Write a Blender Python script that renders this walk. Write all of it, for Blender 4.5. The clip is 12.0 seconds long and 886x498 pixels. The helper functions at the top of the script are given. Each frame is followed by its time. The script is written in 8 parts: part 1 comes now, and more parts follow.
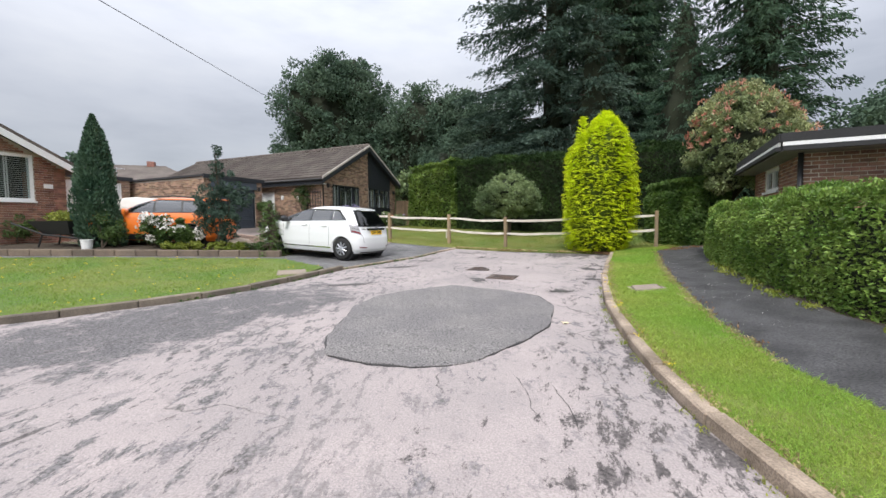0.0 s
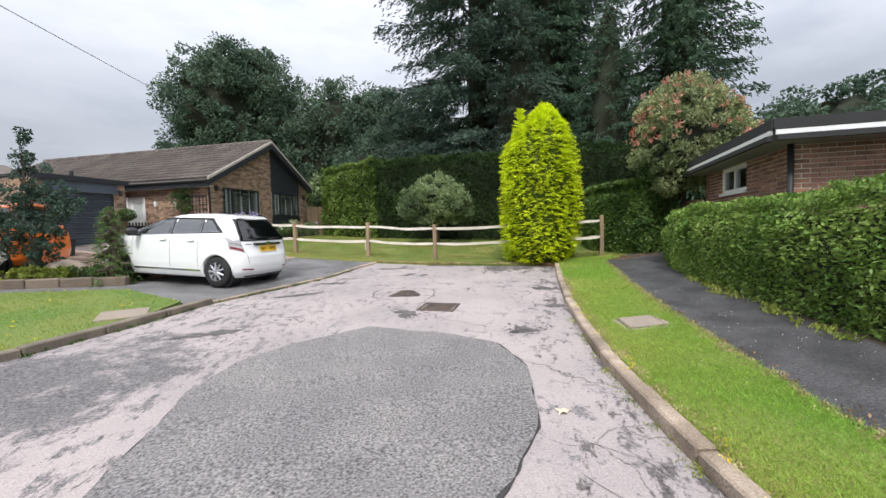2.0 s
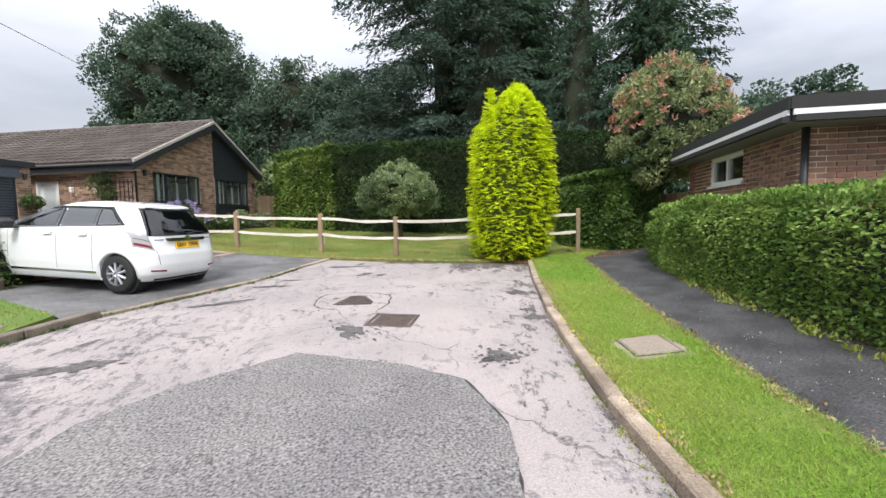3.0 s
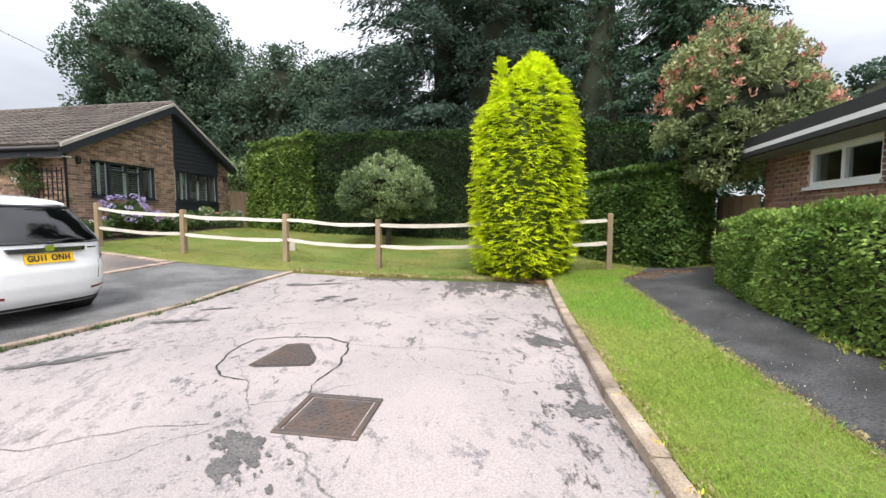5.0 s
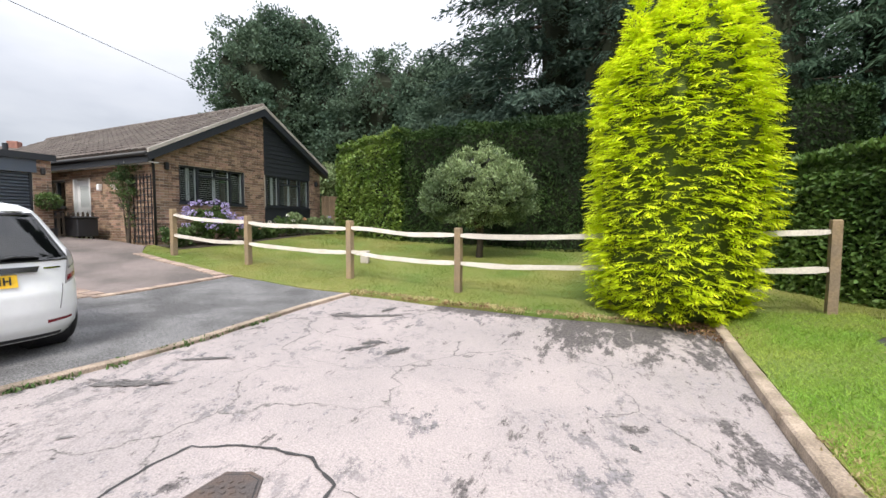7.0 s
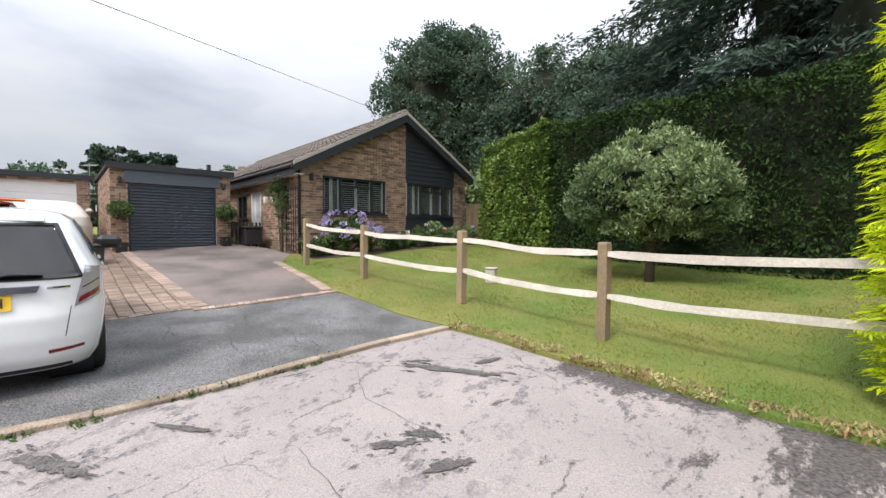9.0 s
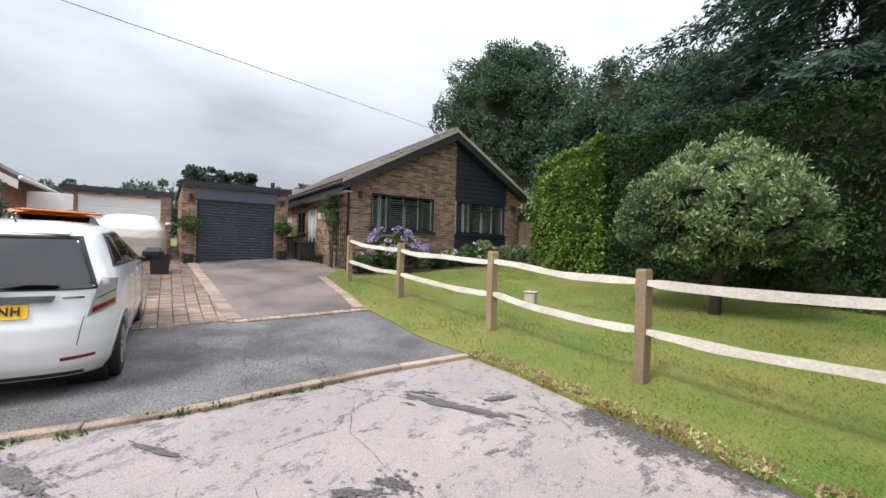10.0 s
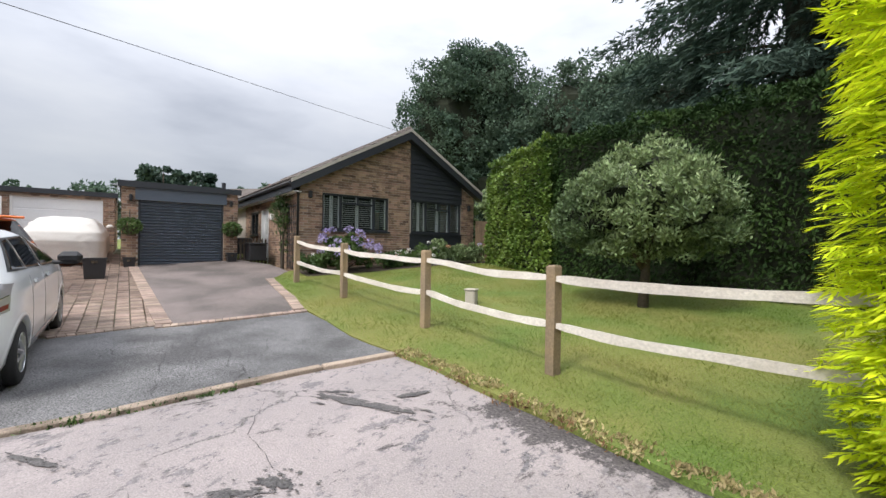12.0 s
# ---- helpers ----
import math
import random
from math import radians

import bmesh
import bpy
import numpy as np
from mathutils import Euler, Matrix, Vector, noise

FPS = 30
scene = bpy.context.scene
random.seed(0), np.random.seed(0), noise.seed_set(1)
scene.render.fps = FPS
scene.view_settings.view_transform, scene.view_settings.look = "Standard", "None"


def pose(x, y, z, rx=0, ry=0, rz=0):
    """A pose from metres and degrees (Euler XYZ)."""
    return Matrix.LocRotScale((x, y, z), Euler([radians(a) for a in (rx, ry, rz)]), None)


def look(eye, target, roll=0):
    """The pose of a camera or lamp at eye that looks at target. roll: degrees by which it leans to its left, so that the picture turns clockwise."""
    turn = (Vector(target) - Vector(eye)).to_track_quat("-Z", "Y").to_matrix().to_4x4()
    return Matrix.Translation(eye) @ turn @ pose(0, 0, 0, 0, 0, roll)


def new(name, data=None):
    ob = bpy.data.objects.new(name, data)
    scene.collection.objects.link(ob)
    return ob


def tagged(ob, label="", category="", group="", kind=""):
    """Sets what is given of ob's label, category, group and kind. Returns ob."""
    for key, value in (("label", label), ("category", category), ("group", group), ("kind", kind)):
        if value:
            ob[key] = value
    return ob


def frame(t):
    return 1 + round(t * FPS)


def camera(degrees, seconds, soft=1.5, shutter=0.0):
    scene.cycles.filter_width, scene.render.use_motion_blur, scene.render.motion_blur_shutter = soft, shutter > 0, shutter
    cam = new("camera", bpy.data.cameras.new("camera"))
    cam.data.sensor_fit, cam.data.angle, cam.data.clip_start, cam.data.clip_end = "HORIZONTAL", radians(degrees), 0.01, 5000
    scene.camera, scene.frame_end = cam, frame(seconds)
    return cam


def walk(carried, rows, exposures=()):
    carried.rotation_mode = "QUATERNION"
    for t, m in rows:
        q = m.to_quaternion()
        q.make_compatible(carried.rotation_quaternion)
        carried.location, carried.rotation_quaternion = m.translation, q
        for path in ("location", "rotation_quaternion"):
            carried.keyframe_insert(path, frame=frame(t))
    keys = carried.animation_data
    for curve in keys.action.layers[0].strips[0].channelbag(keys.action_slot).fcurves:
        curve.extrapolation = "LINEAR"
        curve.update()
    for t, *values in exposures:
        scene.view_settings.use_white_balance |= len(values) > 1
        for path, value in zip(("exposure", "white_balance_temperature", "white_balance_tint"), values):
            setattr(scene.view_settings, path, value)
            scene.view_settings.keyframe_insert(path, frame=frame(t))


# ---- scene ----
cam = camera(93.6, 12.0)
METRES, EYE = 12.2, 1.44
ROWS = [
    (0.0, 0.0, 0.0, 0.0, -0.03, -3.54, 0.47),
    (0.5, -0.0024, 0.0511, 0.0021, -2.52, -3.06, 0.8),
    (1.0, 0.0005, 0.1001, 0.0051, -5.09, -2.59, 1.08),
    (1.5, 0.0045, 0.1523, 0.0051, -7.6, -2.52, 1.25),
    (2.0, 0.0139, 0.2004, 0.0069, -10.55, -2.85, 1.4),
    (2.5, 0.0284, 0.2515, 0.0082, -13.43, -3.57, 1.44),
    (4.5, 0.0953, 0.4468, 0.015, -16.5, -4.52, 0.22),
    (5.0, 0.1077, 0.4936, 0.0173, -14.98, -4.04, -0.09),
    (5.5, 0.1232, 0.5421, 0.0199, -12.18, -3.71, -0.18),
    (6.0, 0.133, 0.5917, 0.0201, -8.76, -3.64, -0.23),
    (6.5, 0.1488, 0.6407, 0.0223, -4.62, -3.46, -0.2),
    (8.5, 0.2045, 0.8257, 0.0244, 15.6, -3.18, -0.11),
    (9.0, 0.2035, 0.8635, 0.0263, 22.66, -2.34, -0.33),
    (9.5, 0.2114, 0.8935, 0.0288, 28.94, -0.44, -1.03),
    (10.0, 0.2308, 0.9073, 0.0297, 31.56, -0.06, -1.66),
    (10.5, 0.2479, 0.9092, 0.0292, 31.21, -0.68, -1.89),
    (11.0, 0.2659, 0.9218, 0.0292, 29.64, -0.89, -1.6),
    (11.5, 0.2737, 0.9275, 0.0305, 28.46, -0.59, -1.17),
    (12.0, 0.2749, 0.9267, 0.0311, 27.82, -0.14, -0.83),
]
walk(cam, [(t, pose(0, 0, EYE) @ pose(METRES * x, METRES * y, METRES * z, 90 + pitch, roll, yaw)) for t, x, y, z, yaw, pitch, roll in ROWS],
     exposures=[(0.0, 0.58, 6500, 10), (2.0, 0.66, 6500, 10), (4.5, 0.96, 6600, 10), (6.5, 0.94, 6630, 10), (8.5, 0.82, 6620, 10), (9.5, 0.74, 6560, 10), (12.0, 0.65, 6500, 10)])

# ---- light: bright overcast sky, a veiled sun ----
world = bpy.data.worlds.new("overcast_sky")
scene.world = world
world.use_nodes = True
wn, wl = world.node_tree.nodes, world.node_tree.links
wn.clear()
w_out, w_bg = wn.new("ShaderNodeOutputWorld"), wn.new("ShaderNodeBackground")
w_sky = wn.new("ShaderNodeTexSky")
w_sky.sky_type, w_sky.sun_disc = "NISHITA", False
w_sky.sun_elevation, w_sky.sun_rotation = radians(52), radians(200)
w_co, w_map = wn.new("ShaderNodeTexCoord"), wn.new("ShaderNodeMapping")
w_map.inputs["Scale"].default_value = (1.0, 1.0, 3.2)
w_n = wn.new("ShaderNodeTexNoise")
w_n.inputs["Scale"].default_value, w_n.inputs["Detail"].default_value, w_n.inputs["Roughness"].default_value = 2.3, 7.0, 0.52
w_ramp = wn.new("ShaderNodeValToRGB")
e = w_ramp.color_ramp.elements
e[0].position, e[0].color = 0.32, (0.40, 0.42, 0.475, 1)
e[1].position, e[1].color = 0.66, (0.595, 0.61, 0.65, 1)
mid = e.new(0.5)
mid.color = (0.52, 0.54, 0.595, 1)
# an overcast sky is about three times as bright overhead as at the horizon
w_sep = wn.new("ShaderNodeSeparateXYZ")
w_up = wn.new("ShaderNodeMapRange")
w_up.interpolation_type = "SMOOTHSTEP"
w_up.inputs["From Min"].default_value, w_up.inputs["From Max"].default_value = 0.1, 1.0
w_up.inputs["To Min"].default_value, w_up.inputs["To Max"].default_value = 0.61, 2.6
w_mul = wn.new("ShaderNodeMix")
w_mul.data_type, w_mul.blend_type = "RGBA", "MULTIPLY"
w_mul.inputs[0].default_value = 1.0
w_add = wn.new("ShaderNodeMix")
w_add.data_type, w_add.blend_type = "RGBA", "ADD"
w_add.inputs[0].default_value = 0.012
for a, b in ((w_co.outputs["Generated"], w_map.inputs["Vector"]), (w_map.outputs["Vector"], w_n.inputs["Vector"]),
             (w_n.outputs["Fac"], w_ramp.inputs["Fac"]), (w_co.outputs["Generated"], w_sep.inputs[0]),
             (w_sep.outputs["Z"], w_up.inputs["Value"]), (w_ramp.outputs["Color"], w_mul.inputs["A"]),
             (w_up.outputs["Result"], w_mul.inputs["B"]), (w_mul.outputs["Result"], w_add.inputs["A"]),
             (w_sky.outputs["Color"], w_add.inputs["B"]), (w_add.outputs["Result"], w_bg.inputs["Color"]),
             (w_bg.outputs["Background"], w_out.inputs["Surface"])):
    wl.new(a, b)
w_bg.inputs["Strength"].default_value = 1.0
sun = new("sun", bpy.data.lights.new("sun", "SUN"))
sun.data.energy, sun.data.angle, sun.data.color = 1.95, radians(14), (1.0, 0.97, 0.92)
sun.matrix_world = look((0, 0, 30), (0 + 30 * 0.2, 30 * 0.75, 0))


# ---- materials ----
def material(name, base, rough=0.8, var=0.25, scale=3.0, fine=60.0, bump=0.0, metal=0.0, tint=None, rnd=0.0, island=False, spec=0.5, coat=0.0, hue=0.0):
    """Two scales of noise over a base colour, an even second tint in patches, and a random shade for each piece."""
    m = bpy.data.materials.new(name)
    m.use_nodes = True
    n, l = m.node_tree.nodes, m.node_tree.links
    b = n["Principled BSDF"]
    geo = n.new("ShaderNodeNewGeometry")
    big, small = n.new("ShaderNodeTexNoise"), n.new("ShaderNodeTexNoise")
    big.inputs["Scale"].default_value, big.inputs["Detail"].default_value = scale, 5
    small.inputs["Scale"].default_value, small.inputs["Detail"].default_value = fine, 3
    l.new(geo.outputs["Position"], big.inputs["Vector"])
    l.new(geo.outputs["Position"], small.inputs["Vector"])
    mix = n.new("ShaderNodeMix")
    mix.data_type = "RGBA"
    t = tint or tuple(c * (1 - 0.6 * var) for c in base)
    mix.inputs["A"].default_value, mix.inputs["B"].default_value = (*base, 1), (*t, 1)
    ramp = n.new("ShaderNodeMapRange")
    ramp.inputs["From Min"].default_value, ramp.inputs["From Max"].default_value = 0.38, 0.64
    l.new(big.outputs["Fac"], ramp.inputs["Value"])
    l.new(ramp.outputs["Result"], mix.inputs["Factor"])
    hsv = n.new("ShaderNodeHueSaturation")
    l.new(mix.outputs["Result"], hsv.inputs["Color"])
    grain = n.new("ShaderNodeMapRange")
    grain.inputs["From Min"].default_value, grain.inputs["From Max"].default_value = 0.25, 0.75
    grain.inputs["To Min"].default_value, grain.inputs["To Max"].default_value = 1 - var, 1 + var
    l.new(small.outputs["Fac"], grain.inputs["Value"])
    value = grain.outputs["Result"]
    if rnd:
        src = geo.outputs["Random Per Island"] if island else n.new("ShaderNodeObjectInfo").outputs["Random"]
        r = n.new("ShaderNodeMapRange")
        r.inputs["To Min"].default_value, r.inputs["To Max"].default_value = 1 - rnd, 1 + rnd
        l.new(src, r.inputs["Value"])
        mul = n.new("ShaderNodeMath")
        mul.operation = "MULTIPLY"
        l.new(value, mul.inputs[0]), l.new(r.outputs["Result"], mul.inputs[1])
        value = mul.outputs[0]
        if hue:
            h = n.new("ShaderNodeMath")
            h.operation = "MULTIPLY"
            h.inputs[1].default_value = 7.31
            f = n.new("ShaderNodeMath")
            f.operation = "FRACT"
            hr = n.new("ShaderNodeMapRange")
            hr.inputs["To Min"].default_value, hr.inputs["To Max"].default_value = 0.5 - hue, 0.5 + hue
            l.new(src, h.inputs[0]), l.new(h.outputs[0], f.inputs[0]), l.new(f.outputs[0], hr.inputs["Value"])
            l.new(hr.outputs["Result"], hsv.inputs["Hue"])
    l.new(value, hsv.inputs["Value"])
    l.new(hsv.outputs["Color"], b.inputs["Base Color"])
    b.inputs["Roughness"].default_value, b.inputs["Metallic"].default_value = rough, metal
    b.inputs["Specular IOR Level"].default_value, b.inputs["Coat Weight"].default_value = spec, coat
    if bump:
        bp = n.new("ShaderNodeBump")
        bp.inputs["Strength"].default_value, bp.inputs["Distance"].default_value = min(1.0, bump), 0.01
        l.new(small.outputs["Fac"], bp.inputs["Height"])
        l.new(bp.outputs["Normal"], b.inputs["Normal"])
    return m


def foliage(name, dark, light, rnd=0.35, rough=0.55, through_light=0.25, patch=1.2, hue=0.012, spec=0.3):
    """Leaves: two greens in patches, a random shade for each leaf, and some light let through."""
    m = material(name, light, rough, 0.12, patch, 25.0, 0.0, 0.0, dark, rnd, True, spec, 0.0, hue)
    n, l = m.node_tree.nodes, m.node_tree.links
    b, out = n["Principled BSDF"], n["Material Output"]
    tr, mx = n.new("ShaderNodeBsdfTranslucent"), n.new("ShaderNodeMixShader")
    mx.inputs[0].default_value = through_light
    l.new(b.inputs["Base Color"].links[0].from_socket, tr.inputs["Color"])
    l.new(b.outputs[0], mx.inputs[1]), l.new(tr.outputs[0], mx.inputs[2]), l.new(mx.outputs[0], out.inputs["Surface"])
    return m


def road_material():
    """Worn pinkish-grey surface dressing with dark spots where the old tarmac shows through, and fine cracks."""
    m = material("road_surface", (0.345, 0.298, 0.288), 0.85, 0.26, 0.9, 80.0, 0.7, 0, (0.285, 0.25, 0.244))
    n, l = m.node_tree.nodes, m.node_tree.links
    b = n["Principled BSDF"]
    col = b.inputs["Base Color"].links[0].from_socket
    geo = n.new("ShaderNodeNewGeometry")

    def noise_mask(scale, detail, lo, hi, stretch=(1, 1, 1), rough=0.6):
        mp, t, r = n.new("ShaderNodeMapping"), n.new("ShaderNodeTexNoise"), n.new("ShaderNodeMapRange")
        mp.inputs["Scale"].default_value = stretch
        t.inputs["Scale"].default_value, t.inputs["Detail"].default_value, t.inputs["Roughness"].default_value = scale, detail, rough
        r.inputs["From Min"].default_value, r.inputs["From Max"].default_value = lo, hi
        l.new(geo.outputs["Position"], mp.inputs["Vector"]), l.new(mp.outputs[0], t.inputs["Vector"]), l.new(t.outputs["Fac"], r.inputs["Value"])
        return r.outputs["Result"]

    chips, chip = n.new("ShaderNodeTexNoise"), n.new("ShaderNodeMapRange")
    chips.inputs["Scale"].default_value, chips.inputs["Detail"].default_value = 42.0, 4
    chip.inputs["From Min"].default_value, chip.inputs["From Max"].default_value = 0.3, 0.7
    chip.inputs["To Min"].default_value, chip.inputs["To Max"].default_value = 0.35, 1.75
    l.new(geo.outputs["Position"], chips.inputs["Vector"]), l.new(chips.outputs["Fac"], chip.inputs["Value"])

    def darken(colour, fac, to):
        x, tone = n.new("ShaderNodeMix"), n.new("ShaderNodeHueSaturation")
        x.data_type = "RGBA"
        tone.inputs["Color"].default_value = (*to, 1)
        l.new(chip.outputs["Result"], tone.inputs["Value"]), l.new(tone.outputs["Color"], x.inputs["B"])
        l.new(fac, x.inputs["Factor"]), l.new(colour, x.inputs["A"])
        return x.outputs["Result"]

    def times(a, c):
        x = n.new("ShaderNodeMath")
        x.operation = "MULTIPLY"
        l.new(a, x.inputs[0]), l.new(c, x.inputs[1])
        return x.outputs[0]

    spots = noise_mask(4.2, 10, 0.55, 0.58, (1.3, 0.75, 1), 0.78)
    zone = noise_mask(0.8, 2, 0.36, 0.60)
    col = darken(col, times(spots, zone), (0.135, 0.125, 0.13))
    flecks = noise_mask(11.0, 5, 0.60, 0.65)
    col = darken(col, times(flecks, noise_mask(0.9, 2, 0.45, 0.6)), (0.19, 0.175, 0.18))
    # the old dark tarmac laid bare in one broad ragged area near the far kerb
    mp, ln, area = n.new("ShaderNodeMapping"), n.new("ShaderNodeVectorMath"), n.new("ShaderNodeMapRange")
    mp.vector_type = "TEXTURE"
    mp.inputs["Location"].default_value, mp.inputs["Rotation"].default_value, mp.inputs["Scale"].default_value = (-3.7, 5.5, 0.0), (0, 0, radians(-35)), (1.6, 3.9, 100.0)
    ln.operation = "LENGTH"
    l.new(geo.outputs["Position"], mp.inputs["Vector"]), l.new(mp.outputs[0], ln.inputs[0])
    area.inputs["From Min"].default_value, area.inputs["From Max"].default_value = 1.25, 0.55
    l.new(ln.outputs["Value"], area.inputs["Value"])
    wear = n.new("ShaderNodeTexNoise")
    wear.inputs["Scale"].default_value, wear.inputs["Detail"].default_value, wear.inputs["Roughness"].default_value = 1.9, 12, 0.80
    l.new(geo.outputs["Position"], wear.inputs["Vector"])
    add, cut = n.new("ShaderNodeMath"), n.new("ShaderNodeMapRange")
    add.operation = "MULTIPLY_ADD"
    add.inputs[1].default_value = 0.32
    l.new(area.outputs["Result"], add.inputs[0]), l.new(wear.outputs["Fac"], add.inputs[2])
    cut.inputs["From Min"].default_value, cut.inputs["From Max"].default_value = 0.69, 0.78
    l.new(add.outputs[0], cut.inputs["Value"])
    col = darken(col, cut.outputs["Result"], (0.105, 0.098, 0.10))
    # short streaks of wear on the near stretch
    sep, near = n.new("ShaderNodeSeparateXYZ"), n.new("ShaderNodeMapRange")
    l.new(geo.outputs["Position"], sep.inputs[0])
    near.inputs["From Min"].default_value, near.inputs["From Max"].default_value = 0.4, -1.6
    l.new(sep.outputs["X"], near.inputs["Value"])
    worn = noise_mask(4.6, 10, 0.53, 0.565, (1.7, 0.7, 1), 0.76)
    col = darken(col, times(near.outputs["Result"], worn), (0.135, 0.125, 0.125))
    # old tarmac bared in streaks along the lawn's edge and in flecks down the gutter
    for place, turn, reach, start, scale, weight in (((3.6, 14.3, 0.0), radians(-21), (-2.3, -0.1), (-1.8, 0.3), (1.7, 0.55, 1.0), 0.185), ((3.6, 14.3, 0.0), radians(-21), (-0.55, -0.1), (-2.6, -1.6), (1.6, 1.2, 1.0), 0.21), ((3.0, 7.7, 0.0), radians(-20), (-0.9, 0.0), (-9.0, -8.0), (3.4, 1.3, 1.0), 0.10)):
        fr, axes, streak = n.new("ShaderNodeMapping"), n.new("ShaderNodeSeparateXYZ"), n.new("ShaderNodeTexNoise")
        fr.vector_type = "TEXTURE"
        fr.inputs["Location"].default_value, fr.inputs["Rotation"].default_value = place, (0, 0, turn)
        l.new(geo.outputs["Position"], fr.inputs["Vector"]), l.new(fr.outputs[0], axes.inputs[0])
        stretch = n.new("ShaderNodeMapping")
        stretch.inputs["Scale"].default_value = scale
        streak.inputs["Scale"].default_value, streak.inputs["Detail"].default_value, streak.inputs["Roughness"].default_value = 1.5, 12, 0.78
        l.new(fr.outputs[0], stretch.inputs["Vector"]), l.new(stretch.outputs[0], streak.inputs["Vector"])
        across, run = n.new("ShaderNodeMapRange"), n.new("ShaderNodeMapRange")
        gutter = weight < 0.15
        across.inputs["From Min"].default_value, across.inputs["From Max"].default_value = reach
        run.inputs["From Min"].default_value, run.inputs["From Max"].default_value = start
        l.new(axes.outputs["X" if gutter else "Y"], across.inputs["Value"]), l.new(axes.outputs["Y" if gutter else "X"], run.inputs["Value"])
        both = times(across.outputs["Result"], run.outputs["Result"])
        total, edge = n.new("ShaderNodeMath"), n.new("ShaderNodeMapRange")
        total.operation = "MULTIPLY_ADD"
        total.inputs[1].default_value = weight
        l.new(both, total.inputs[0]), l.new(streak.outputs["Fac"], total.inputs[2])
        edge.inputs["From Min"].default_value, edge.inputs["From Max"].default_value = 0.61, 0.65
        l.new(total.outputs[0], edge.inputs["Value"])
        col = darken(col, edge.outputs["Result"], (0.085, 0.074, 0.072))
    # hair cracks
    vor, warp, off = n.new("ShaderNodeTexVoronoi"), n.new("ShaderNodeTexNoise"), n.new("ShaderNodeMix")
    vor.feature, vor.inputs["Scale"].default_value = "DISTANCE_TO_EDGE", 0.55
    warp.inputs["Scale"].default_value, warp.inputs["Detail"].default_value = 2.2, 6
    off.data_type, off.blend_type = "RGBA", "LINEAR_LIGHT"
    off.inputs[0].default_value = 0.22
    l.new(geo.outputs["Position"], warp.inputs["Vector"]), l.new(geo.outputs["Position"], off.inputs["A"]), l.new(warp.outputs["Color"], off.inputs["B"])
    l.new(off.outputs["Result"], vor.inputs["Vector"])
    hair = n.new("ShaderNodeMapRange")
    hair.inputs["From Min"].default_value, hair.inputs["From Max"].default_value = 0.006, 0.002
    l.new(vor.outputs["Distance"], hair.inputs["Value"])
    col = darken(col, times(hair.outputs["Result"], noise_mask(0.7, 2, 0.47, 0.53)), (0.15, 0.135, 0.13))
    l.new(col, b.inputs["Base Color"])
    return m


ROAD = road_material()
ASPHALT = material("asphalt_patch", (0.145, 0.135, 0.135), 0.8, 0.95, 1.5, 55.0, 1.0, 0, (0.18, 0.168, 0.162))
DRIVE = material("driveway_tarmac", (0.155, 0.152, 0.152), 0.8, 1.0, 1.3, 75.0, 1.0, 0, (0.075, 0.073, 0.073))
DRIVE_UP = material("upper_driveway_tarmac", (0.19, 0.155, 0.142), 0.8, 0.6, 0.9, 90.0, 0.9, 0, (0.095, 0.080, 0.072))
PATH = material("path_tarmac", (0.062, 0.060, 0.062), 0.7, 1.0, 2.2, 60.0, 1.0, 0, (0.028, 0.027, 0.028))
GRASS_BED = material("lawn_turf", (0.112, 0.165, 0.028), 0.9, 0.4, 0.75, 70.0, 0.8, 0, (0.195, 0.19, 0.048))
BLADE = foliage("grass_blade", (0.36, 0.44, 0.095), (0.25, 0.42, 0.062), 0.3, 0.6, 0.45, 0.8)
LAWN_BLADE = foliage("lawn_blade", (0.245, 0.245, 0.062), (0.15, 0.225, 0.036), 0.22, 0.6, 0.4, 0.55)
MEADOW_BED = material("rough_turf", (0.095, 0.155, 0.026), 0.9, 0.4, 0.8, 70.0, 0.8, 0, (0.15, 0.175, 0.038))
MEADOW_BLADE = foliage("rough_grass_blade", (0.23, 0.30, 0.055), (0.155, 0.275, 0.038), 0.28, 0.6, 0.4, 0.8)
SOIL = material("soil", (0.06, 0.045, 0.03), 0.95, 0.35, 2.0, 50.0, 0.9)
KERB = material("kerb_concrete", (0.36, 0.285, 0.22), 0.9, 0.35, 3.0, 70.0, 0.9, 0, (0.20, 0.155, 0.115), 0.16)
KERB_DARK = material("kerb_dark", (0.20, 0.165, 0.125), 0.9, 0.3, 3.0, 70.0, 0.8, 0, (0.12, 0.10, 0.08), 0.18)
IRON = material("cast_iron", (0.10, 0.085, 0.08), 0.6, 0.3, 6.0, 80.0, 0.4, 0.55, (0.14, 0.095, 0.075))
CONCRETE = material("cover_concrete", (0.27, 0.215, 0.17), 0.9, 0.3, 5.0, 60.0, 0.9, 0, (0.24, 0.20, 0.16))
TAR = material("tar_joint", (0.035, 0.033, 0.033), 0.7, 0.3, 6.0, 60.0, 0.6)
BRICK = material("house_brick", (0.315, 0.207, 0.143), 0.9, 0.18, 5.0, 70.0, 0.6, 0, (0.23, 0.152, 0.108), 0.5, False, 0.5, 0, 0.012)
BRICK_I = material("house_brick_rest", (0.315, 0.207, 0.143), 0.9, 0.18, 5.0, 70.0, 0.6, 0, (0.23, 0.152, 0.108), 0.5, True, 0.5, 0, 0.012)
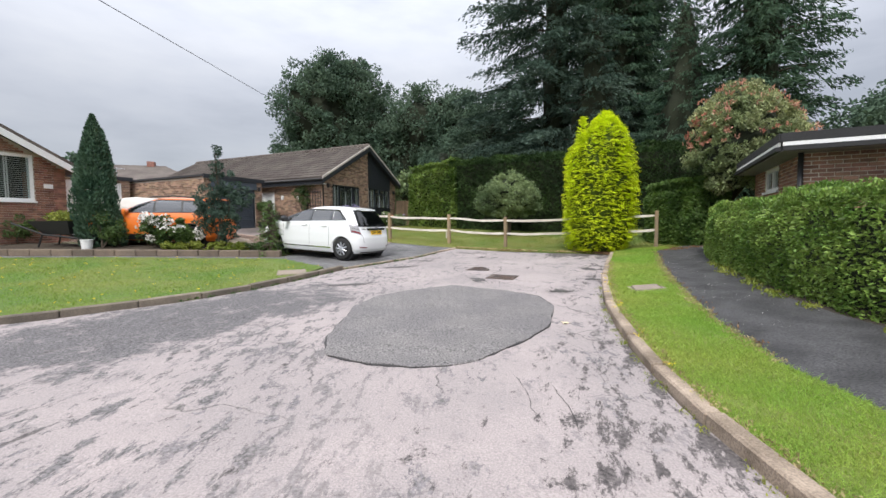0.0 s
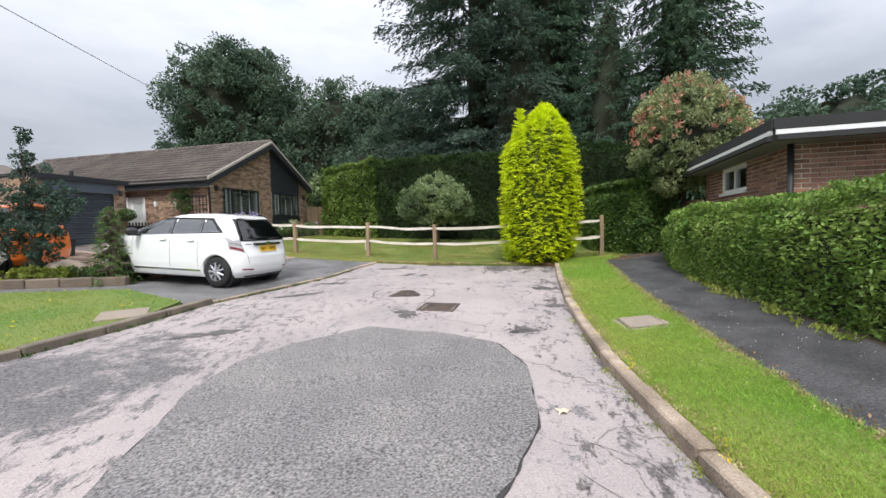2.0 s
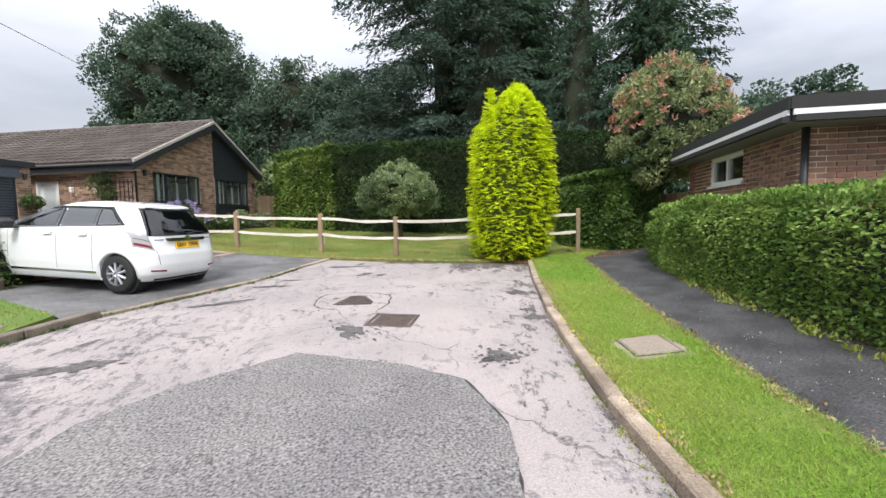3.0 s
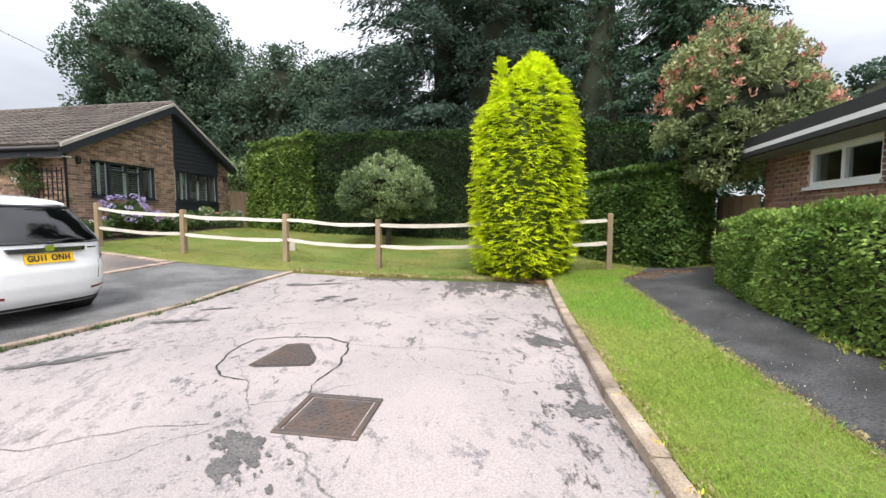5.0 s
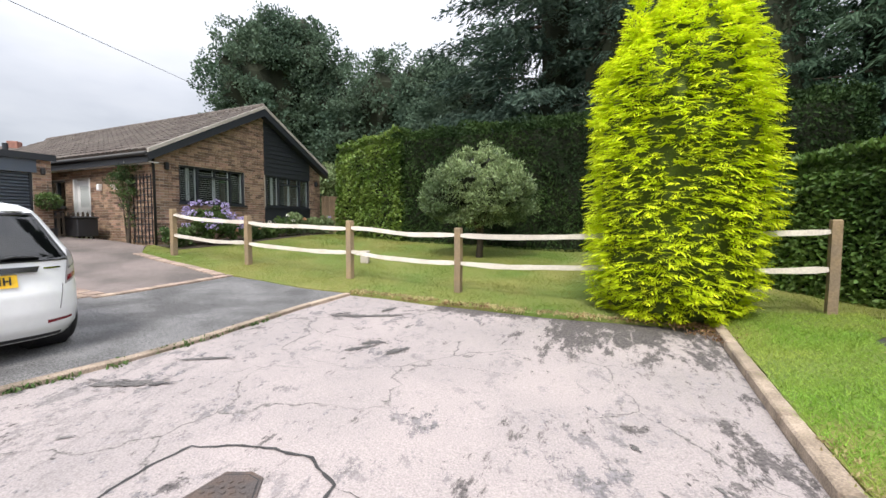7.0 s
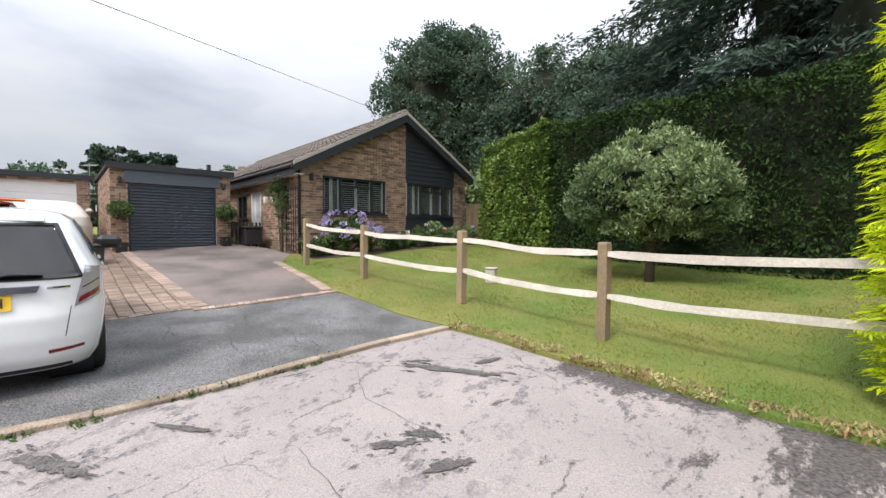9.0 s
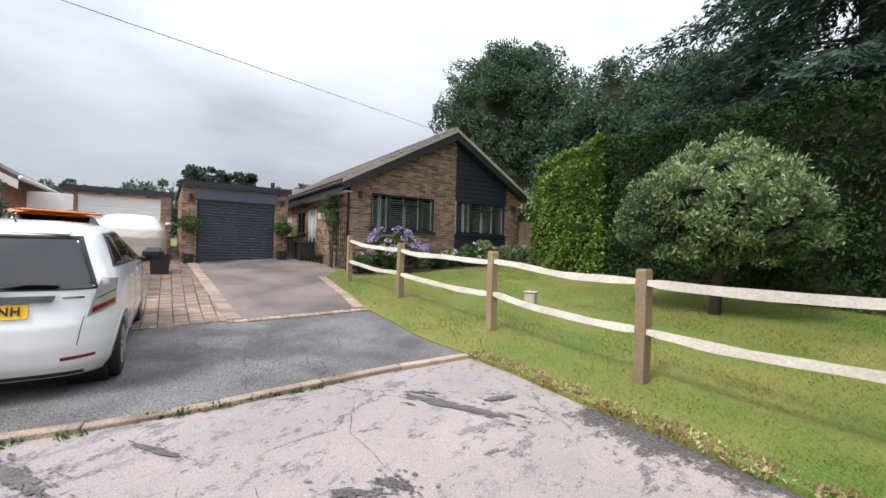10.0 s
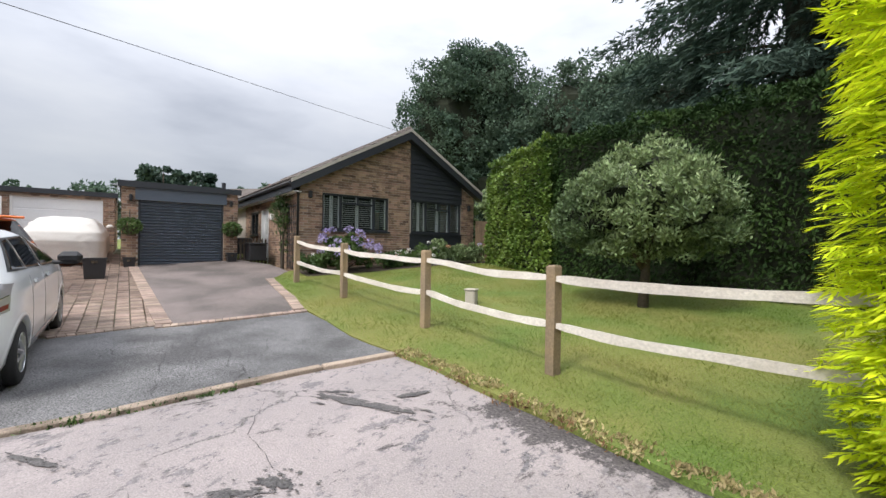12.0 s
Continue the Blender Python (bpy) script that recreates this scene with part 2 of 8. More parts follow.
RBRICK = material("red_brick", (0.27, 0.140, 0.098), 0.9, 0.18, 5.0, 70.0, 0.6, 0, (0.20, 0.108, 0.08), 0.35, False, 0.5, 0, 0.012)
RBRICK_I = material("red_brick_rest", (0.27, 0.140, 0.098), 0.9, 0.18, 5.0, 70.0, 0.6, 0, (0.20, 0.108, 0.08), 0.35, True, 0.5, 0, 0.012)
PALE_MORTAR = material("pale_mortar", (0.66, 0.60, 0.52), 0.95, 0.15, 4.0, 80.0, 0.4)
MORTAR = material("mortar", (0.47, 0.42, 0.36), 0.95, 0.2, 4.0, 80.0, 0.5)
TILE = material("roof_tile", (0.088, 0.070, 0.061), 0.9, 0.3, 1.0, 50.0, 0.6, 0, (0.13, 0.11, 0.095), 0.2)
TILE_I = material("roof_tile_rest", (0.088, 0.070, 0.061), 0.9, 0.3, 1.0, 50.0, 0.6, 0, (0.13, 0.11, 0.095), 0.2, True)
VERGE = material("verge_mortar", (0.42, 0.38, 0.34), 0.9, 0.2, 4.0, 60.0, 0.5)
DARK_PAINT = material("charcoal_paint", (0.025, 0.028, 0.034), 0.45, 0.12, 3.0, 90.0, 0.15)
BLUE_GREY = material("slate_grey_paint", (0.095, 0.115, 0.145), 0.35, 0.1, 3.0, 90.0, 0.1)
WHITE_PAINT = material("white_paint", (0.78, 0.78, 0.78), 0.4, 0.06, 2.0, 40.0, 0.05)
SOFFIT = material("soffit_board", (0.22, 0.21, 0.20), 0.7, 0.15, 2.0, 40.0, 0.2)
BLACK_PLASTIC = material("black_plastic", (0.018, 0.018, 0.02), 0.5, 0.15, 5.0, 80.0, 0.2)
OAK_POST = material("oak_post", (0.30, 0.215, 0.125), 0.85, 0.2, 3.0, 40.0, 0.6, 0, (0.24, 0.18, 0.12), 0.15)
CLEFT = material("cleft_rail", (0.64, 0.59, 0.52), 0.85, 0.16, 3.0, 40.0, 0.6, 0, (0.52, 0.47, 0.41), 0.1)
PANEL_WOOD = material("fence_board", (0.27, 0.185, 0.115), 0.85, 0.2, 3.0, 30.0, 0.4, 0, (0.20, 0.14, 0.09), 0.2)
BARK = material("bark", (0.075, 0.058, 0.042), 0.95, 0.35, 4.0, 30.0, 1.0)
FELT = material("flat_roof_felt", (0.028, 0.028, 0.03), 0.85, 0.2, 2.0, 60.0, 0.5)
PAVER = material("block_paver", (0.345, 0.255, 0.205), 0.9, 0.25, 3.0, 70.0, 0.6, 0, (0.25, 0.19, 0.15), 0.26, False, 0.5, 0, 0.01)
PAVER_I = material("block_paver_rest", (0.345, 0.255, 0.205), 0.9, 0.25, 3.0, 70.0, 0.6, 0, (0.25, 0.19, 0.15), 0.26, True, 0.5, 0, 0.01)
WORN = material("bare_tarmac", (0.080, 0.074, 0.073), 0.8, 0.6, 6.0, 60.0, 0.8, 0, (0.125, 0.115, 0.11))
JOINT = material("mossy_sand_joint", (0.11, 0.095, 0.06), 0.95, 0.3, 2.0, 50.0, 0.6, 0, (0.075, 0.08, 0.04))
WALL_BLOCK = material("bed_wall_block", (0.185, 0.14, 0.105), 0.9, 0.25, 3.0, 60.0, 0.7, 0, (0.14, 0.11, 0.085), 0.2)
CAR_WHITE = material("white_car_paint", (0.80, 0.81, 0.82), 0.25, 0.02, 2.0, 20.0, 0, 0, None, 0, False, 0.5, 0.8)
CAR_ORANGE = material("orange_car_paint", (0.80, 0.19, 0.025), 0.28, 0.04, 2.0, 20.0, 0, 0, None, 0, False, 0.5, 0.8)
TYRE = material("tyre_rubber", (0.02, 0.02, 0.02), 0.8, 0.2, 6.0, 80.0, 0.3)
ALLOY = material("alloy_rim", (0.55, 0.56, 0.58), 0.3, 0.05, 3.0, 30.0, 0, 0.85)
RED_LENS = material("red_lens", (0.18, 0.010, 0.018), 0.12, 0.05, 3.0, 30.0, 0, 0, None, 0, False, 0.6, 0.5)
CLEAR_LENS = material("clear_lens", (0.50, 0.48, 0.49), 0.12, 0.05, 3.0, 30.0, 0, 0.4)
PLATE = material("yellow_plate", (0.85, 0.52, 0.03), 0.4, 0.03, 3.0, 30.0)
CHROME = material("chrome", (0.75, 0.75, 0.77), 0.12, 0.02, 3.0, 30.0, 0, 1.0)
COVER = material("car_cover_cloth", (0.55, 0.52, 0.48), 0.8, 0.08, 2.0, 50.0, 0.3)
BLIND = material("white_shutter", (0.62, 0.62, 0.60), 0.5, 0.05, 3.0, 30.0)
ROOM = material("dark_room", (0.03, 0.03, 0.032), 0.9, 0.2, 2.0, 20.0)
LEAF_DRY = material("dry_leaf", (0.62, 0.52, 0.36), 0.8, 0.15, 20.0, 90.0, 0.4)
GOLD = foliage("golden_conifer_leaf", (0.50, 0.60, 0.012), (0.80, 0.90, 0.03), 0.22, 0.6, 0.35, 5.0)
OAK_LEAF = foliage("broadleaf_crown", (0.068, 0.112, 0.078), (0.118, 0.172, 0.116), 0.28, 0.75, 0.25, 0.35, 0.012, 0.12)
SPRUCE_LEAF = foliage("dark_conifer_needle", (0.044, 0.076, 0.058), (0.084, 0.122, 0.094), 0.25, 0.85, 0.15, 0.5, 0.012, 0.1)
HEDGE_DARK = foliage("dark_hedge_leaf", (0.017, 0.038, 0.011), (0.042, 0.078, 0.020), 0.3, 0.7, 0.15, 0.8, 0.012, 0.15)
HEDGE_NEAR = foliage("privet_hedge_leaf", (0.108, 0.198, 0.034), (0.24, 0.35, 0.076), 0.45, 0.5, 0.25, 1.4)
LAUREL_LEAF = foliage("laurel_leaf", (0.085, 0.15, 0.028), (0.18, 0.26, 0.055), 0.4, 0.35, 0.2, 1.0)
APPLE_LEAF = foliage("grey_green_leaf", (0.10, 0.15, 0.065), (0.24, 0.31, 0.14), 0.45, 0.5, 0.2, 0.8)
PHOT_LEAF = foliage("photinia_leaf", (0.15, 0.20, 0.085), (0.33, 0.36, 0.17), 0.45, 0.4, 0.2, 0.8)
PHOT_RED = foliage("photinia_red_leaf", (0.42, 0.15, 0.10), (0.52, 0.27, 0.19), 0.3, 0.4, 0.25, 1.0)
CYPRESS_LEAF = foliage("cypress_leaf", (0.040, 0.078, 0.050), (0.078, 0.126, 0.078), 0.28, 0.85, 0.15, 1.0, 0.012, 0.1)
BLUE_CYPRESS = foliage("blue_cypress_leaf", (0.050, 0.098, 0.064), (0.095, 0.155, 0.10), 0.35, 0.8, 0.15, 1.2, 0.012, 0.1)
SHRUB_LEAF = foliage("shrub_leaf", (0.045, 0.085, 0.025), (0.09, 0.145, 0.04), 0.4, 0.5, 0.2, 1.5)
YOUNG_LEAF = foliage("young_conifer_leaf", (0.085, 0.15, 0.04), (0.15, 0.23, 0.065), 0.3, 0.6, 0.25, 1.5)
LIME_LEAF = foliage("yellow_green_leaf", (0.16, 0.21, 0.03), (0.28, 0.31, 0.06), 0.35, 0.5, 0.25, 1.5)
WHITE_FLOWER = foliage("white_petal", (0.70, 0.66, 0.62), (0.82, 0.80, 0.78), 0.12, 0.6, 0.25, 3.0)
BLUE_FLOWER = foliage("mauve_petal", (0.36, 0.30, 0.54), (0.52, 0.45, 0.68), 0.25, 0.6, 0.25, 3.0)
YELLOW_FLOWER = foliage("yellow_petal", (0.75, 0.52, 0.03), (0.85, 0.68, 0.06), 0.15, 0.6, 0.2, 3.0)
PINK_FLOWER = foliage("orange_pink_petal", (0.60, 0.22, 0.13), (0.75, 0.40, 0.25), 0.2, 0.6, 0.2, 3.0)
# near-black for solid cores inside plants, painting in the shade between leaves
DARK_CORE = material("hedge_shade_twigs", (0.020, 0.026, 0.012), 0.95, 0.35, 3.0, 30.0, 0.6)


def glass_material(name, tint, rough=0.03, least=0.04, most=0.65):
    """Thin clear glass: see-through, with a gloss that grows towards grazing sight."""
    m = bpy.data.materials.new(name)
    m.use_nodes = True
    n, l = m.node_tree.nodes, m.node_tree.links
    out = n["Material Output"]
    lw, gl, tr, mx = n.new("ShaderNodeLayerWeight"), n.new("ShaderNodeBsdfGlossy"), n.new("ShaderNodeBsdfTransparent"), n.new("ShaderNodeMixShader")
    pw, mr = n.new("ShaderNodeMath"), n.new("ShaderNodeMapRange")
    pw.operation = "POWER"
    pw.inputs[1].default_value = 4.0
    mr.inputs["To Min"].default_value, mr.inputs["To Max"].default_value = least, most
    lw.inputs["Blend"].default_value = 0.5
    gl.inputs["Roughness"].default_value = rough
    tr.inputs["Color"].default_value = (*tint, 1)
    l.new(lw.outputs["Facing"], pw.inputs[0]), l.new(pw.outputs[0], mr.inputs["Value"]), l.new(mr.outputs["Result"], mx.inputs[0])
    l.new(tr.outputs[0], mx.inputs[1]), l.new(gl.outputs[0], mx.inputs[2]), l.new(mx.outputs[0], out.inputs["Surface"])
    return m


GLASS = glass_material("window_glass", (0.85, 0.88, 0.88))
SIDE_GLASS = glass_material("side_window_glass", (0.30, 0.32, 0.33), 0.03, 0.22, 0.75)
CAR_GLASS = glass_material("tinted_car_glass", (0.22, 0.23, 0.24), 0.03, 0.07, 0.7)


# ---- building helpers ----
def step(a, b, v):
    u = min(1.0, max(0.0, (v - a) / (b - a)))
    return u * u * (3 - 2 * u)


def kerb_x(y):
    return float(np.interp(y, [-4, 0, 5, 9, 13.6, 30], [1.7, 1.7, 2.15, 3.4, 5.5, 5.6]))


def ground_z(x, y):
    """The lie of the land: the close climbs gently away from the camera, more so beyond its end."""
    yy = min(y, 60.0)
    z = 0.028 * yy + 0.03 * min(14.0, max(0.0, 1 - x)) * step(8, 14, yy) + 0.06 * min(8.0, max(0.0, yy - 15))
    z += 0.035 * min(8.0, max(0.0, -4 - x)) * step(13, 16, yy)
    z += 0.10 * min(6.0, max(0.0, x - kerb_x(yy)))
    return z


def part(name, data, material, parent=None, label="", smooth=False):
    """Links a bmesh, or lists of vertices and faces, as one mesh object under a thing or a part."""
    me = bpy.data.meshes.new(name)
    if isinstance(data, bmesh.types.BMesh):
        data.to_mesh(me)
        data.free()
    else:
        me.from_pydata(data[0], [], data[1])
        me.update()
    me.materials.append(material)
    if smooth:
        me.polygons.foreach_set("use_smooth", [True] * len(me.polygons))
    ob = new(name, me)
    ob.parent = parent
    if parent and parent.name in IN_WORLD:
        ob.matrix_parent_inverse = parent.matrix_world.inverted()
    if label:
        tagged(ob, label)
    return ob


IN_WORLD = set()  # things whose parts are built in the world's own metres


def base(name, m, label, category, group="", kind="", in_world=False):
    ob = new(name)
    ob.empty_display_size = 0.1
    ob.matrix_world = m
    if in_world:
        IN_WORLD.add(ob.name)
    return tagged(ob, label, category, group, kind)


class Shape:
    """Collects boxes, tubes and prisms into one mesh."""

    def __init__(self):
        self.v, self.f = [], []

    def add(self, verts, faces):
        k = len(self.v)
        self.v += [tuple(p) for p in verts]
        self.f += [tuple(i + k for i in q) for q in faces]
        return self

    def box(self, c, s, m=None, bevel=0.0):
        hx, hy, hz = s[0] / 2, s[1] / 2, s[2] / 2
        if bevel:
            b = min(bevel, hx * 0.9, hy * 0.9, hz * 0.9)
            bm = bmesh.new()
            for sx in (-1, 1):
                for sy in (-1, 1):
                    for sz in (-1, 1):
                        bm.verts.new((sx * (hx - b), sy * (hy - b), sz * hz))
                        bm.verts.new((sx * (hx - b), sy * hy, sz * (hz - b)))
                        bm.verts.new((sx * hx, sy * (hy - b), sz * (hz - b)))
            bmesh.ops.convex_hull(bm, input=bm.verts)
            bm.verts.index_update()
            pts, faces = [v.co.copy() for v in bm.verts], [[v.index for v in f.verts] for f in bm.faces]
            bm.free()
        else:
            pts = [Vector((x, y, z)) for x in (-hx, hx) for y in (-hy, hy) for z in (-hz, hz)]
            faces = [(0, 1, 3, 2), (4, 6, 7, 5), (0, 4, 5, 1), (2, 3, 7, 6), (0, 2, 6, 4), (1, 5, 7, 3)]
        mm = Matrix.Translation(c) @ (m.to_4x4() if m else Matrix())
        return self.add([mm @ p for p in pts], faces)

    def tube(self, pts, radii, n=8, cap=True):
        pts = [Vector(p) for p in pts]
        rings = []
        for i, p in enumerate(pts):
            d = (pts[min(i + 1, len(pts) - 1)] - pts[max(i - 1, 0)]).normalized()
            a = d.cross(Vector((0, 0, 1)) if abs(d.z) < 0.9 else Vector((1, 0, 0))).normalized()
            b = d.cross(a)
            r = radii[i] if hasattr(radii, "__len__") else radii
            rings.append([p + (a * math.cos(t) + b * math.sin(t)) * r for t in [2 * math.pi * j / n for j in range(n)]])
        verts = [q for ring in rings for q in ring]
        faces = [(i * n + j, i * n + (j + 1) % n, (i + 1) * n + (j + 1) % n, (i + 1) * n + j) for i in range(len(pts) - 1) for j in range(n)]
        if cap:
            faces += [tuple(range(n))[::-1], tuple(range((len(pts) - 1) * n, len(pts) * n))]
        return self.add(verts, faces)

    def prism(self, poly, a, b, m):
        """A polygon in the x-z plane of m, drawn out from y = a to y = b."""
        n = len(poly)
        verts = [m @ Vector((p[0], a, p[1])) for p in poly] + [m @ Vector((p[0], b, p[1])) for p in poly]
        return self.add(verts, [tuple(range(n)), tuple(range(2 * n - 1, n - 1, -1))] + [(i, i + n, (i + 1) % n + n, (i + 1) % n) for i in range(n)])

    def data(self):
        return self.v, self.f


def slab(name, outline, dz, material, res=0.5, skirt=0.12, rough=0.006, kind="structure", label="", category=""):
    """A piece of ground of that outline, laid over the lie of the land, with an edge that goes down."""
    bm = bmesh.new()
    bm.faces.new([bm.verts.new((x, y, 0)) for x, y in outline])
    xs, ys = [p[0] for p in outline], [p[1] for p in outline]
    for axis, lo, hi in ((0, min(xs), max(xs)), (1, min(ys), max(ys))):
        v = lo + res
        while v < hi:
            co, no = ((v, 0, 0), (1, 0, 0)) if axis == 0 else ((0, v, 0), (0, 1, 0))
            bmesh.ops.bisect_plane(bm, geom=bm.verts[:] + bm.edges[:] + bm.faces[:], plane_co=co, plane_no=no)
            v += res
    bmesh.ops.triangulate(bm, faces=bm.faces[:])
    bmesh.ops.recalc_face_normals(bm, faces=bm.faces[:])
    if bm.faces[:][0].normal.z < 0:
        bmesh.ops.reverse_faces(bm, faces=bm.faces[:])
    rim = [e for e in bm.edges if e.is_boundary]
    for v in bm.verts:
        v.co.z = ground_z(v.co.x, v.co.y) + dz + rough * noise.noise(v.co * 1.7)
    if skirt:
        ex = bmesh.ops.extrude_edge_only(bm, edges=rim)
        for v in [q for q in ex["geom"] if isinstance(q, bmesh.types.BMVert)]:
            v.co.z -= skirt
    ob = part(name, bm, material)
    return tagged(ob, label, category, "", kind)


def strip(points, width, side=1):
    """The outline of a band that follows points, on one side of them."""
    out = []
    for i, p in enumerate(points):
        a, b = Vector(points[max(i - 1, 0)]), Vector(points[min(i + 1, len(points) - 1)])
        d = (b - a).normalized()
        out.append((p[0] - side * d.y * width, p[1] + side * d.x * width))
    return out


def stones(parent, name, points, length, width, up, down, material, side=1, gap=0.012, bevel=0.015, lean=0.01):
    """Kerb stones laid end to end along points, each an object of its own."""
    pts = [Vector(p) for p in points]
    run = [0.0]
    for a, b in zip(pts, pts[1:]):
        run.append(run[-1] + (b - a).length)
    at = lambda s: Vector((float(np.interp(s, run, [p.x for p in pts])), float(np.interp(s, run, [p.y for p in pts]))))
    s, me = 0.0, None
    rng = random.Random(5)
    while s + length * 0.5 < run[-1]:
        a, b = at(s), at(min(s + length, run[-1]))
        d = b - a
        if me is None:
            ob = part(name, Shape().box((0, 0, 0), (length - gap, width, up + down), None, bevel).data(), material, parent)
            me = ob.data
        else:
            ob = new(name, me)
            ob.parent = parent
        c = (a + b) / 2 + Vector((-d.y, d.x)).normalized() * width / 2 * side
        za, zb = ground_z(a.x, a.y), ground_z(b.x, b.y)
        ob.matrix_world = (Matrix.Translation((c.x, c.y, (za + zb) / 2 + (up - down) / 2 + rng.uniform(-lean, lean)))
                           @ Matrix.Rotation(math.atan2(d.y, d.x) + rng.uniform(-lean, lean), 4, "Z")
                           @ Matrix.Rotation(-math.atan2(zb - za, d.length), 4, "Y") @ Matrix.Diagonal((d.length / length, 1, 1, 1)))
        s += length


# ---- foliage helpers ----
RNG = np.random.default_rng(7)


def leaf_cloud(pos, nor, length, width, droop=0.0, spread=0.7, fold=0.25):
    """Folded leaves at pos that stand roughly along nor. Returns arrays of vertices and faces."""
    n = len(pos)
    d = nor + RNG.normal(0, spread, (n, 3))
    d[:, 2] -= droop
    d /= np.linalg.norm(d, axis=1, keepdims=True) + 1e-9
    s = np.cross(d, RNG.normal(0, 1, (n, 3)))
    s /= np.linalg.norm(s, axis=1, keepdims=True) + 1e-9
    k = np.cross(d, s)
    ln = (length * RNG.uniform(0.65, 1.35, n))[:, None]
    wd = (width * RNG.uniform(0.65, 1.35, n))[:, None]
    a = pos - d * ln * 0.5
    v = np.stack([a, a + d * ln * 0.5 + s * wd * 0.5 + k * wd * fold, a + d * ln, a + d * ln * 0.5 - s * wd * 0.5 + k * wd * fold], 1).reshape(-1, 3)
    i = np.arange(n)[:, None] * 4
    return v, np.concatenate([i + np.array([[0, 1, 2]]), i + np.array([[0, 2, 3]])], 0)


def cloud_part(name, clouds, material, parent, label=""):
    """One mesh of many leaves."""
    v, f, k = [], [], 0
    for a, b in clouds:
        v.append(a), f.append(b + k)
        k += len(a)
    v, f = np.concatenate(v), np.concatenate(f)
    me = bpy.data.meshes.new(name)
    me.vertices.add(len(v)), me.loops.add(f.size), me.polygons.add(len(f))
    me.vertices.foreach_set("co", v.astype(np.float32).ravel())
    me.loops.foreach_set("vertex_index", f.astype(np.int32).ravel())
    me.polygons.foreach_set("loop_start", np.arange(len(f), dtype=np.int32) * 3)
    me.update(calc_edges=True)
    me.materials.append(material)
    ob = new(name, me)
    ob.parent = parent
    return tagged(ob, label) if label else ob


def unit(n):
    d = RNG.normal(0, 1, (n, 3))
    return d / np.linalg.norm(d, axis=1, keepdims=True)


def clumps(centres, radii, per, squash=0.8, shell=0.55):
    """Points and outward ways on the shells of many small clumps."""
    c, r = np.repeat(np.asarray(centres, float), per, 0), np.repeat(np.asarray(radii, float), per)[:, None]
    d = unit(len(c))
    return c + d * r * RNG.uniform(shell, 1.05, (len(c), 1)) * np.array([1, 1, squash]), d


def crown_centres(blobs, n, inner=0.62):
    """Clump centres in the outer part of several overlapping ellipsoids (x, y, z, rx, ry, rz)."""
    blobs = np.asarray(blobs, float)
    w = (blobs[:, 3] * blobs[:, 4] * blobs[:, 5]) ** (2 / 3)
    pick = RNG.choice(len(blobs), n * 3, p=w / w.sum())
    p = blobs[pick, :3] + unit(n * 3) * blobs[pick, 3:] * RNG.uniform(inner, 1.0, (n * 3, 1))
    q = ((p[:, None, :] - blobs[None, :, :3]) / blobs[None, :, 3:])
    deep = (np.linalg.norm(q, axis=2) < inner * 0.92).any(1)
    return p[~deep][:n]


def trunk(parent, points, radii, n=9, name="trunk", material=None):
    return part(name, Shape().tube(points, radii, n).data(), material or BARK, parent, "", True)


def limbs(parent, start, ends, r0, rng):
    for e in ends:
        a, b = Vector(start), Vector(e)
        m = a.lerp(b, 0.5) + Vector((rng.uniform(-0.3, 0.3), rng.uniform(-0.3, 0.3), rng.uniform(0, 0.4)))
        part("limb", Shape().tube([a, m, b], [r0, r0 * 0.6, r0 * 0.2], 6).data(), BARK, parent, "", True)


def crown_shade_core(parent, blobs, scale, mat):
    """Lumpy solid masses well within a crown's outer leaves, coloured dark to stand for its shade."""
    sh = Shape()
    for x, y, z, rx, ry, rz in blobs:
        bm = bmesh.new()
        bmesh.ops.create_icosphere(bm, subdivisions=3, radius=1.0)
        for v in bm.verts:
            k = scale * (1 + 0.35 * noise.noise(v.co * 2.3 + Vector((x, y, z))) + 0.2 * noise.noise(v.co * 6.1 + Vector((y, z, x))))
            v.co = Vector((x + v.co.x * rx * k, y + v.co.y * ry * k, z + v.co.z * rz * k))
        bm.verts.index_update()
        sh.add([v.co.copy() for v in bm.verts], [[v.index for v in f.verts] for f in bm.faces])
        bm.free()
    return part("inner_foliage", sh.data(), mat, parent, "solid dark core painted as the crown's inner shade")


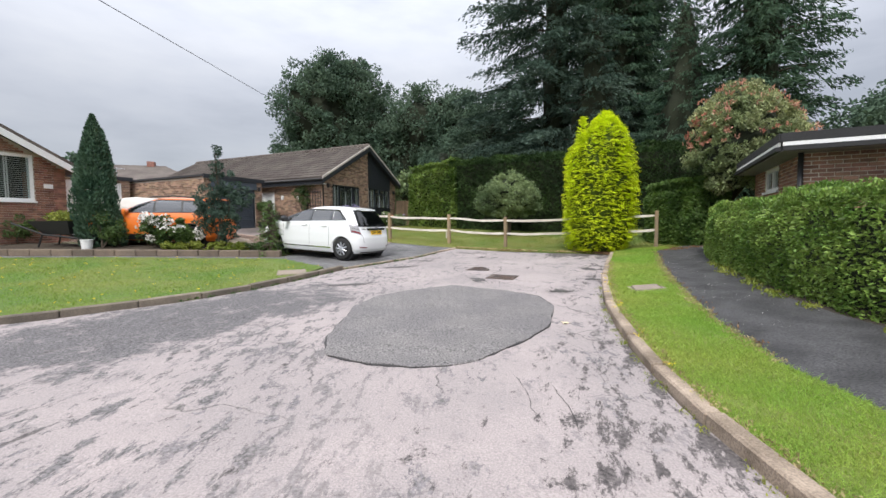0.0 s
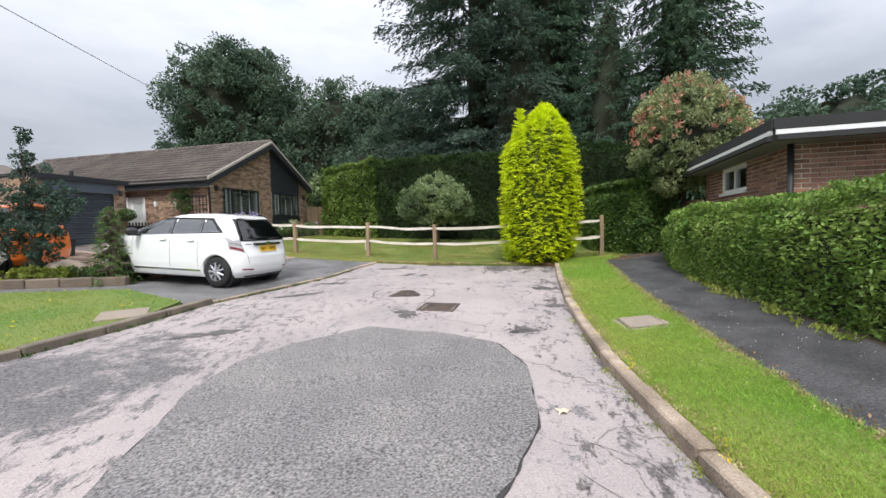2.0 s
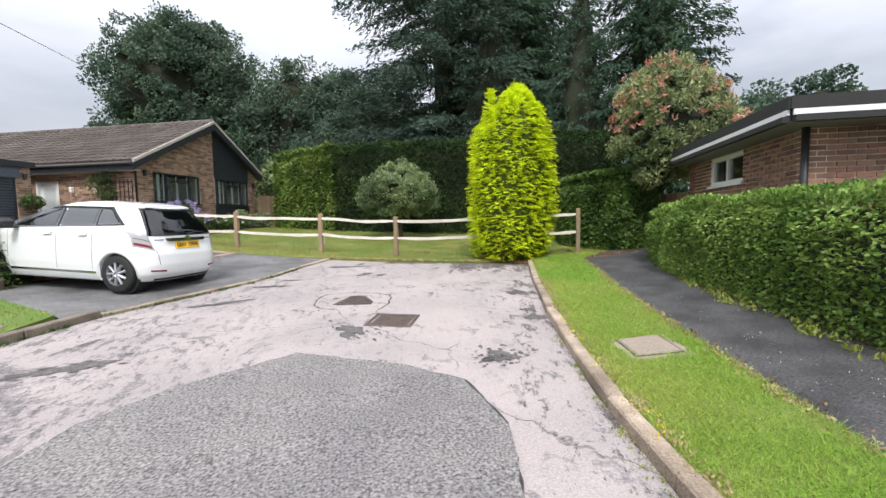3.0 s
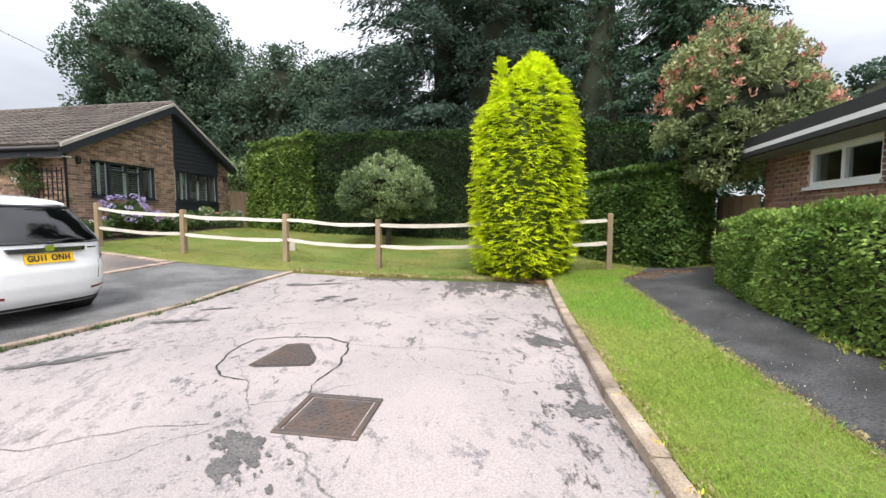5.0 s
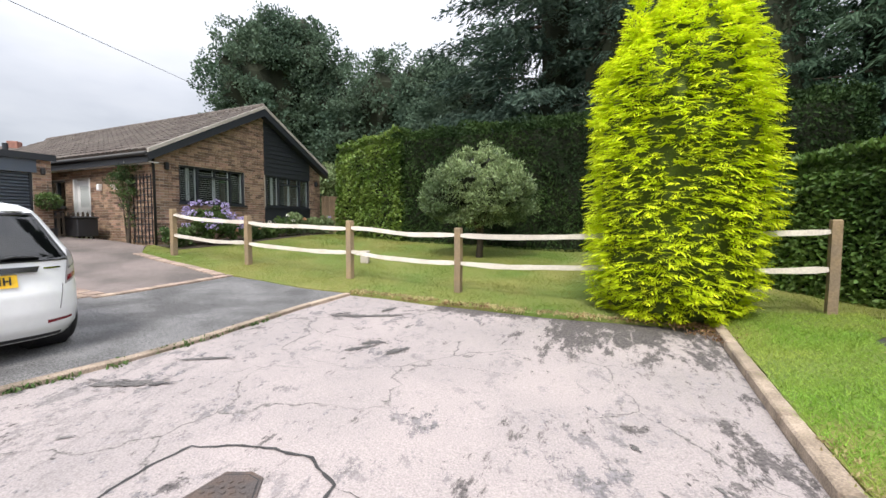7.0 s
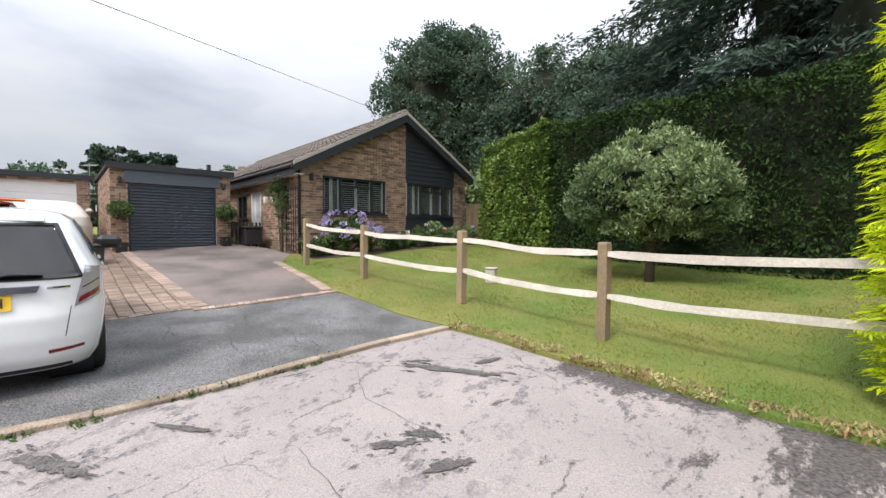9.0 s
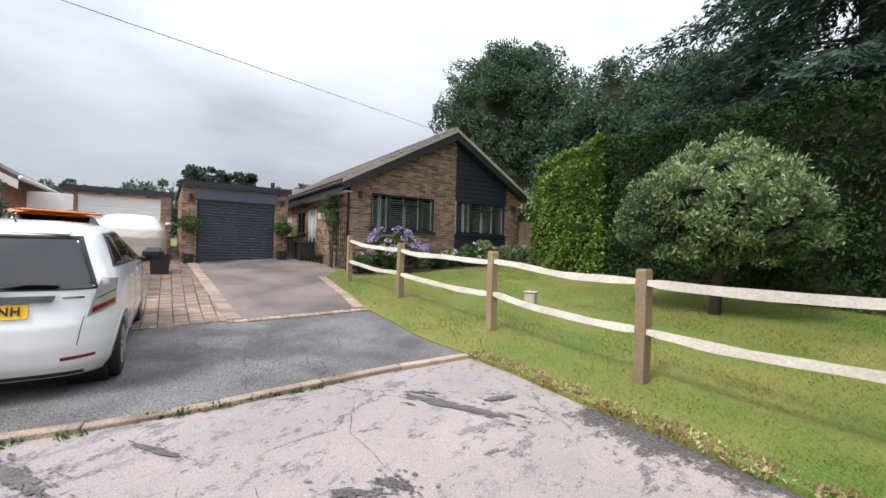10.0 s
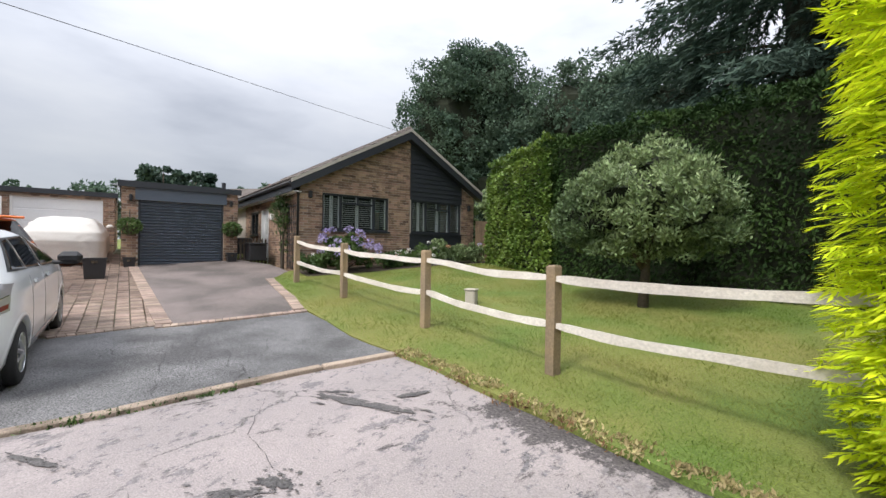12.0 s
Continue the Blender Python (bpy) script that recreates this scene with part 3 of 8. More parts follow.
def broad_tree(name, x, y, blobs, leaves, leaf, clump_r, material, label, trunk_r=0.3, n_clumps=160, category="tree", core=0.0, aspect=0.62, rise=0.0):
    z = ground_z(x, y)
    t = base(name, Matrix.Translation((x, y, z)), label, category)
    bl = [(b[0] - x, b[1] - y, b[2] - z, b[3], b[4], b[5]) for b in blobs]
    top = max(bl, key=lambda b: b[2])
    trunk(t, [(0, 0, -0.2), (0.05, 0.02, top[2] * 0.3), (top[0] * 0.5, top[1] * 0.5, top[2] * 0.7), (top[0], top[1], top[2] + top[5] * 0.5)],
          [trunk_r * 1.3, trunk_r, trunk_r * 0.65, trunk_r * 0.15])
    rng = random.Random(3)
    limbs(t, (0, 0, top[2] * 0.3), [(b[0] + rng.uniform(-.6, .6) * b[3], b[1] + rng.uniform(-.6, .6) * b[4], b[2] + rng.uniform(-.2, .5) * b[5]) for b in bl for _ in range(3 if leaves > 8000 else 1)], trunk_r * 0.5, rng)
    c = crown_centres(bl, n_clumps)
    p, d = clumps(c, clump_r * RNG.uniform(0.5, 1.3, len(c)), max(1, leaves // len(c)))
    d[:, 2] += rise
    cloud_part("crown", [leaf_cloud(p, d, leaf, leaf * aspect)], material, t)
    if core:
        crown_shade_core(t, bl, core, DARK_CORE)
    return t


def hedge(name, outline, z_top, leaves, leaf, material, label, wob=0.12, core=0.28, category="hedge", top_round=0.25, aspect=0.55, spread=0.6, face=0.0):
    """A clipped hedge over an outline (counter-clockwise): a solid core painted as dark inner shade, and leaves over
    its faces.
    """
    cx, cy = float(np.mean([p[0] for p in outline])), float(np.mean([p[1] for p in outline]))
    z0 = ground_z(cx, cy)
    t = base(name, Matrix.Translation((cx, cy, z0)), label, category)
    n = len(outline)
    pos, nor = [], []
    edges = [(Vector(outline[i]), Vector(outline[(i + 1) % n])) for i in range(n)]
    tops = z_top if hasattr(z_top, "__len__") else [z_top] * n
    area = [(b - a).length * (max(tops) - z0) for a, b in edges]
    fan = sum((outline[i][0] * outline[(i + 1) % n][1] - outline[(i + 1) % n][0] * outline[i][1]) for i in range(n)) / 2
    total = sum(area) + abs(fan)
    for i, (a, b) in enumerate(edges):
        k = int(leaves * area[i] / total)
        u, w = RNG.uniform(0, 1, k), RNG.uniform(0, 1, k)
        d = (b - a).normalized()
        no = np.array([d.y, -d.x, 0.0])
        xy = np.array(a)[None, :] * (1 - u[:, None]) + np.array(b)[None, :] * u[:, None]
        zb = np.array([ground_z(q[0], q[1]) for q in xy[:: max(1, k // 40)]]) if k else np.zeros(1)
        zt = tops[i] * (1 - u) + tops[(i + 1) % n] * u
        zlow = np.interp(np.arange(k), np.arange(len(zb)) * max(1, k // 40), zb) if k else zb
        zlow = np.array([ground_z(q[0], q[1]) for q in xy]) if k < 3000 else zlow * 0 + np.array([ground_z(q[0], q[1]) for q in xy])
        z = zlow + 0.02 + (zt - zlow) * w
        bulge = np.array([noise.noise((q[0] * 1.1, q[1] * 1.1, zz * 1.1)) + 0.5 * noise.noise((q[0] * 3.1, q[1] * 3.1, zz * 3.1)) for q, zz in zip(xy, z)]) * wob
        round_off = -top_round * np.clip((z - (zt - top_round)) / top_round, 0, 1) ** 2
        p = np.column_stack([xy, z]) + no[None, :] * (bulge + round_off + RNG.uniform(-0.07, 0.04, k))[:, None]
        pos.append(p), nor.append(np.repeat(no[None, :], k, 0))
    k = int(leaves * abs(fan) / total)
    got = np.zeros((0, 2))
    lo, hi = np.min(outline, 0), np.max(outline, 0)
    poly = np.array(outline)
    while len(got) < k:
        q = RNG.uniform(lo, hi, (k + 50, 2))
        inside = np.zeros(len(q), bool)
        for i in range(n):
            (x1, y1), (x2, y2) = poly[i], poly[(i + 1) % n]
            cross = ((y1 > q[:, 1]) != (y2 > q[:, 1])) & (q[:, 0] < (x2 - x1) * (q[:, 1] - y1) / (y2 - y1 + 1e-12) + x1)
            inside ^= cross
        got = np.concatenate([got, q[inside]])
    got = got[:k]
    wts = 1 / (np.linalg.norm(got[:, None, :] - poly[None], axis=2) ** 2 + 0.01)
    zt = (wts * np.array(tops)[None]).sum(1) / wts.sum(1)
    zz = zt + np.array([noise.noise((q[0] * 1.1, q[1] * 1.1, 0)) + 0.5 * noise.noise((q[0] * 3.1, q[1] * 3.1, 0)) for q in got]) * wob + RNG.uniform(-0.06, 0.05, k)
    pos.append(np.column_stack([got, zz])), nor.append(np.repeat(np.array([[0, 0, 1.0]]), k, 0))
    p, d = np.concatenate(pos) - np.array([cx, cy, z0]), np.concatenate(nor)
    cloud_part("leaves", [leaf_cloud(p, d, leaf, leaf * aspect, face, spread)], material, t)
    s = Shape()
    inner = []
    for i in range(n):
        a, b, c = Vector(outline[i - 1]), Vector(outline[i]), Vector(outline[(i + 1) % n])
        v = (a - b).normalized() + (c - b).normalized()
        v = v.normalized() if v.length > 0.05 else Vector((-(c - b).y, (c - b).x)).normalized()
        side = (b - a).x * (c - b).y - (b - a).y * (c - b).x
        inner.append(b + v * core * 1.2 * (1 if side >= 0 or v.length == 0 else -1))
    # closed core whose dark colour stands for shade behind the leaves
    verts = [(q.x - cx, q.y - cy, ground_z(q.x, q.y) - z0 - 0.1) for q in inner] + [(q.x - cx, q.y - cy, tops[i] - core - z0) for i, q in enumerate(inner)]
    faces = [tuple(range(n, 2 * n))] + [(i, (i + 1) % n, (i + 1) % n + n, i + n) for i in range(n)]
    part("core", (verts, faces), DARK_CORE, t, "solid core painted dark as the hedge's inner shade")
    return t


# ---- ground, road, lawns, drives ----
def big_ground():
    ax = sorted(set([-900, -500, -300, -180, -110, -70, -50] + list(range(-40, 41, 2)) + [50, 70, 110, 180, 300, 500, 900]))
    ay = sorted(set([-900, -400, -200, -100, -60, -40] + list(range(-30, 62, 2)) + [75, 100, 150, 250, 400, 900]))
    v = [(x, y, ground_z(x, y) - 0.16) for y in ay for x in ax]
    w = len(ax)
    f = [(j * w + i, j * w + i + 1, (j + 1) * w + i + 1, (j + 1) * w + i) for j in range(len(ay) - 1) for i in range(w - 1)]
    return tagged(part("ground", (v, f), GRASS_BED, None, "", True), "rough grass and earth beneath the close", "ground", "", "structure")


big_ground()
KERB_R = [(1.75, -9), (1.68, -4), (1.66, 0), (1.74, 3.0), (1.91, 4.1), (2.12, 5.04), (2.51, 6.46), (3.0, 7.8), (3.37, 8.8), (3.72, 9.6), (4.3, 10.98), (5.5, 13.62)]
KERB_L = [(0.5, 15.55), (0.13, 15.0), (-0.21, 14.1), (-0.57, 13.05), (-0.94, 12.3), (-1.5, 11.45), (-2.45, 10.2), (-3.0, 9.0), (-3.6, 7.75), (-4.3, 6.7), (-5.3, 5.8), (-6.3, 5.1), (-8.2, 4.2), (-12, 3.2), (-26, 2.0)]
ROAD_END = [(5.5, 13.62), (4.7, 13.85), (4.12, 14.02), (3.5, 14.22), (2.99, 14.47), (2.55, 14.72), (1.69, 15.1), (1.09, 15.38), (0.5, 15.55)]
PATH_L = [(2.7, -9), (2.72, 0), (2.81, 3.4), (2.92, 3.82), (3.05, 4.46), (3.36, 5.42), (4.2, 7.65), (4.83, 9.15), (5.47, 10.5), (6.2, 12.1), (6.4, 12.5)]
PATH_R = [(4.25, -9), (4.25, 0), (4.28, 3.4), (4.35, 4.6), (4.52, 5.44), (5.05, 6.89), (5.77, 8.9), (6.5, 10.3), (7.3, 11.4), (8.4, 12.3)]
slab("road", KERB_R + ROAD_END[1:] + KERB_L[1:] + [(-26, -9)], 0.0, ROAD, 0.6, 0.1, 0.008, label="pinkish-grey worn tarmac road with dark bare spots", category="road")
PATCH = [(0.18, 8.03), (1.18, 7.42), (1.60, 6.95), (1.66, 6.2), (1.48, 5.62), (1.29, 5.07), (0.93, 4.58), (0.36, 3.97), (0.05, 3.80), (-0.3, 3.78), (-0.71, 3.86), (-1.19, 4.12), (-1.36, 4.72), (-1.33, 5.66), (-1.36, 6.27), (-1.16, 6.96), (-0.68, 7.5)]


def wavy(points, amount, each=0.18, seed=1):
    rng, out = random.Random(seed), []
    for i, p in enumerate(points):
        a, b = Vector(p), Vector(points[(i + 1) % len(points)])
        k = max(1, int((b - a).length / each))
        for j in range(k):
            q = a.lerp(b, j / k)
            out.append((q.x + rng.uniform(-amount, amount), q.y + rng.uniform(-amount, amount)))
    return out


slab("tar_joint", wavy([(x + (x - 0.1) * 0.005, y + (y - 5.8) * 0.004) for x, y in PATCH], 0.014, 0.10, 2), 0.010, TAR, 0.5, 0.03, 0.006, label="black tar joint around the tarmac repair", category="joint")
slab("asphalt_patch", wavy(PATCH, 0.018, 0.14, 1), 0.016, ASPHALT, 0.4, 0.03, 0.006, label="newer dark grey tarmac repair in the road", category="road patch")
verge_in = strip(KERB_R, 0.13, -1)
slab("verge_lawn", verge_in + [(5.75, 13.8), (6.2, 13.9), (7.2, 13.4), (7.0, 12.75)] + PATH_L[::-1], 0.075, GRASS_BED, 0.5, 0.2, 0.02, label="mown grass verge between kerb and path", category="lawn")
slab("footpath", PATH_L + [(7.0, 12.75), (7.6, 13.2)] + PATH_R[::-1], 0.062, PATH, 0.6, 0.15, 0.01, label="dark tarmac footpath beside a hedge", category="path")
slab("hedge_soil", PATH_R + [(16, 9.0), (16, -9)], 0.05, SOIL, 1.0, 0.15, 0.02, label="bare soil under the hedge", category="soil")
DRIVE_EDGE = [(0.45, 15.6), (0.0, 15.68), (-0.46, 15.83), (-1.36, 16.29), (-2.21, 16.66)]
LAWN_DRIVE = [(-2.21, 16.66), (-3.22, 17.34), (-4.6, 18.15), (-5.2, 18.5), (-5.75, 19.5)]
slab("back_lawn", ROAD_END + DRIVE_EDGE[1:] + LAWN_DRIVE[1:] + [(-2.7, 26.3), (9, 26), (16, 22), (16, 13), (8.4, 12.35), (7.6, 13.25), (7.2, 13.45), (6.2, 13.95), (5.7, 13.7)], 0.045, GRASS_BED, 0.6, 0.15, 0.02, label="mown front lawn with paler dry patches", category="lawn")
LEFT_LAWN = strip(KERB_L[7:], 0.13, -1)
slab("left_lawn", [(-2.95, 10.15), (-3.1, 9.3)] + LEFT_LAWN[1:] + [(-26, 10.6), (-12.3, 11.2), (-9.0, 11.42), (-4.4, 11.45)], 0.075, MEADOW_BED, 0.6, 0.15, 0.02, label="mown grass with dandelions behind the kerb", category="lawn")
apron_in = strip(KERB_L[:7], 0.11, -1)
slab("driveway_apron", apron_in + [(-2.9, 10.15), (-4.4, 11.47), (-9.0, 11.44), (-12.3, 11.22), (-26, 10.62), (-26, 11.3), (-12.5, 11.8), (-4.7, 12.2), (-4.4, 13.1), (-3.75, 13.75), (-3.42, 14.8), (-2.23, 16.64)] + DRIVE_EDGE[::-1][1:], 0.03, DRIVE, 0.5, 0.12, 0.012, label="patched dark grey tarmac driveway apron", category="driveway")
slab("upper_driveway", [(-2.3, 16.62), (-3.42, 14.9), (-9.7, 17.5), (-8.55, 20.05), (-7.2, 20.0), (-5.8, 19.5), (-5.2, 18.5), (-4.6, 18.15), (-3.22, 17.34)], 0.034, DRIVE_UP, 0.6, 0.12, 0.01, label="reddish-grey tarmac driveway to the garage", category="driveway")
slab("paving_bed", [(-3.45, 14.75), (-3.75, 13.7), (-4.5, 13.0), (-4.7, 12.5), (-26, 11.4), (-26, 20), (-12, 20), (-9.75, 17.45)], 0.02, JOINT, 0.8, 0.12, 0.01, label="sand bed under the block paving", category="paving bed")

kerb_right = base("kerb_right", Matrix(), "weathered concrete kerb along the grass verge", "kerb", "", "structure")
stones(kerb_right, "kerb_stone", KERB_R, 0.9, 0.125, 0.10, 0.12, KERB, -1)
kerb_left = base("kerb_left", Matrix(), "dark weathered concrete kerb beside the grass", "kerb", "", "structure")
stones(kerb_left, "kerb_stone", KERB_L[6:], 0.9, 0.125, 0.105, 0.12, KERB_DARK, -1)
edging = base("driveway_edging", Matrix(), "pale flush concrete edging along the driveway", "edging", "", "structure")
stones(edging, "edging_stone", KERB_L[:7], 0.9, 0.11, 0.045, 0.12, KERB, -1, 0.01, 0.01, 0.005)


# ---- brickwork ----
def wall_frame(a, b):
    """The frame of a wall from a to b on the plan: x runs along it, -y faces out to the right of the run, z is up."""
    d = Vector((b[0] - a[0], b[1] - a[1]))
    return Matrix.Translation((a[0], a[1], 0)) @ Matrix.Rotation(math.atan2(d.y, d.x), 4, "Z"), d.length


def brickwork(parent, m, length, z0, top, openings, mat_one, mat_rest, singles=300, start=0.0, joint=0.010):
    """Stretcher-bond bricks, 6 mm proud of the mortar, cut round openings and under the line top(s)."""
    one = Shape().box((0, 0, 0), (0.225 - joint, 0.03, 0.075 - joint), None, 0.005).data()
    rest, made, me = Shape(), 0, None
    rng = random.Random(11)
    z, row = z0, 0
    top_z = max(top(length * i / 20) for i in range(21))
    while z < top_z:
        s = start - (0.1125 if row % 2 else 0.0)
        while s < length:
            a, b = max(start, s + 0.005), min(length, s + 0.22)
            for o in openings:
                if o[2] - 0.03 < z + 0.037 < o[3] + 0.03:
                    if o[0] <= a < o[1]:
                        a = o[1]
                    if o[0] < b <= o[1]:
                        b = o[0]
            if b - a > 0.03 and z + 0.07 < min(top(a), top(b)):
                c = Vector(((a + b) / 2, 0.007 + rng.uniform(-0.002, 0.002), z + 0.0375))
                full = b - a > 0.2
                if full and made < singles:
                    if me is None:
                        ob = part("brick", one, mat_one, parent)
                        me = ob.data
                    else:
                        ob = new("brick", me)
                        ob.parent = parent
                    ob.matrix_world = m @ Matrix.Translation(c)
                    made += 1
                else:
                    rest.box(m @ c, (b - a + 0.006 - joint, 0.03, 0.075 - joint), m.to_3x3())
            s += 0.225
        z += 0.075
        row += 1
    if rest.v:
        tagged(part("bricks", rest.data(), mat_rest, parent), "", "", "", "stuff")


def wall_with_holes(m, length, z0, top, openings, thick):
    """A thick wall in one skin, whose openings go right through."""
    xs = sorted({0.0, length, *[o[0] for o in openings], *[o[1] for o in openings], *[length * i / 8 for i in range(1, 8)]})
    zs = sorted({z0, *[o[2] for o in openings], *[o[3] for o in openings]})
    nz = len(zs)
    solid = {(i, j) for i in range(len(xs) - 1) for j in range(nz)
             if not any(o[0] <= (xs[i] + xs[i + 1]) / 2 <= o[1] and o[2] <= zs[j] + 1e-4 < o[3] - 1e-4 for o in openings)}
    index, verts, faces = {}, [], []

    def at(i, j, back):
        if (i, j, back) not in index:
            index[i, j, back] = len(verts)
            verts.append(m @ Vector((xs[i], thick if back else 0.012, zs[j] if j < nz else top(xs[i]))))
        return index[i, j, back]

    for i, j in sorted(solid):
        faces.append((at(i, j, 0), at(i + 1, j, 0), at(i + 1, j + 1, 0), at(i, j + 1, 0)))
        faces.append((at(i, j + 1, 1), at(i + 1, j + 1, 1), at(i + 1, j, 1), at(i, j, 1)))
        for (di, dj), (p, q) in {(-1, 0): ((i, j + 1), (i, j)), (1, 0): ((i + 1, j), (i + 1, j + 1)), (0, -1): ((i, j), (i + 1, j)), (0, 1): ((i + 1, j + 1), (i, j + 1))}.items():
            if (i + di, j + dj) not in solid:
                faces.append((at(*p, 0), at(*p, 1), at(*q, 1), at(*q, 0)))
    return verts, faces


# ---- the bungalow at the end ----
HOUSE = base("bungalow", Matrix.Translation((-5.61, 19.69, 1.05)), "brown brick bungalow with dark gable boards and tiled roof", "house", in_world=True)
GA, GB = (-5.61, 19.69), (-2.9, 25.55)
GM, GL = wall_frame(GA, GB)
U, V = Vector((0.4198, 0.9076)), Vector((-0.9076, 0.4198))
RIDGE_S, RIDGE_Z, PITCH_L, PITCH, DEEP = 3.5, 5.64, 0.535, 0.575, 14.0
roof_z = lambda s: RIDGE_Z - (PITCH if s > RIDGE_S else PITCH_L) * abs(s - RIDGE_S)
gable_top = lambda s: roof_z(s) - 0.17


def window(parent, m, s0, s1, z0, z1, frame_mat, mullions, transom=(), bar=0.055, deep=0.09, shutters=True, name="window", label="", inset=0.03):
    """A window in a wall's opening: frame, sill, mullions, transom lights, panes, and shutters with a dark room behind."""
    t = part(name, Shape().prism([(s0, z0), (s1, z0), (s1, z0 + bar), (s0, z0 + bar)], inset, inset + deep, m)
             .prism([(s0, z1 - bar), (s1, z1 - bar), (s1, z1), (s0, z1)], inset, inset + deep, m)
             .prism([(s0, z0 + bar), (s0 + bar, z0 + bar), (s0 + bar, z1 - bar), (s0, z1 - bar)], inset, inset + deep, m)
             .prism([(s1 - bar, z0 + bar), (s1, z0 + bar), (s1, z1 - bar), (s1 - bar, z1 - bar)], inset, inset + deep, m).data(), frame_mat, parent, label)
    IN_WORLD.add(t.name)
    xs = [s0 + bar] + [s0 + (s1 - s0) * q for q in mullions] + [s1 - bar]
    for q in xs[1:-1]:
        part("mullion", Shape().prism([(q - bar / 2, z0 + bar), (q + bar / 2, z0 + bar), (q + bar / 2, z1 - bar), (q - bar / 2, z1 - bar)], inset - 0.008, inset + deep - 0.01, m).data(), frame_mat, t)
    for i, (a, b) in enumerate(zip(xs, xs[1:])):
        a, b = a + (bar / 2 if i else 0), b - (bar / 2 if i < len(xs) - 2 else 0)
        pane = part("pane", Shape().prism([(a, z0 + bar), (b, z0 + bar), (b, z1 - bar), (a, z1 - bar)], inset + 0.04, inset + 0.05, m).data(), GLASS, t)
        pane.visible_shadow = False
        if i in transom:
            zt = z1 - (z1 - z0) * 0.27
            part("transom", Shape().prism([(a, zt), (b, zt), (b, zt + bar), (a, zt + bar)], inset - 0.004, inset + deep - 0.02, m).data(), frame_mat, t)
            c = (a + b) / 2
            part("glazing_bar", Shape().prism([(c - 0.02, zt + bar), (c + 0.02, zt + bar), (c + 0.02, z1 - bar), (c - 0.02, z1 - bar)], inset, inset + deep - 0.02, m).data(), frame_mat, t)
        if shutters:
            w = b - a
            k = 2 if w > 0.45 else 1
            for j in range(k):
                a2, b2 = a + w * j / k + 0.01, a + w * (j + 1) / k - 0.01
                sh = Shape()
                for p, q in ((a2, a2 + 0.035), (b2 - 0.035, b2)):
                    sh.prism([(p, z0 + bar), (q, z0 + bar), (q, z1 - bar), (p, z1 - bar)], inset + 0.062, inset + 0.085, m)
                z = z0 + bar + 0.05
                while z < z1 - bar - 0.04:
                    sh.prism([(a2 + 0.035, z), (b2 - 0.035, z), (b2 - 0.035, z + 0.012), (a2 + 0.035, z + 0.012)], inset + 0.062, inset + 0.09, m)
                    z += 0.062
                part("shutter", sh.data(), BLIND, t, "white louvred shutter")
    part("window_sill", Shape().prism([(s0 - 0.04, z0 - 0.05), (s1 + 0.04, z0 - 0.05), (s1 + 0.04, z0), (s0 - 0.04, z0)], -0.05, inset + deep, m).data(), frame_mat, t)
    part("room_box", Shape().prism([(s0 - 0.3, z0 - 0.3), (s1 + 0.3, z0 - 0.3), (s1 + 0.3, z1 + 0.2), (s0 - 0.3, z1 + 0.2)], 1.6, 1.65, m).data(), ROOM, t, "dark room wall behind the glass")
    return t


W1, W2 = (0.65, 2.84, 2.31, 3.37), (3.70, 5.82, 2.31, 3.40)
BAY = (3.64, 5.86, 0.9, 5.9)
wall_front = part("gable_wall", wall_with_holes(GM, GL, 0.8, gable_top, [W1, (W2[0], W2[1], W2[2], W2[3])], 0.3), MORTAR, HOUSE, "brown brick gable wall")
IN_WORLD.add(wall_front.name)
brickwork(wall_front, GM, GL, 0.975, gable_top, [W1, BAY], BRICK, BRICK_I)
window(HOUSE, GM, *W1, DARK_PAINT, (0.27, 0.77), (1,), label="dark framed window with louvred shutters")
window(HOUSE, GM, *W2, DARK_PAINT, (0.28, 0.76), (1,), label="dark framed window with louvred shutters", inset=-0.01)
SIDE_M, SIDE_L = wall_frame((GA[0] + V.x * DEEP, GA[1] + V.y * DEEP), GA)
SW = (SIDE_L - 5.6, SIDE_L - 4.5, 2.2, 3.05)
SD = (SIDE_L - 4.05, SIDE_L - 3.1, 1.05, 3.05)
side_top = lambda s: 3.5
wall_side = part("side_wall", wall_with_holes(SIDE_M, SIDE_L, 0.8, side_top, [SW, SD], 0.3), MORTAR, HOUSE, "brown brick side wall")
IN_WORLD.add(wall_side.name)
brickwork(wall_side, SIDE_M, SIDE_L, 0.975, side_top, [SW, SD], BRICK, BRICK_I, 300, SIDE_L - 6.5)
window(HOUSE, SIDE_M, *SW, DARK_PAINT, (0.5,), (), shutters=False, label="dark framed side window")
door = part("door", Shape().prism([(SD[0], SD[2]), (SD[1], SD[2]), (SD[1], SD[3]), (SD[0], SD[3])], 0.08, 0.13, SIDE_M).data(), WHITE_PAINT, HOUSE, "pale front door with white frame")
IN_WORLD.add(door.name)
for a, b in ((SD[0], SD[0] + 0.07), (SD[1] - 0.07, SD[1])):
    part("door_frame", Shape().prism([(a, SD[2]), (b, SD[2]), (b, SD[3]), (a, SD[3])], -0.01, 0.08, SIDE_M).data(), WHITE_PAINT, door)
part("door_glass", Shape().prism([(SD[0] + 0.25, 2.2), (SD[1] - 0.25, 2.2), (SD[1] - 0.25, 2.85), (SD[0] + 0.25, 2.85)], 0.07, 0.085, SIDE_M).data(), GLASS, door)
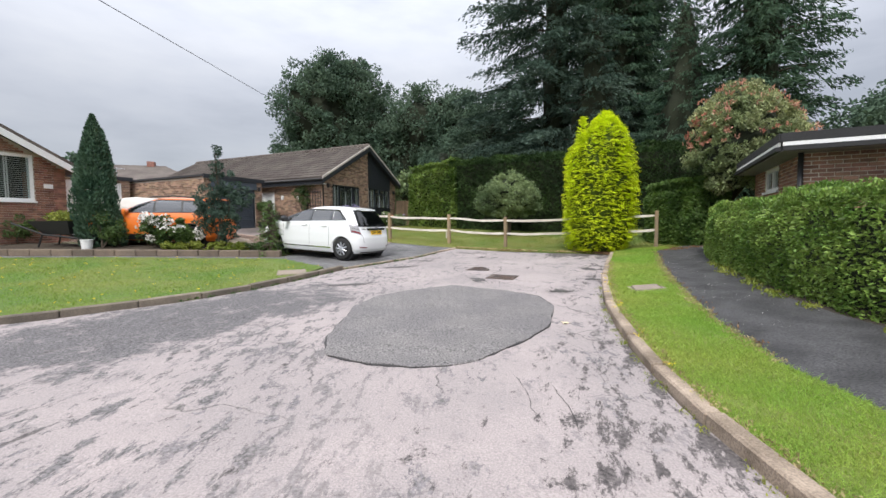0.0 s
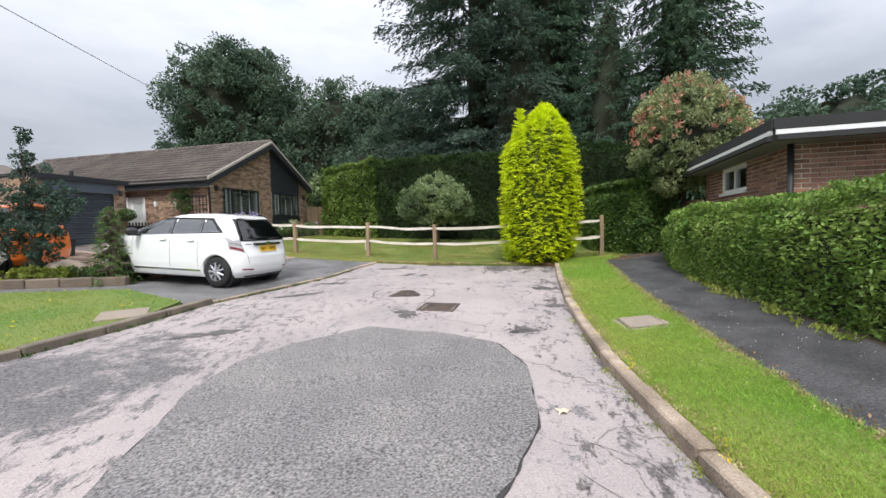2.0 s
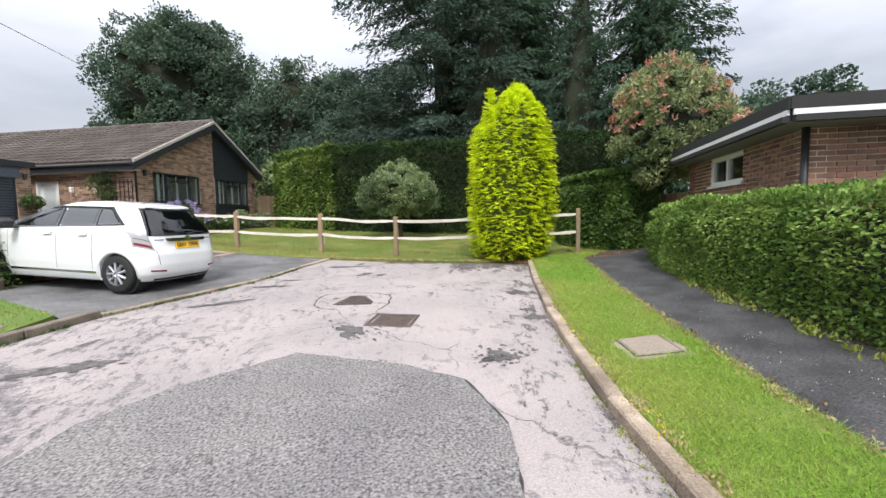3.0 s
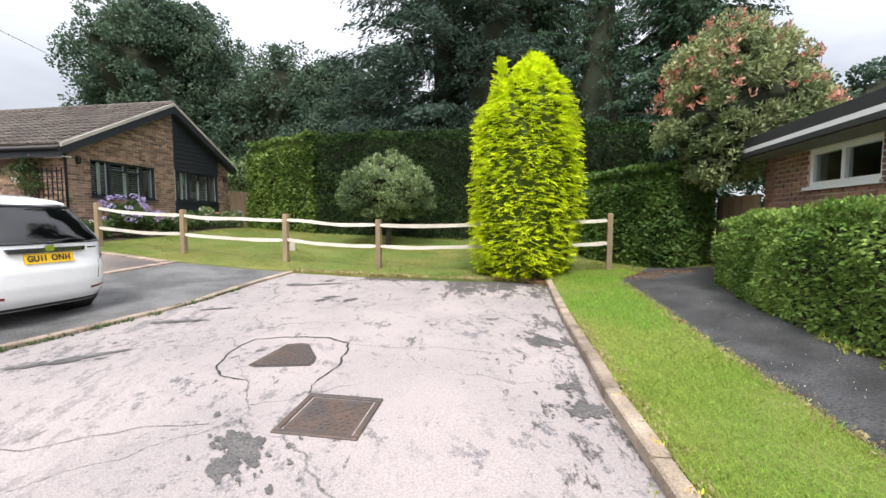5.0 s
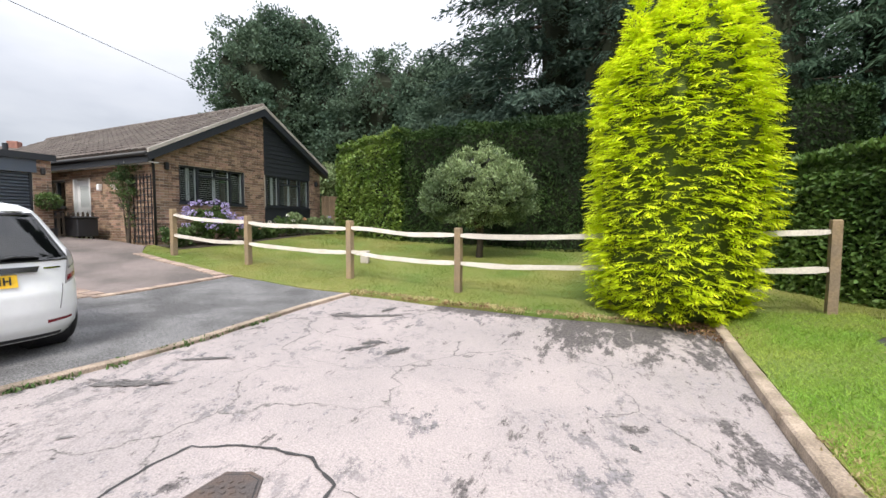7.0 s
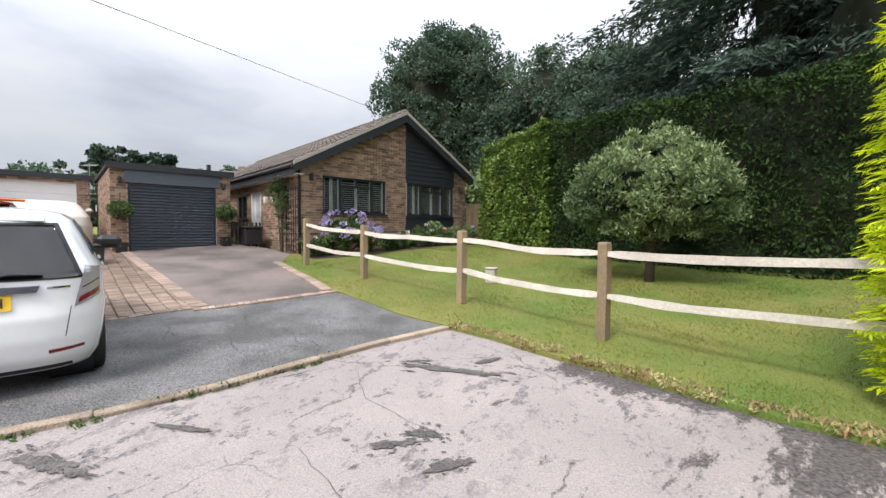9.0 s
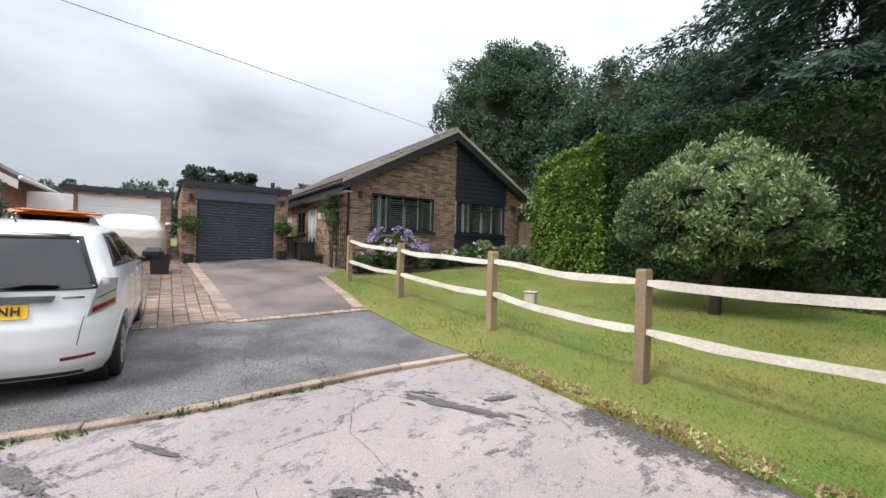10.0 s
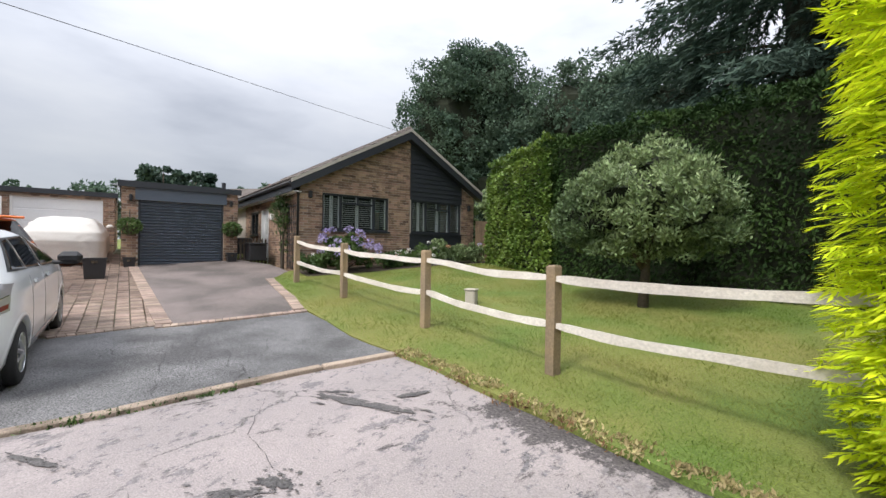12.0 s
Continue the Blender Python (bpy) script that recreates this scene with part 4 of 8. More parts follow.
part("door_handle", Shape().tube([SIDE_M @ Vector((SD[1] - 0.14, 0.05, 2.0)), SIDE_M @ Vector((SD[1] - 0.14, 0.05, 2.14))], 0.012).data(), CHROME, door)
BACK_M, BACK_L = wall_frame(GB, (GB[0] + V.x * DEEP, GB[1] + V.y * DEEP))
part("rear_wall", wall_with_holes(BACK_M, BACK_L, 0.8, lambda s: 3.55, [], 0.3), BRICK, HOUSE)
END_M, _ = wall_frame((GB[0] + V.x * DEEP, GB[1] + V.y * DEEP), (GA[0] + V.x * DEEP, GA[1] + V.y * DEEP))
part("end_wall", wall_with_holes(END_M, GL, 0.8, lambda s: gable_top(GL - s), [], 0.3), BRICK, HOUSE)
# shiplap boards over and under the second window
clad = part("cladding", Shape().prism([(BAY[0], 0.95), (BAY[1], 0.95), (BAY[1], W2[2] - 0.05), (BAY[0], W2[2] - 0.05)], -0.012, 0.012, GM).data(), DARK_PAINT, HOUSE, "charcoal painted weatherboards")
IN_WORLD.add(clad.name)
z = W2[3]
while z < gable_top(BAY[0]):
    z1 = z + 0.15
    right = min(BAY[1], RIDGE_S + (RIDGE_Z - 0.17 - z) / PITCH)
    r2 = min(BAY[1], RIDGE_S + (RIDGE_Z - 0.17 - z1) / PITCH)
    if right - BAY[0] > 0.1:
        sh = Shape()
        poly = [(BAY[0], z), (right, z), (max(BAY[0] + 0.02, r2), z1), (BAY[0], z1)]
        n = 4
        fr = [GM @ Vector((p[0], -0.03 if i < 2 else -0.008, p[1])) for i, p in enumerate(poly)]
        bk = [GM @ Vector((p[0], 0.012, p[1])) for p in poly]
        sh.add(fr + bk, [(0, 1, 2, 3), (7, 6, 5, 4)] + [(i, i + 4, (i + 1) % 4 + 4, (i + 1) % 4) for i in range(4)])
        part("board", sh.data(), DARK_PAINT, clad)
    z += 0.15


def tiled_slope(parent, m, length, run, rise, mat_one, mat_rest, singles=300, w=0.3, course=0.34, from_end=True):
    """Interlocking tiles on a slope: m's x runs along the eaves, y up the slope's plan, z up."""
    slope = math.hypot(run, rise)
    rows, cols = int(slope / course) + 1, int(length / w)
    ang = math.atan2(rise, run)
    tile = Shape().add([(-w / 2 + 0.004, 0, 0.012), (w * 0.16, 0, 0.026), (w * 0.3, 0, 0.052), (w / 2 - 0.004, 0, 0.03),
                        (-w / 2 + 0.004, course * 1.1, -0.018), (w * 0.16, course * 1.1, -0.004), (w * 0.3, course * 1.1, 0.022), (w / 2 - 0.004, course * 1.1, 0.0),
                        (-w / 2 + 0.004, 0, -0.01), (w / 2 - 0.004, 0, -0.01)],
                       [(0, 1, 5, 4), (1, 2, 6, 5), (2, 3, 7, 6), (8, 9, 3, 2, 1, 0)]).data()
    rest, me, made = Shape(), None, 0
    rng = random.Random(4)
    for c in range(cols):
        for r in range(rows):
            if r * course > slope - 0.1:
                continue
            x = length - w * (c + 0.5) if from_end else w * (c + 0.5)
            mm = m @ Matrix.Rotation(ang, 4, "X") @ Matrix.Translation((x, r * course, 0.03 + rng.uniform(-0.003, 0.003)))
            if made < singles:
                if me is None:
                    ob = part("tile", tile, mat_one, parent)
                    me = ob.data
                else:
                    ob = new("tile", me)
                    ob.parent = parent
                ob.matrix_world = mm
                made += 1
            else:
                rest.add([mm @ Vector(p) for p in tile[0]], tile[1])
    tagged(part("tiles", rest.data(), mat_rest, parent), "", "", "", "stuff")


def roof_slab(m, s0, z0, s1, z1, y0, y1, thick):
    return Shape().prism([(s0, z0), (s1, z1), (s1, z1 - thick), (s0, z0 - thick)], y0, y1, m).data()


roof_l = part("roof_slope", roof_slab(GM, -0.30, roof_z(-0.30), RIDGE_S, RIDGE_Z, -0.22, DEEP, 0.10), TILE_I, HOUSE, "brown concrete tiled roof slope")
IN_WORLD.add(roof_l.name)
part("roof_slope", roof_slab(GM, GL + 0.20, roof_z(GL + 0.20), RIDGE_S, RIDGE_Z, -0.22, DEEP, 0.10), TILE_I, HOUSE, "brown concrete tiled roof slope")
p0 = GM @ Vector((-0.30, DEEP, 0))
TM = Matrix.Translation((p0.x, p0.y, roof_z(-0.30))) @ Matrix.Rotation(math.atan2(-V.y, -V.x), 4, "Z")
tiled_slope(roof_l, TM, DEEP + 0.2, 3.80, 3.80 * PITCH_L, TILE, TILE_I)
for s_end in (-0.30, GL + 0.20):
    # bargeboard under a pale mortared verge
    za, zb = roof_z(s_end), RIDGE_Z
    part("bargeboard", Shape().prism([(s_end, za - 0.06), (RIDGE_S, zb - 0.06), (RIDGE_S, zb - 0.30), (s_end, za - 0.27)], -0.26, -0.222, GM).data(), DARK_PAINT, HOUSE, "charcoal painted bargeboard")
    part("verge", Shape().prism([(s_end, za + 0.045), (RIDGE_S, zb + 0.045), (RIDGE_S, zb - 0.055), (s_end, za - 0.055)], -0.275, -0.20, GM).data(), VERGE, HOUSE, "pale mortar verge")
    part("soffit", Shape().prism([(s_end, za - 0.24), (RIDGE_S, zb - 0.27), (RIDGE_S, zb - 0.29), (s_end, za - 0.265)], -0.222, 0.0, GM).data(), DARK_PAINT, HOUSE)
k = 0.0
while k < DEEP:
    c = GM @ Vector((RIDGE_S, -0.2 + k + 0.22, RIDGE_Z + 0.02))
    d = Vector((V.x, V.y, 0))
    part("ridge_tile", Shape().tube([c - d * 0.215, c + d * 0.215], 0.11, 10).data(), TILE, HOUSE, "", True)
    k += 0.44
eave_a, eave_b = GM @ Vector((-0.36, -0.25, 3.52)), GM @ Vector((-0.36, DEEP, 3.52))
part("gutter", Shape().tube([eave_a, eave_b], 0.055, 10).data(), BLACK_PLASTIC, HOUSE, "black gutter", True)
part("fascia", Shape().prism([(-0.30, 3.30), (-0.27, 3.30), (-0.27, 3.52), (-0.30, 3.52)], -0.22, DEEP, GM).data(), DARK_PAINT, HOUSE)
part("soffit", Shape().prism([(-0.28, 3.31), (0.0, 3.31), (0.0, 3.33), (-0.28, 3.33)], -0.2, DEEP, GM).data(), WHITE_PAINT, HOUSE, "white painted soffit")
dp = GM @ Vector((-0.06, -0.05, 0))
part("downpipe", Shape().tube([(eave_a.x, eave_a.y, 3.49), (dp.x, dp.y, 3.28), (dp.x, dp.y, 1.1)], 0.035, 10).data(), BLACK_PLASTIC, HOUSE, "black downpipe", True)
for s, zz in ((0.28, 3.28), (GL - 0.3, 3.28)):
    c = GM @ Vector((s, -0.07, zz))
    part("wall_light", Shape().box(c, (0.09, 0.12, 0.2), GM.to_3x3(), 0.02).data(), BLACK_PLASTIC, HOUSE, "small black wall light")


# ---- garages ----
def garage(name, a, b, z0, z1, door_s, door_z, deep, brick_one, brick_rest, door_mat, trim_mat, label, slats):
    m, length = wall_frame(a, b)
    g = base(name, Matrix.Translation((a[0], a[1], z0)), label, "garage", in_world=True)
    hole = (door_s[0], door_s[1], door_z[0], door_z[1])
    w = part("front_wall", wall_with_holes(m, length, z0 - 0.3, lambda s: z1 - 0.1, [hole], 0.22), MORTAR, g)
    IN_WORLD.add(w.name)
    brickwork(w, m, length, z0 - 0.15, lambda s: z1 - 0.1, [hole], brick_one, brick_rest, 200)
    for aa, bb in ((Vector(a) + V * deep, Vector(a)), (Vector(b), Vector(b) + V * deep)):
        mm, ll = wall_frame(aa, bb)
        sw = part("side_wall", wall_with_holes(mm, ll, z0 - 0.5, lambda s: z1 - 0.12, [], 0.22), MORTAR, g)
        IN_WORLD.add(sw.name)
        brickwork(sw, mm, ll, z0 - 0.15, lambda s: z1 - 0.12, [], brick_one, brick_rest, 200)
    mm, ll = wall_frame(Vector(b) + V * deep, Vector(a) + V * deep)
    part("rear_wall", wall_with_holes(mm, ll, z0 - 0.5, lambda s: z1 - 0.12, [], 0.22), brick_one, g)
    part("roof", Shape().prism([(-0.06, z1 - 0.1), (length + 0.06, z1 - 0.1), (length + 0.06, z1 - 0.02), (-0.06, z1 - 0.02)], -0.06, deep + 0.06, m).data(), FELT, g, "flat felt roof")
    part("fascia", Shape().prism([(-0.09, z1 - 0.17), (length + 0.09, z1 - 0.17), (length + 0.09, z1), (-0.09, z1)], -0.10, -0.062, m).data(), DARK_PAINT, g, "dark painted fascia board")
    d = part("garage_door", Shape().prism([(door_s[0], door_z[0]), (door_s[1], door_z[0]), (door_s[1], door_z[1]), (door_s[0], door_z[1])], 0.10, 0.13, m).data(), door_mat, g)
    IN_WORLD.add(d.name)
    z = door_z[0] + 0.02
    me = None
    while z < door_z[1] - slats * 0.6:
        if slats < 0.3:
            h = slats * 0.74
            poly = [(0.10, z), (0.05, z + h * 0.3), (0.045, z + h * 0.7), (0.10, z + h)]
        else:
            h = slats * 0.96
            poly = [(0.10, z), (0.09, z + 0.012), (0.09, z + h - 0.012), (0.10, z + h)]
        L, R = door_s[0] + 0.05, door_s[1] - 0.05
        vs = [m @ Vector((L, p[0], p[1])) for p in poly] + [m @ Vector((R, p[0], p[1])) for p in poly]
        part("slat", (vs, [(0, 1, 5, 4), (1, 2, 6, 5), (2, 3, 7, 6), (0, 3, 2, 1), (4, 5, 6, 7)]), door_mat, d)
        z += slats
    for p, q in ((door_s[0], door_s[0] + 0.05), (door_s[1] - 0.05, door_s[1])):
        part("guide_rail", Shape().prism([(p, door_z[0]), (q, door_z[0]), (q, door_z[1]), (p, door_z[1])], 0.03, 0.10, m).data(), trim_mat, d)
    return g, m


GAR, GARM = garage("garage", (-9.83, 17.3), (-8.61, 19.95), 1.2, 3.56, (0.37, 2.52), (1.2, 3.05), 5.5, BRICK, BRICK_I, BLUE_GREY, DARK_PAINT, "brick garage with slate-grey roller door", 0.084)
part("door_head", Shape().prism([(0.3, 3.05), (2.6, 3.05), (2.6, 3.40), (0.3, 3.40)], -0.035, -0.005, GARM).data(), BLUE_GREY, GAR, "slate-grey panel over the roller door")
for s, zz in ((0.2, 3.1), (2.72, 3.1)):
    part("wall_light", Shape().box(GARM @ Vector((s, -0.06, zz)), (0.08, 0.12, 0.18), GARM.to_3x3(), 0.02).data(), BLACK_PLASTIC, GAR)
part("flue", Shape().tube([(-11.0, 21.1, 3.3), (-11.0, 21.1, 4.1)], 0.07, 10).data(), DARK_PAINT, GAR, "dark flue pipe")
NGAR, NGARM = garage("neighbour_garage", (-15.55, 16.3), (-14.25, 19.1), 1.25, 3.62, (0.4, 2.75), (1.25, 3.32), 6.0, BRICK, BRICK_I, WHITE_PAINT, WHITE_PAINT, "brick garage with white panelled door", 0.42)

# ---- the bungalow behind the near hedge ----
RH = base("flat_roof_bungalow", Matrix.Translation((6.81, 7.92, 0.6)), "red brick bungalow with low dark roof behind a hedge", "house", in_world=True)
RA, RB, RC = (8.75, 11.72), (6.81, 7.92), (13.66, 4.42)
RM1, RL1 = wall_frame(RA, RB)
RW = (1.15, 2.52, 2.14, 2.68)
RZ = 2.70
w = part("window_wall", wall_with_holes(RM1, RL1, 0.3, lambda s: RZ, [RW], 0.25), PALE_MORTAR, RH)
IN_WORLD.add(w.name)
brickwork(w, RM1, RL1, 0.745, lambda s: RZ, [RW], RBRICK, RBRICK_I, joint=0.016)
window(RH, RM1, *RW, WHITE_PAINT, (0.5,), (), shutters=False, label="white framed casement window", bar=0.07)
RM2, RL2 = wall_frame(RB, RC)
w = part("front_wall", wall_with_holes(RM2, RL2, 0.3, lambda s: RZ, [], 0.25), PALE_MORTAR, RH)
IN_WORLD.add(w.name)
brickwork(w, RM2, RL2, 0.745, lambda s: RZ, [], RBRICK, RBRICK_I, joint=0.016)
RD = (Vector(RC) - Vector(RB)).normalized()
RE = (Vector(RA) - Vector(RB)).normalized()
far1, far2 = Vector(RA) + RD * RL2, Vector(RC)
for a, b in ((tuple(far1), tuple(Vector(RA))), (tuple(far2), tuple(far1))):
    mm, ll = wall_frame(a, b)
    part("rear_wall", wall_with_holes(mm, ll, 0.3, lambda s: RZ, [], 0.25), RBRICK, RH)
oh = 0.42
eaves = [Vector(RB) - RD * oh - RE * oh, Vector(RC) + RD * oh - RE * oh, far1 + RD * oh + RE * 0.3, Vector(RA) - RD * oh + RE * 0.3]
mid = [e.lerp((eaves[0] + eaves[2]) / 2, 0.62) for e in eaves]
roof_v = [(e.x, e.y, 3.02) for e in eaves] + [(e.x, e.y, 3.26) for e in mid]
part("roof", (roof_v, [(4, 5, 6, 7)] + [(i, (i + 1) % 4, (i + 1) % 4 + 4, i + 4) for i in range(4)] + [(3, 2, 1, 0)]), FELT, RH, "dark low-pitched felt roof")
for i in (0, 3, 1, 2):
    a, b = eaves[i], eaves[(i + 1) % 4]
    mm, ll = wall_frame(tuple(a), tuple(b))
    part("fascia", Shape().prism([(0, 2.72), (ll, 2.72), (ll, 2.90), (0, 2.90)], -0.02, 0.004, mm).data(), FELT, RH, "dark fascia board")
    part("gutter", Shape().prism([(0, 2.71), (ll, 2.71), (ll, 2.785), (0, 2.785)], -0.10, -0.024, mm).data(), FELT, RH, "black box gutter")
    part("drip_trim", Shape().prism([(0, 2.80), (ll, 2.80), (ll, 2.87), (0, 2.87)], -0.05, -0.022, mm).data(), WHITE_PAINT, RH, "white roof-edge trim")
    part("roof_edge", Shape().prism([(-0.03, 2.874), (ll + 0.03, 2.874), (ll + 0.03, 3.03), (-0.03, 3.03)], -0.055, 0.02, mm).data(), FELT, RH, "black felt roof edge")
sof = [(e.x, e.y, 2.705) for e in eaves] + [(e.x, e.y, 2.72) for e in eaves]
part("soffit", (sof, [(3, 2, 1, 0), (4, 5, 6, 7)] + [(i, (i + 1) % 4, (i + 1) % 4 + 4, i + 4) for i in range(4)]), SOFFIT, RH, "grey boarded soffit")
dp = Vector(RB) - RD * 0.06 - RE * 0.06
part("downpipe", Shape().tube([(dp.x, dp.y, 2.70), (dp.x, dp.y, 0.6)], 0.045, 10).data(), BLACK_PLASTIC, RH, "black downpipe", True)


def board_fence(name, a, b, z1, label, w=0.12, mat=PANEL_WOOD):
    m, length = wall_frame(a, b)
    f = base(name, Matrix.Translation((a[0], a[1], ground_z(*a))), label, "fence", in_world=True)
    k = 0
    me = None
    rng = random.Random(8)
    while (k + 1) * w <= length:
        c = m @ Vector(((k + 0.5) * w, 0.0 if k % 2 else 0.018, 0))
        z0 = ground_z(c.x, c.y)
        part("board", Shape().box((c.x, c.y, (z0 + z1) / 2 + rng.uniform(-0.012, 0.012)), (w + 0.012, 0.02, z1 - z0), m.to_3x3(), 0.004).data(), mat, f)
        k += 1
    for zz in (0.35, 0.8):
        c = m @ Vector((length / 2, 0.05, 0))
        part("rail", Shape().box((c.x, c.y, ground_z(c.x, c.y) + (z1 - ground_z(c.x, c.y)) * zz), (length, 0.05, 0.08), m.to_3x3()).data(), mat, f)
    return f


board_fence("board_fence", (9.12, 13.0), (8.80, 11.80), 2.12, "weathered upright-board timber fence beside the brick wall")
board_fence("board_fence", (-2.85, 25.65), (-1.3, 26.9), 2.85, "brown close-board timber fence between house and hedge")

# ---- left neighbour's bungalow and far roofs ----
LH = base("neighbour_bungalow", Matrix.Translation((-12.7, 14.2, 1.0)), "dark red brick bungalow with white bargeboards", "house", in_world=True)
LB = (-12.75, 14.2)
LA = (LB[0] - 8.2 * U.x, LB[1] - 8.2 * U.y)
LM, LL = wall_frame(LA, LB)
LWIN = (LL - 3.0, LL - 0.82, 2.25, 3.72)
w = part("gable_wall", wall_with_holes(LM, LL, 0.6, lambda s: min(3.35 + 0.56 * (LL - s), 3.35 + 0.56 * s), [LWIN], 0.3), MORTAR, LH)
IN_WORLD.add(w.name)
brickwork(w, LM, LL, 0.9, lambda s: min(3.35 + 0.56 * (LL - s), 3.35 + 0.56 * s), [LWIN], RBRICK, RBRICK_I, 300, LL - 3.5)
window(LH, LM, *LWIN, WHITE_PAINT, (0.45,), (), label="white framed window with pale shutters", bar=0.09)
mm, ll = wall_frame(LB, (LB[0] + V.x * 9, LB[1] + V.y * 9))
part("side_wall", wall_with_holes(mm, ll, 0.6, lambda s: 3.35, [], 0.3), RBRICK, LH)
for e in (0, 1):
    s0 = LL + 0.45 if e else -0.45
    pr = [(s0, 3.62 - 0.25), (LL / 2, 3.62 + 0.56 * LL / 2), (LL / 2, 3.5 + 0.56 * LL / 2), (s0, 3.5 - 0.25)]
    part("roof_slope", Shape().prism(pr, -0.3, 9, LM).data(), TILE_I, LH, "brown tiled roof slope")
    bp = [(s0, 3.50 - 0.25), (LL / 2, 3.50 + 0.56 * LL / 2), (LL / 2, 3.28 + 0.56 * LL / 2), (s0, 3.28 - 0.25)]
    part("bargeboard", Shape().prism(bp, -0.33, -0.29, LM).data(), WHITE_PAINT, LH, "white painted bargeboard")
part("gutter", Shape().tube([LM @ Vector((LL + 0.5, -0.3, 3.33)), LM @ Vector((LL + 0.5, 9, 3.33))], 0.06, 10).data(), WHITE_PAINT, LH, "white gutter", True)
part("house_number_plate", Shape().box(LM @ Vector((LL - 0.48, -0.03, 2.75)), (0.24, 0.02, 0.14), LM.to_3x3(), 0.004).data(), WHITE_PAINT, LH, "small white number plate")
part("side_gate", Shape().box(LM @ Vector((LL + 0.85, 1.0, 2.0)), (1.0, 0.06, 2.2), LM.to_3x3(), 0.01).data(), WHITE_PAINT, LH, "white side gate")


def far_house(x, y, w, d, z0, eave, ridge, rot, label):
    h = base("far_bungalow", Matrix.Translation((x, y, z0)) @ Matrix.Rotation(rot, 4, "Z"), label, "house")
    part("wall", Shape().box((0, 0, eave / 2), (w, d, eave)).data(), RBRICK, h)
    part("roof", ([(-w / 2 - .4, -d / 2 - .4, eave), (w / 2 + .4, -d / 2 - .4, eave), (w / 2 + .4, d / 2 + .4, eave), (-w / 2 - .4, d / 2 + .4, eave), (-w / 2 + d * .45, 0, ridge), (w / 2 - d * .45, 0, ridge)],
                  [(0, 1, 5, 4), (1, 2, 5), (2, 3, 4, 5), (3, 0, 4), (3, 2, 1, 0)]), TILE_I, h, "brown tiled hipped roof")
    part("chimney", Shape().box((w * 0.12, 0, ridge - 0.1), (0.5, 0.5, 0.8), None, 0.02).data(), RBRICK, h)


far_house(-24.5, 33, 12, 8, 1.6, 2.5, 4.6, radians(18), "far brown-roofed bungalow beyond the garages")
far_house(-38, 44, 12, 8, 1.6, 2.5, 4.8, radians(30), "far brown-roofed bungalow beyond the garages")

def gable_house(x, y, wide, deep, z0, eave, pitch, label):
    """A plain far bungalow whose gable runs back from its corner at x, y."""
    a = (x - wide * U.x, y - wide * U.y)
    m, length = wall_frame(a, (x, y))
    h = base("far_bungalow", Matrix.Translation((x, y, z0)), label, "house", in_world=True)
    top = lambda s: eave + pitch * min(s, length - s)
    part("gable_wall", wall_with_holes(m, length, z0 - 0.3, top, [], 0.3), RBRICK, h)
    mm, ll = wall_frame((x, y), (x + V.x * deep, y + V.y * deep))
    part("side_wall", wall_with_holes(mm, ll, z0 - 0.3, lambda s: eave, [], 0.3), RBRICK, h)
    for s0 in (-0.4, length + 0.4):
        e0, e1 = eave + 0.1 - 0.4 * pitch, eave + 0.1 + pitch * length / 2
        part("roof_slope", Shape().prism([(s0, e0 + 0.12), (length / 2, e1 + 0.12), (length / 2, e1), (s0, e0)], -0.3, deep, m).data(), TILE_I, h, "brown tiled roof slope")
        part("bargeboard", Shape().prism([(s0, e0 + 0.02), (length / 2, e1 + 0.02), (length / 2, e1 - 0.2), (s0, e0 - 0.18)], -0.33, -0.302, m).data(), DARK_PAINT, h)
    part("gutter", Shape().tube([m @ Vector((length + 0.45, -0.3, eave - 0.08)), m @ Vector((length + 0.45, deep, eave - 0.08))], 0.07, 8).data(), WHITE_PAINT, h, "white gutter", True)


gable_house(-22.3, 18.7, 8.0, 10.0, 1.5, 3.25, 0.55, "far brown-roofed bungalow with a white gutter")

# ---- split-rail fence ----
FENCE = base("split_rail_fence", Matrix.Translation((2.36, 15.7, ground_z(2.36, 15.7))), "cleft chestnut post and rail fence across the lawn", "fence", in_world=True)
POSTS = [(-4.4, 18.5, 2.06), (-2.25, 17.72, 1.89), (0.25, 16.66, 1.785), (2.36, 15.68, 1.656), (4.65, 14.62, 1.70), (6.95, 13.55, 1.79)]
rng = random.Random(21)
for x, y, zt in POSTS:
    z0 = ground_z(x, y) - 0.05
    s = Shape()
    prof = [(-0.055, -0.06), (0.05, -0.055), (0.06, 0.05), (-0.05, 0.06)]
    rings = []
    for i in range(6):
        f = i / 5
        k = 1.0 if i < 5 else 0.82
        rings.append([(x + (px * k + 0.008 * noise.noise((x, f * 3, 1))) * 0.908 + py * k * 0.42, y - px * k * 0.42 + py * k * 0.908 + 0.008 * noise.noise((y, f * 3, 5)), z0 + (zt - z0) * (0.2 * i if i < 4 else (0.985 if i == 4 else 1.0))) for px, py in prof])
    s.add([p for r in rings for p in r], [(i * 4 + j, i * 4 + (j + 1) % 4, i * 4 + 4 + (j + 1) % 4, i * 4 + 4 + j) for i in range(5) for j in range(4)] + [(20, 21, 22, 23)])
    part("post", s.data(), OAK_POST, FENCE)
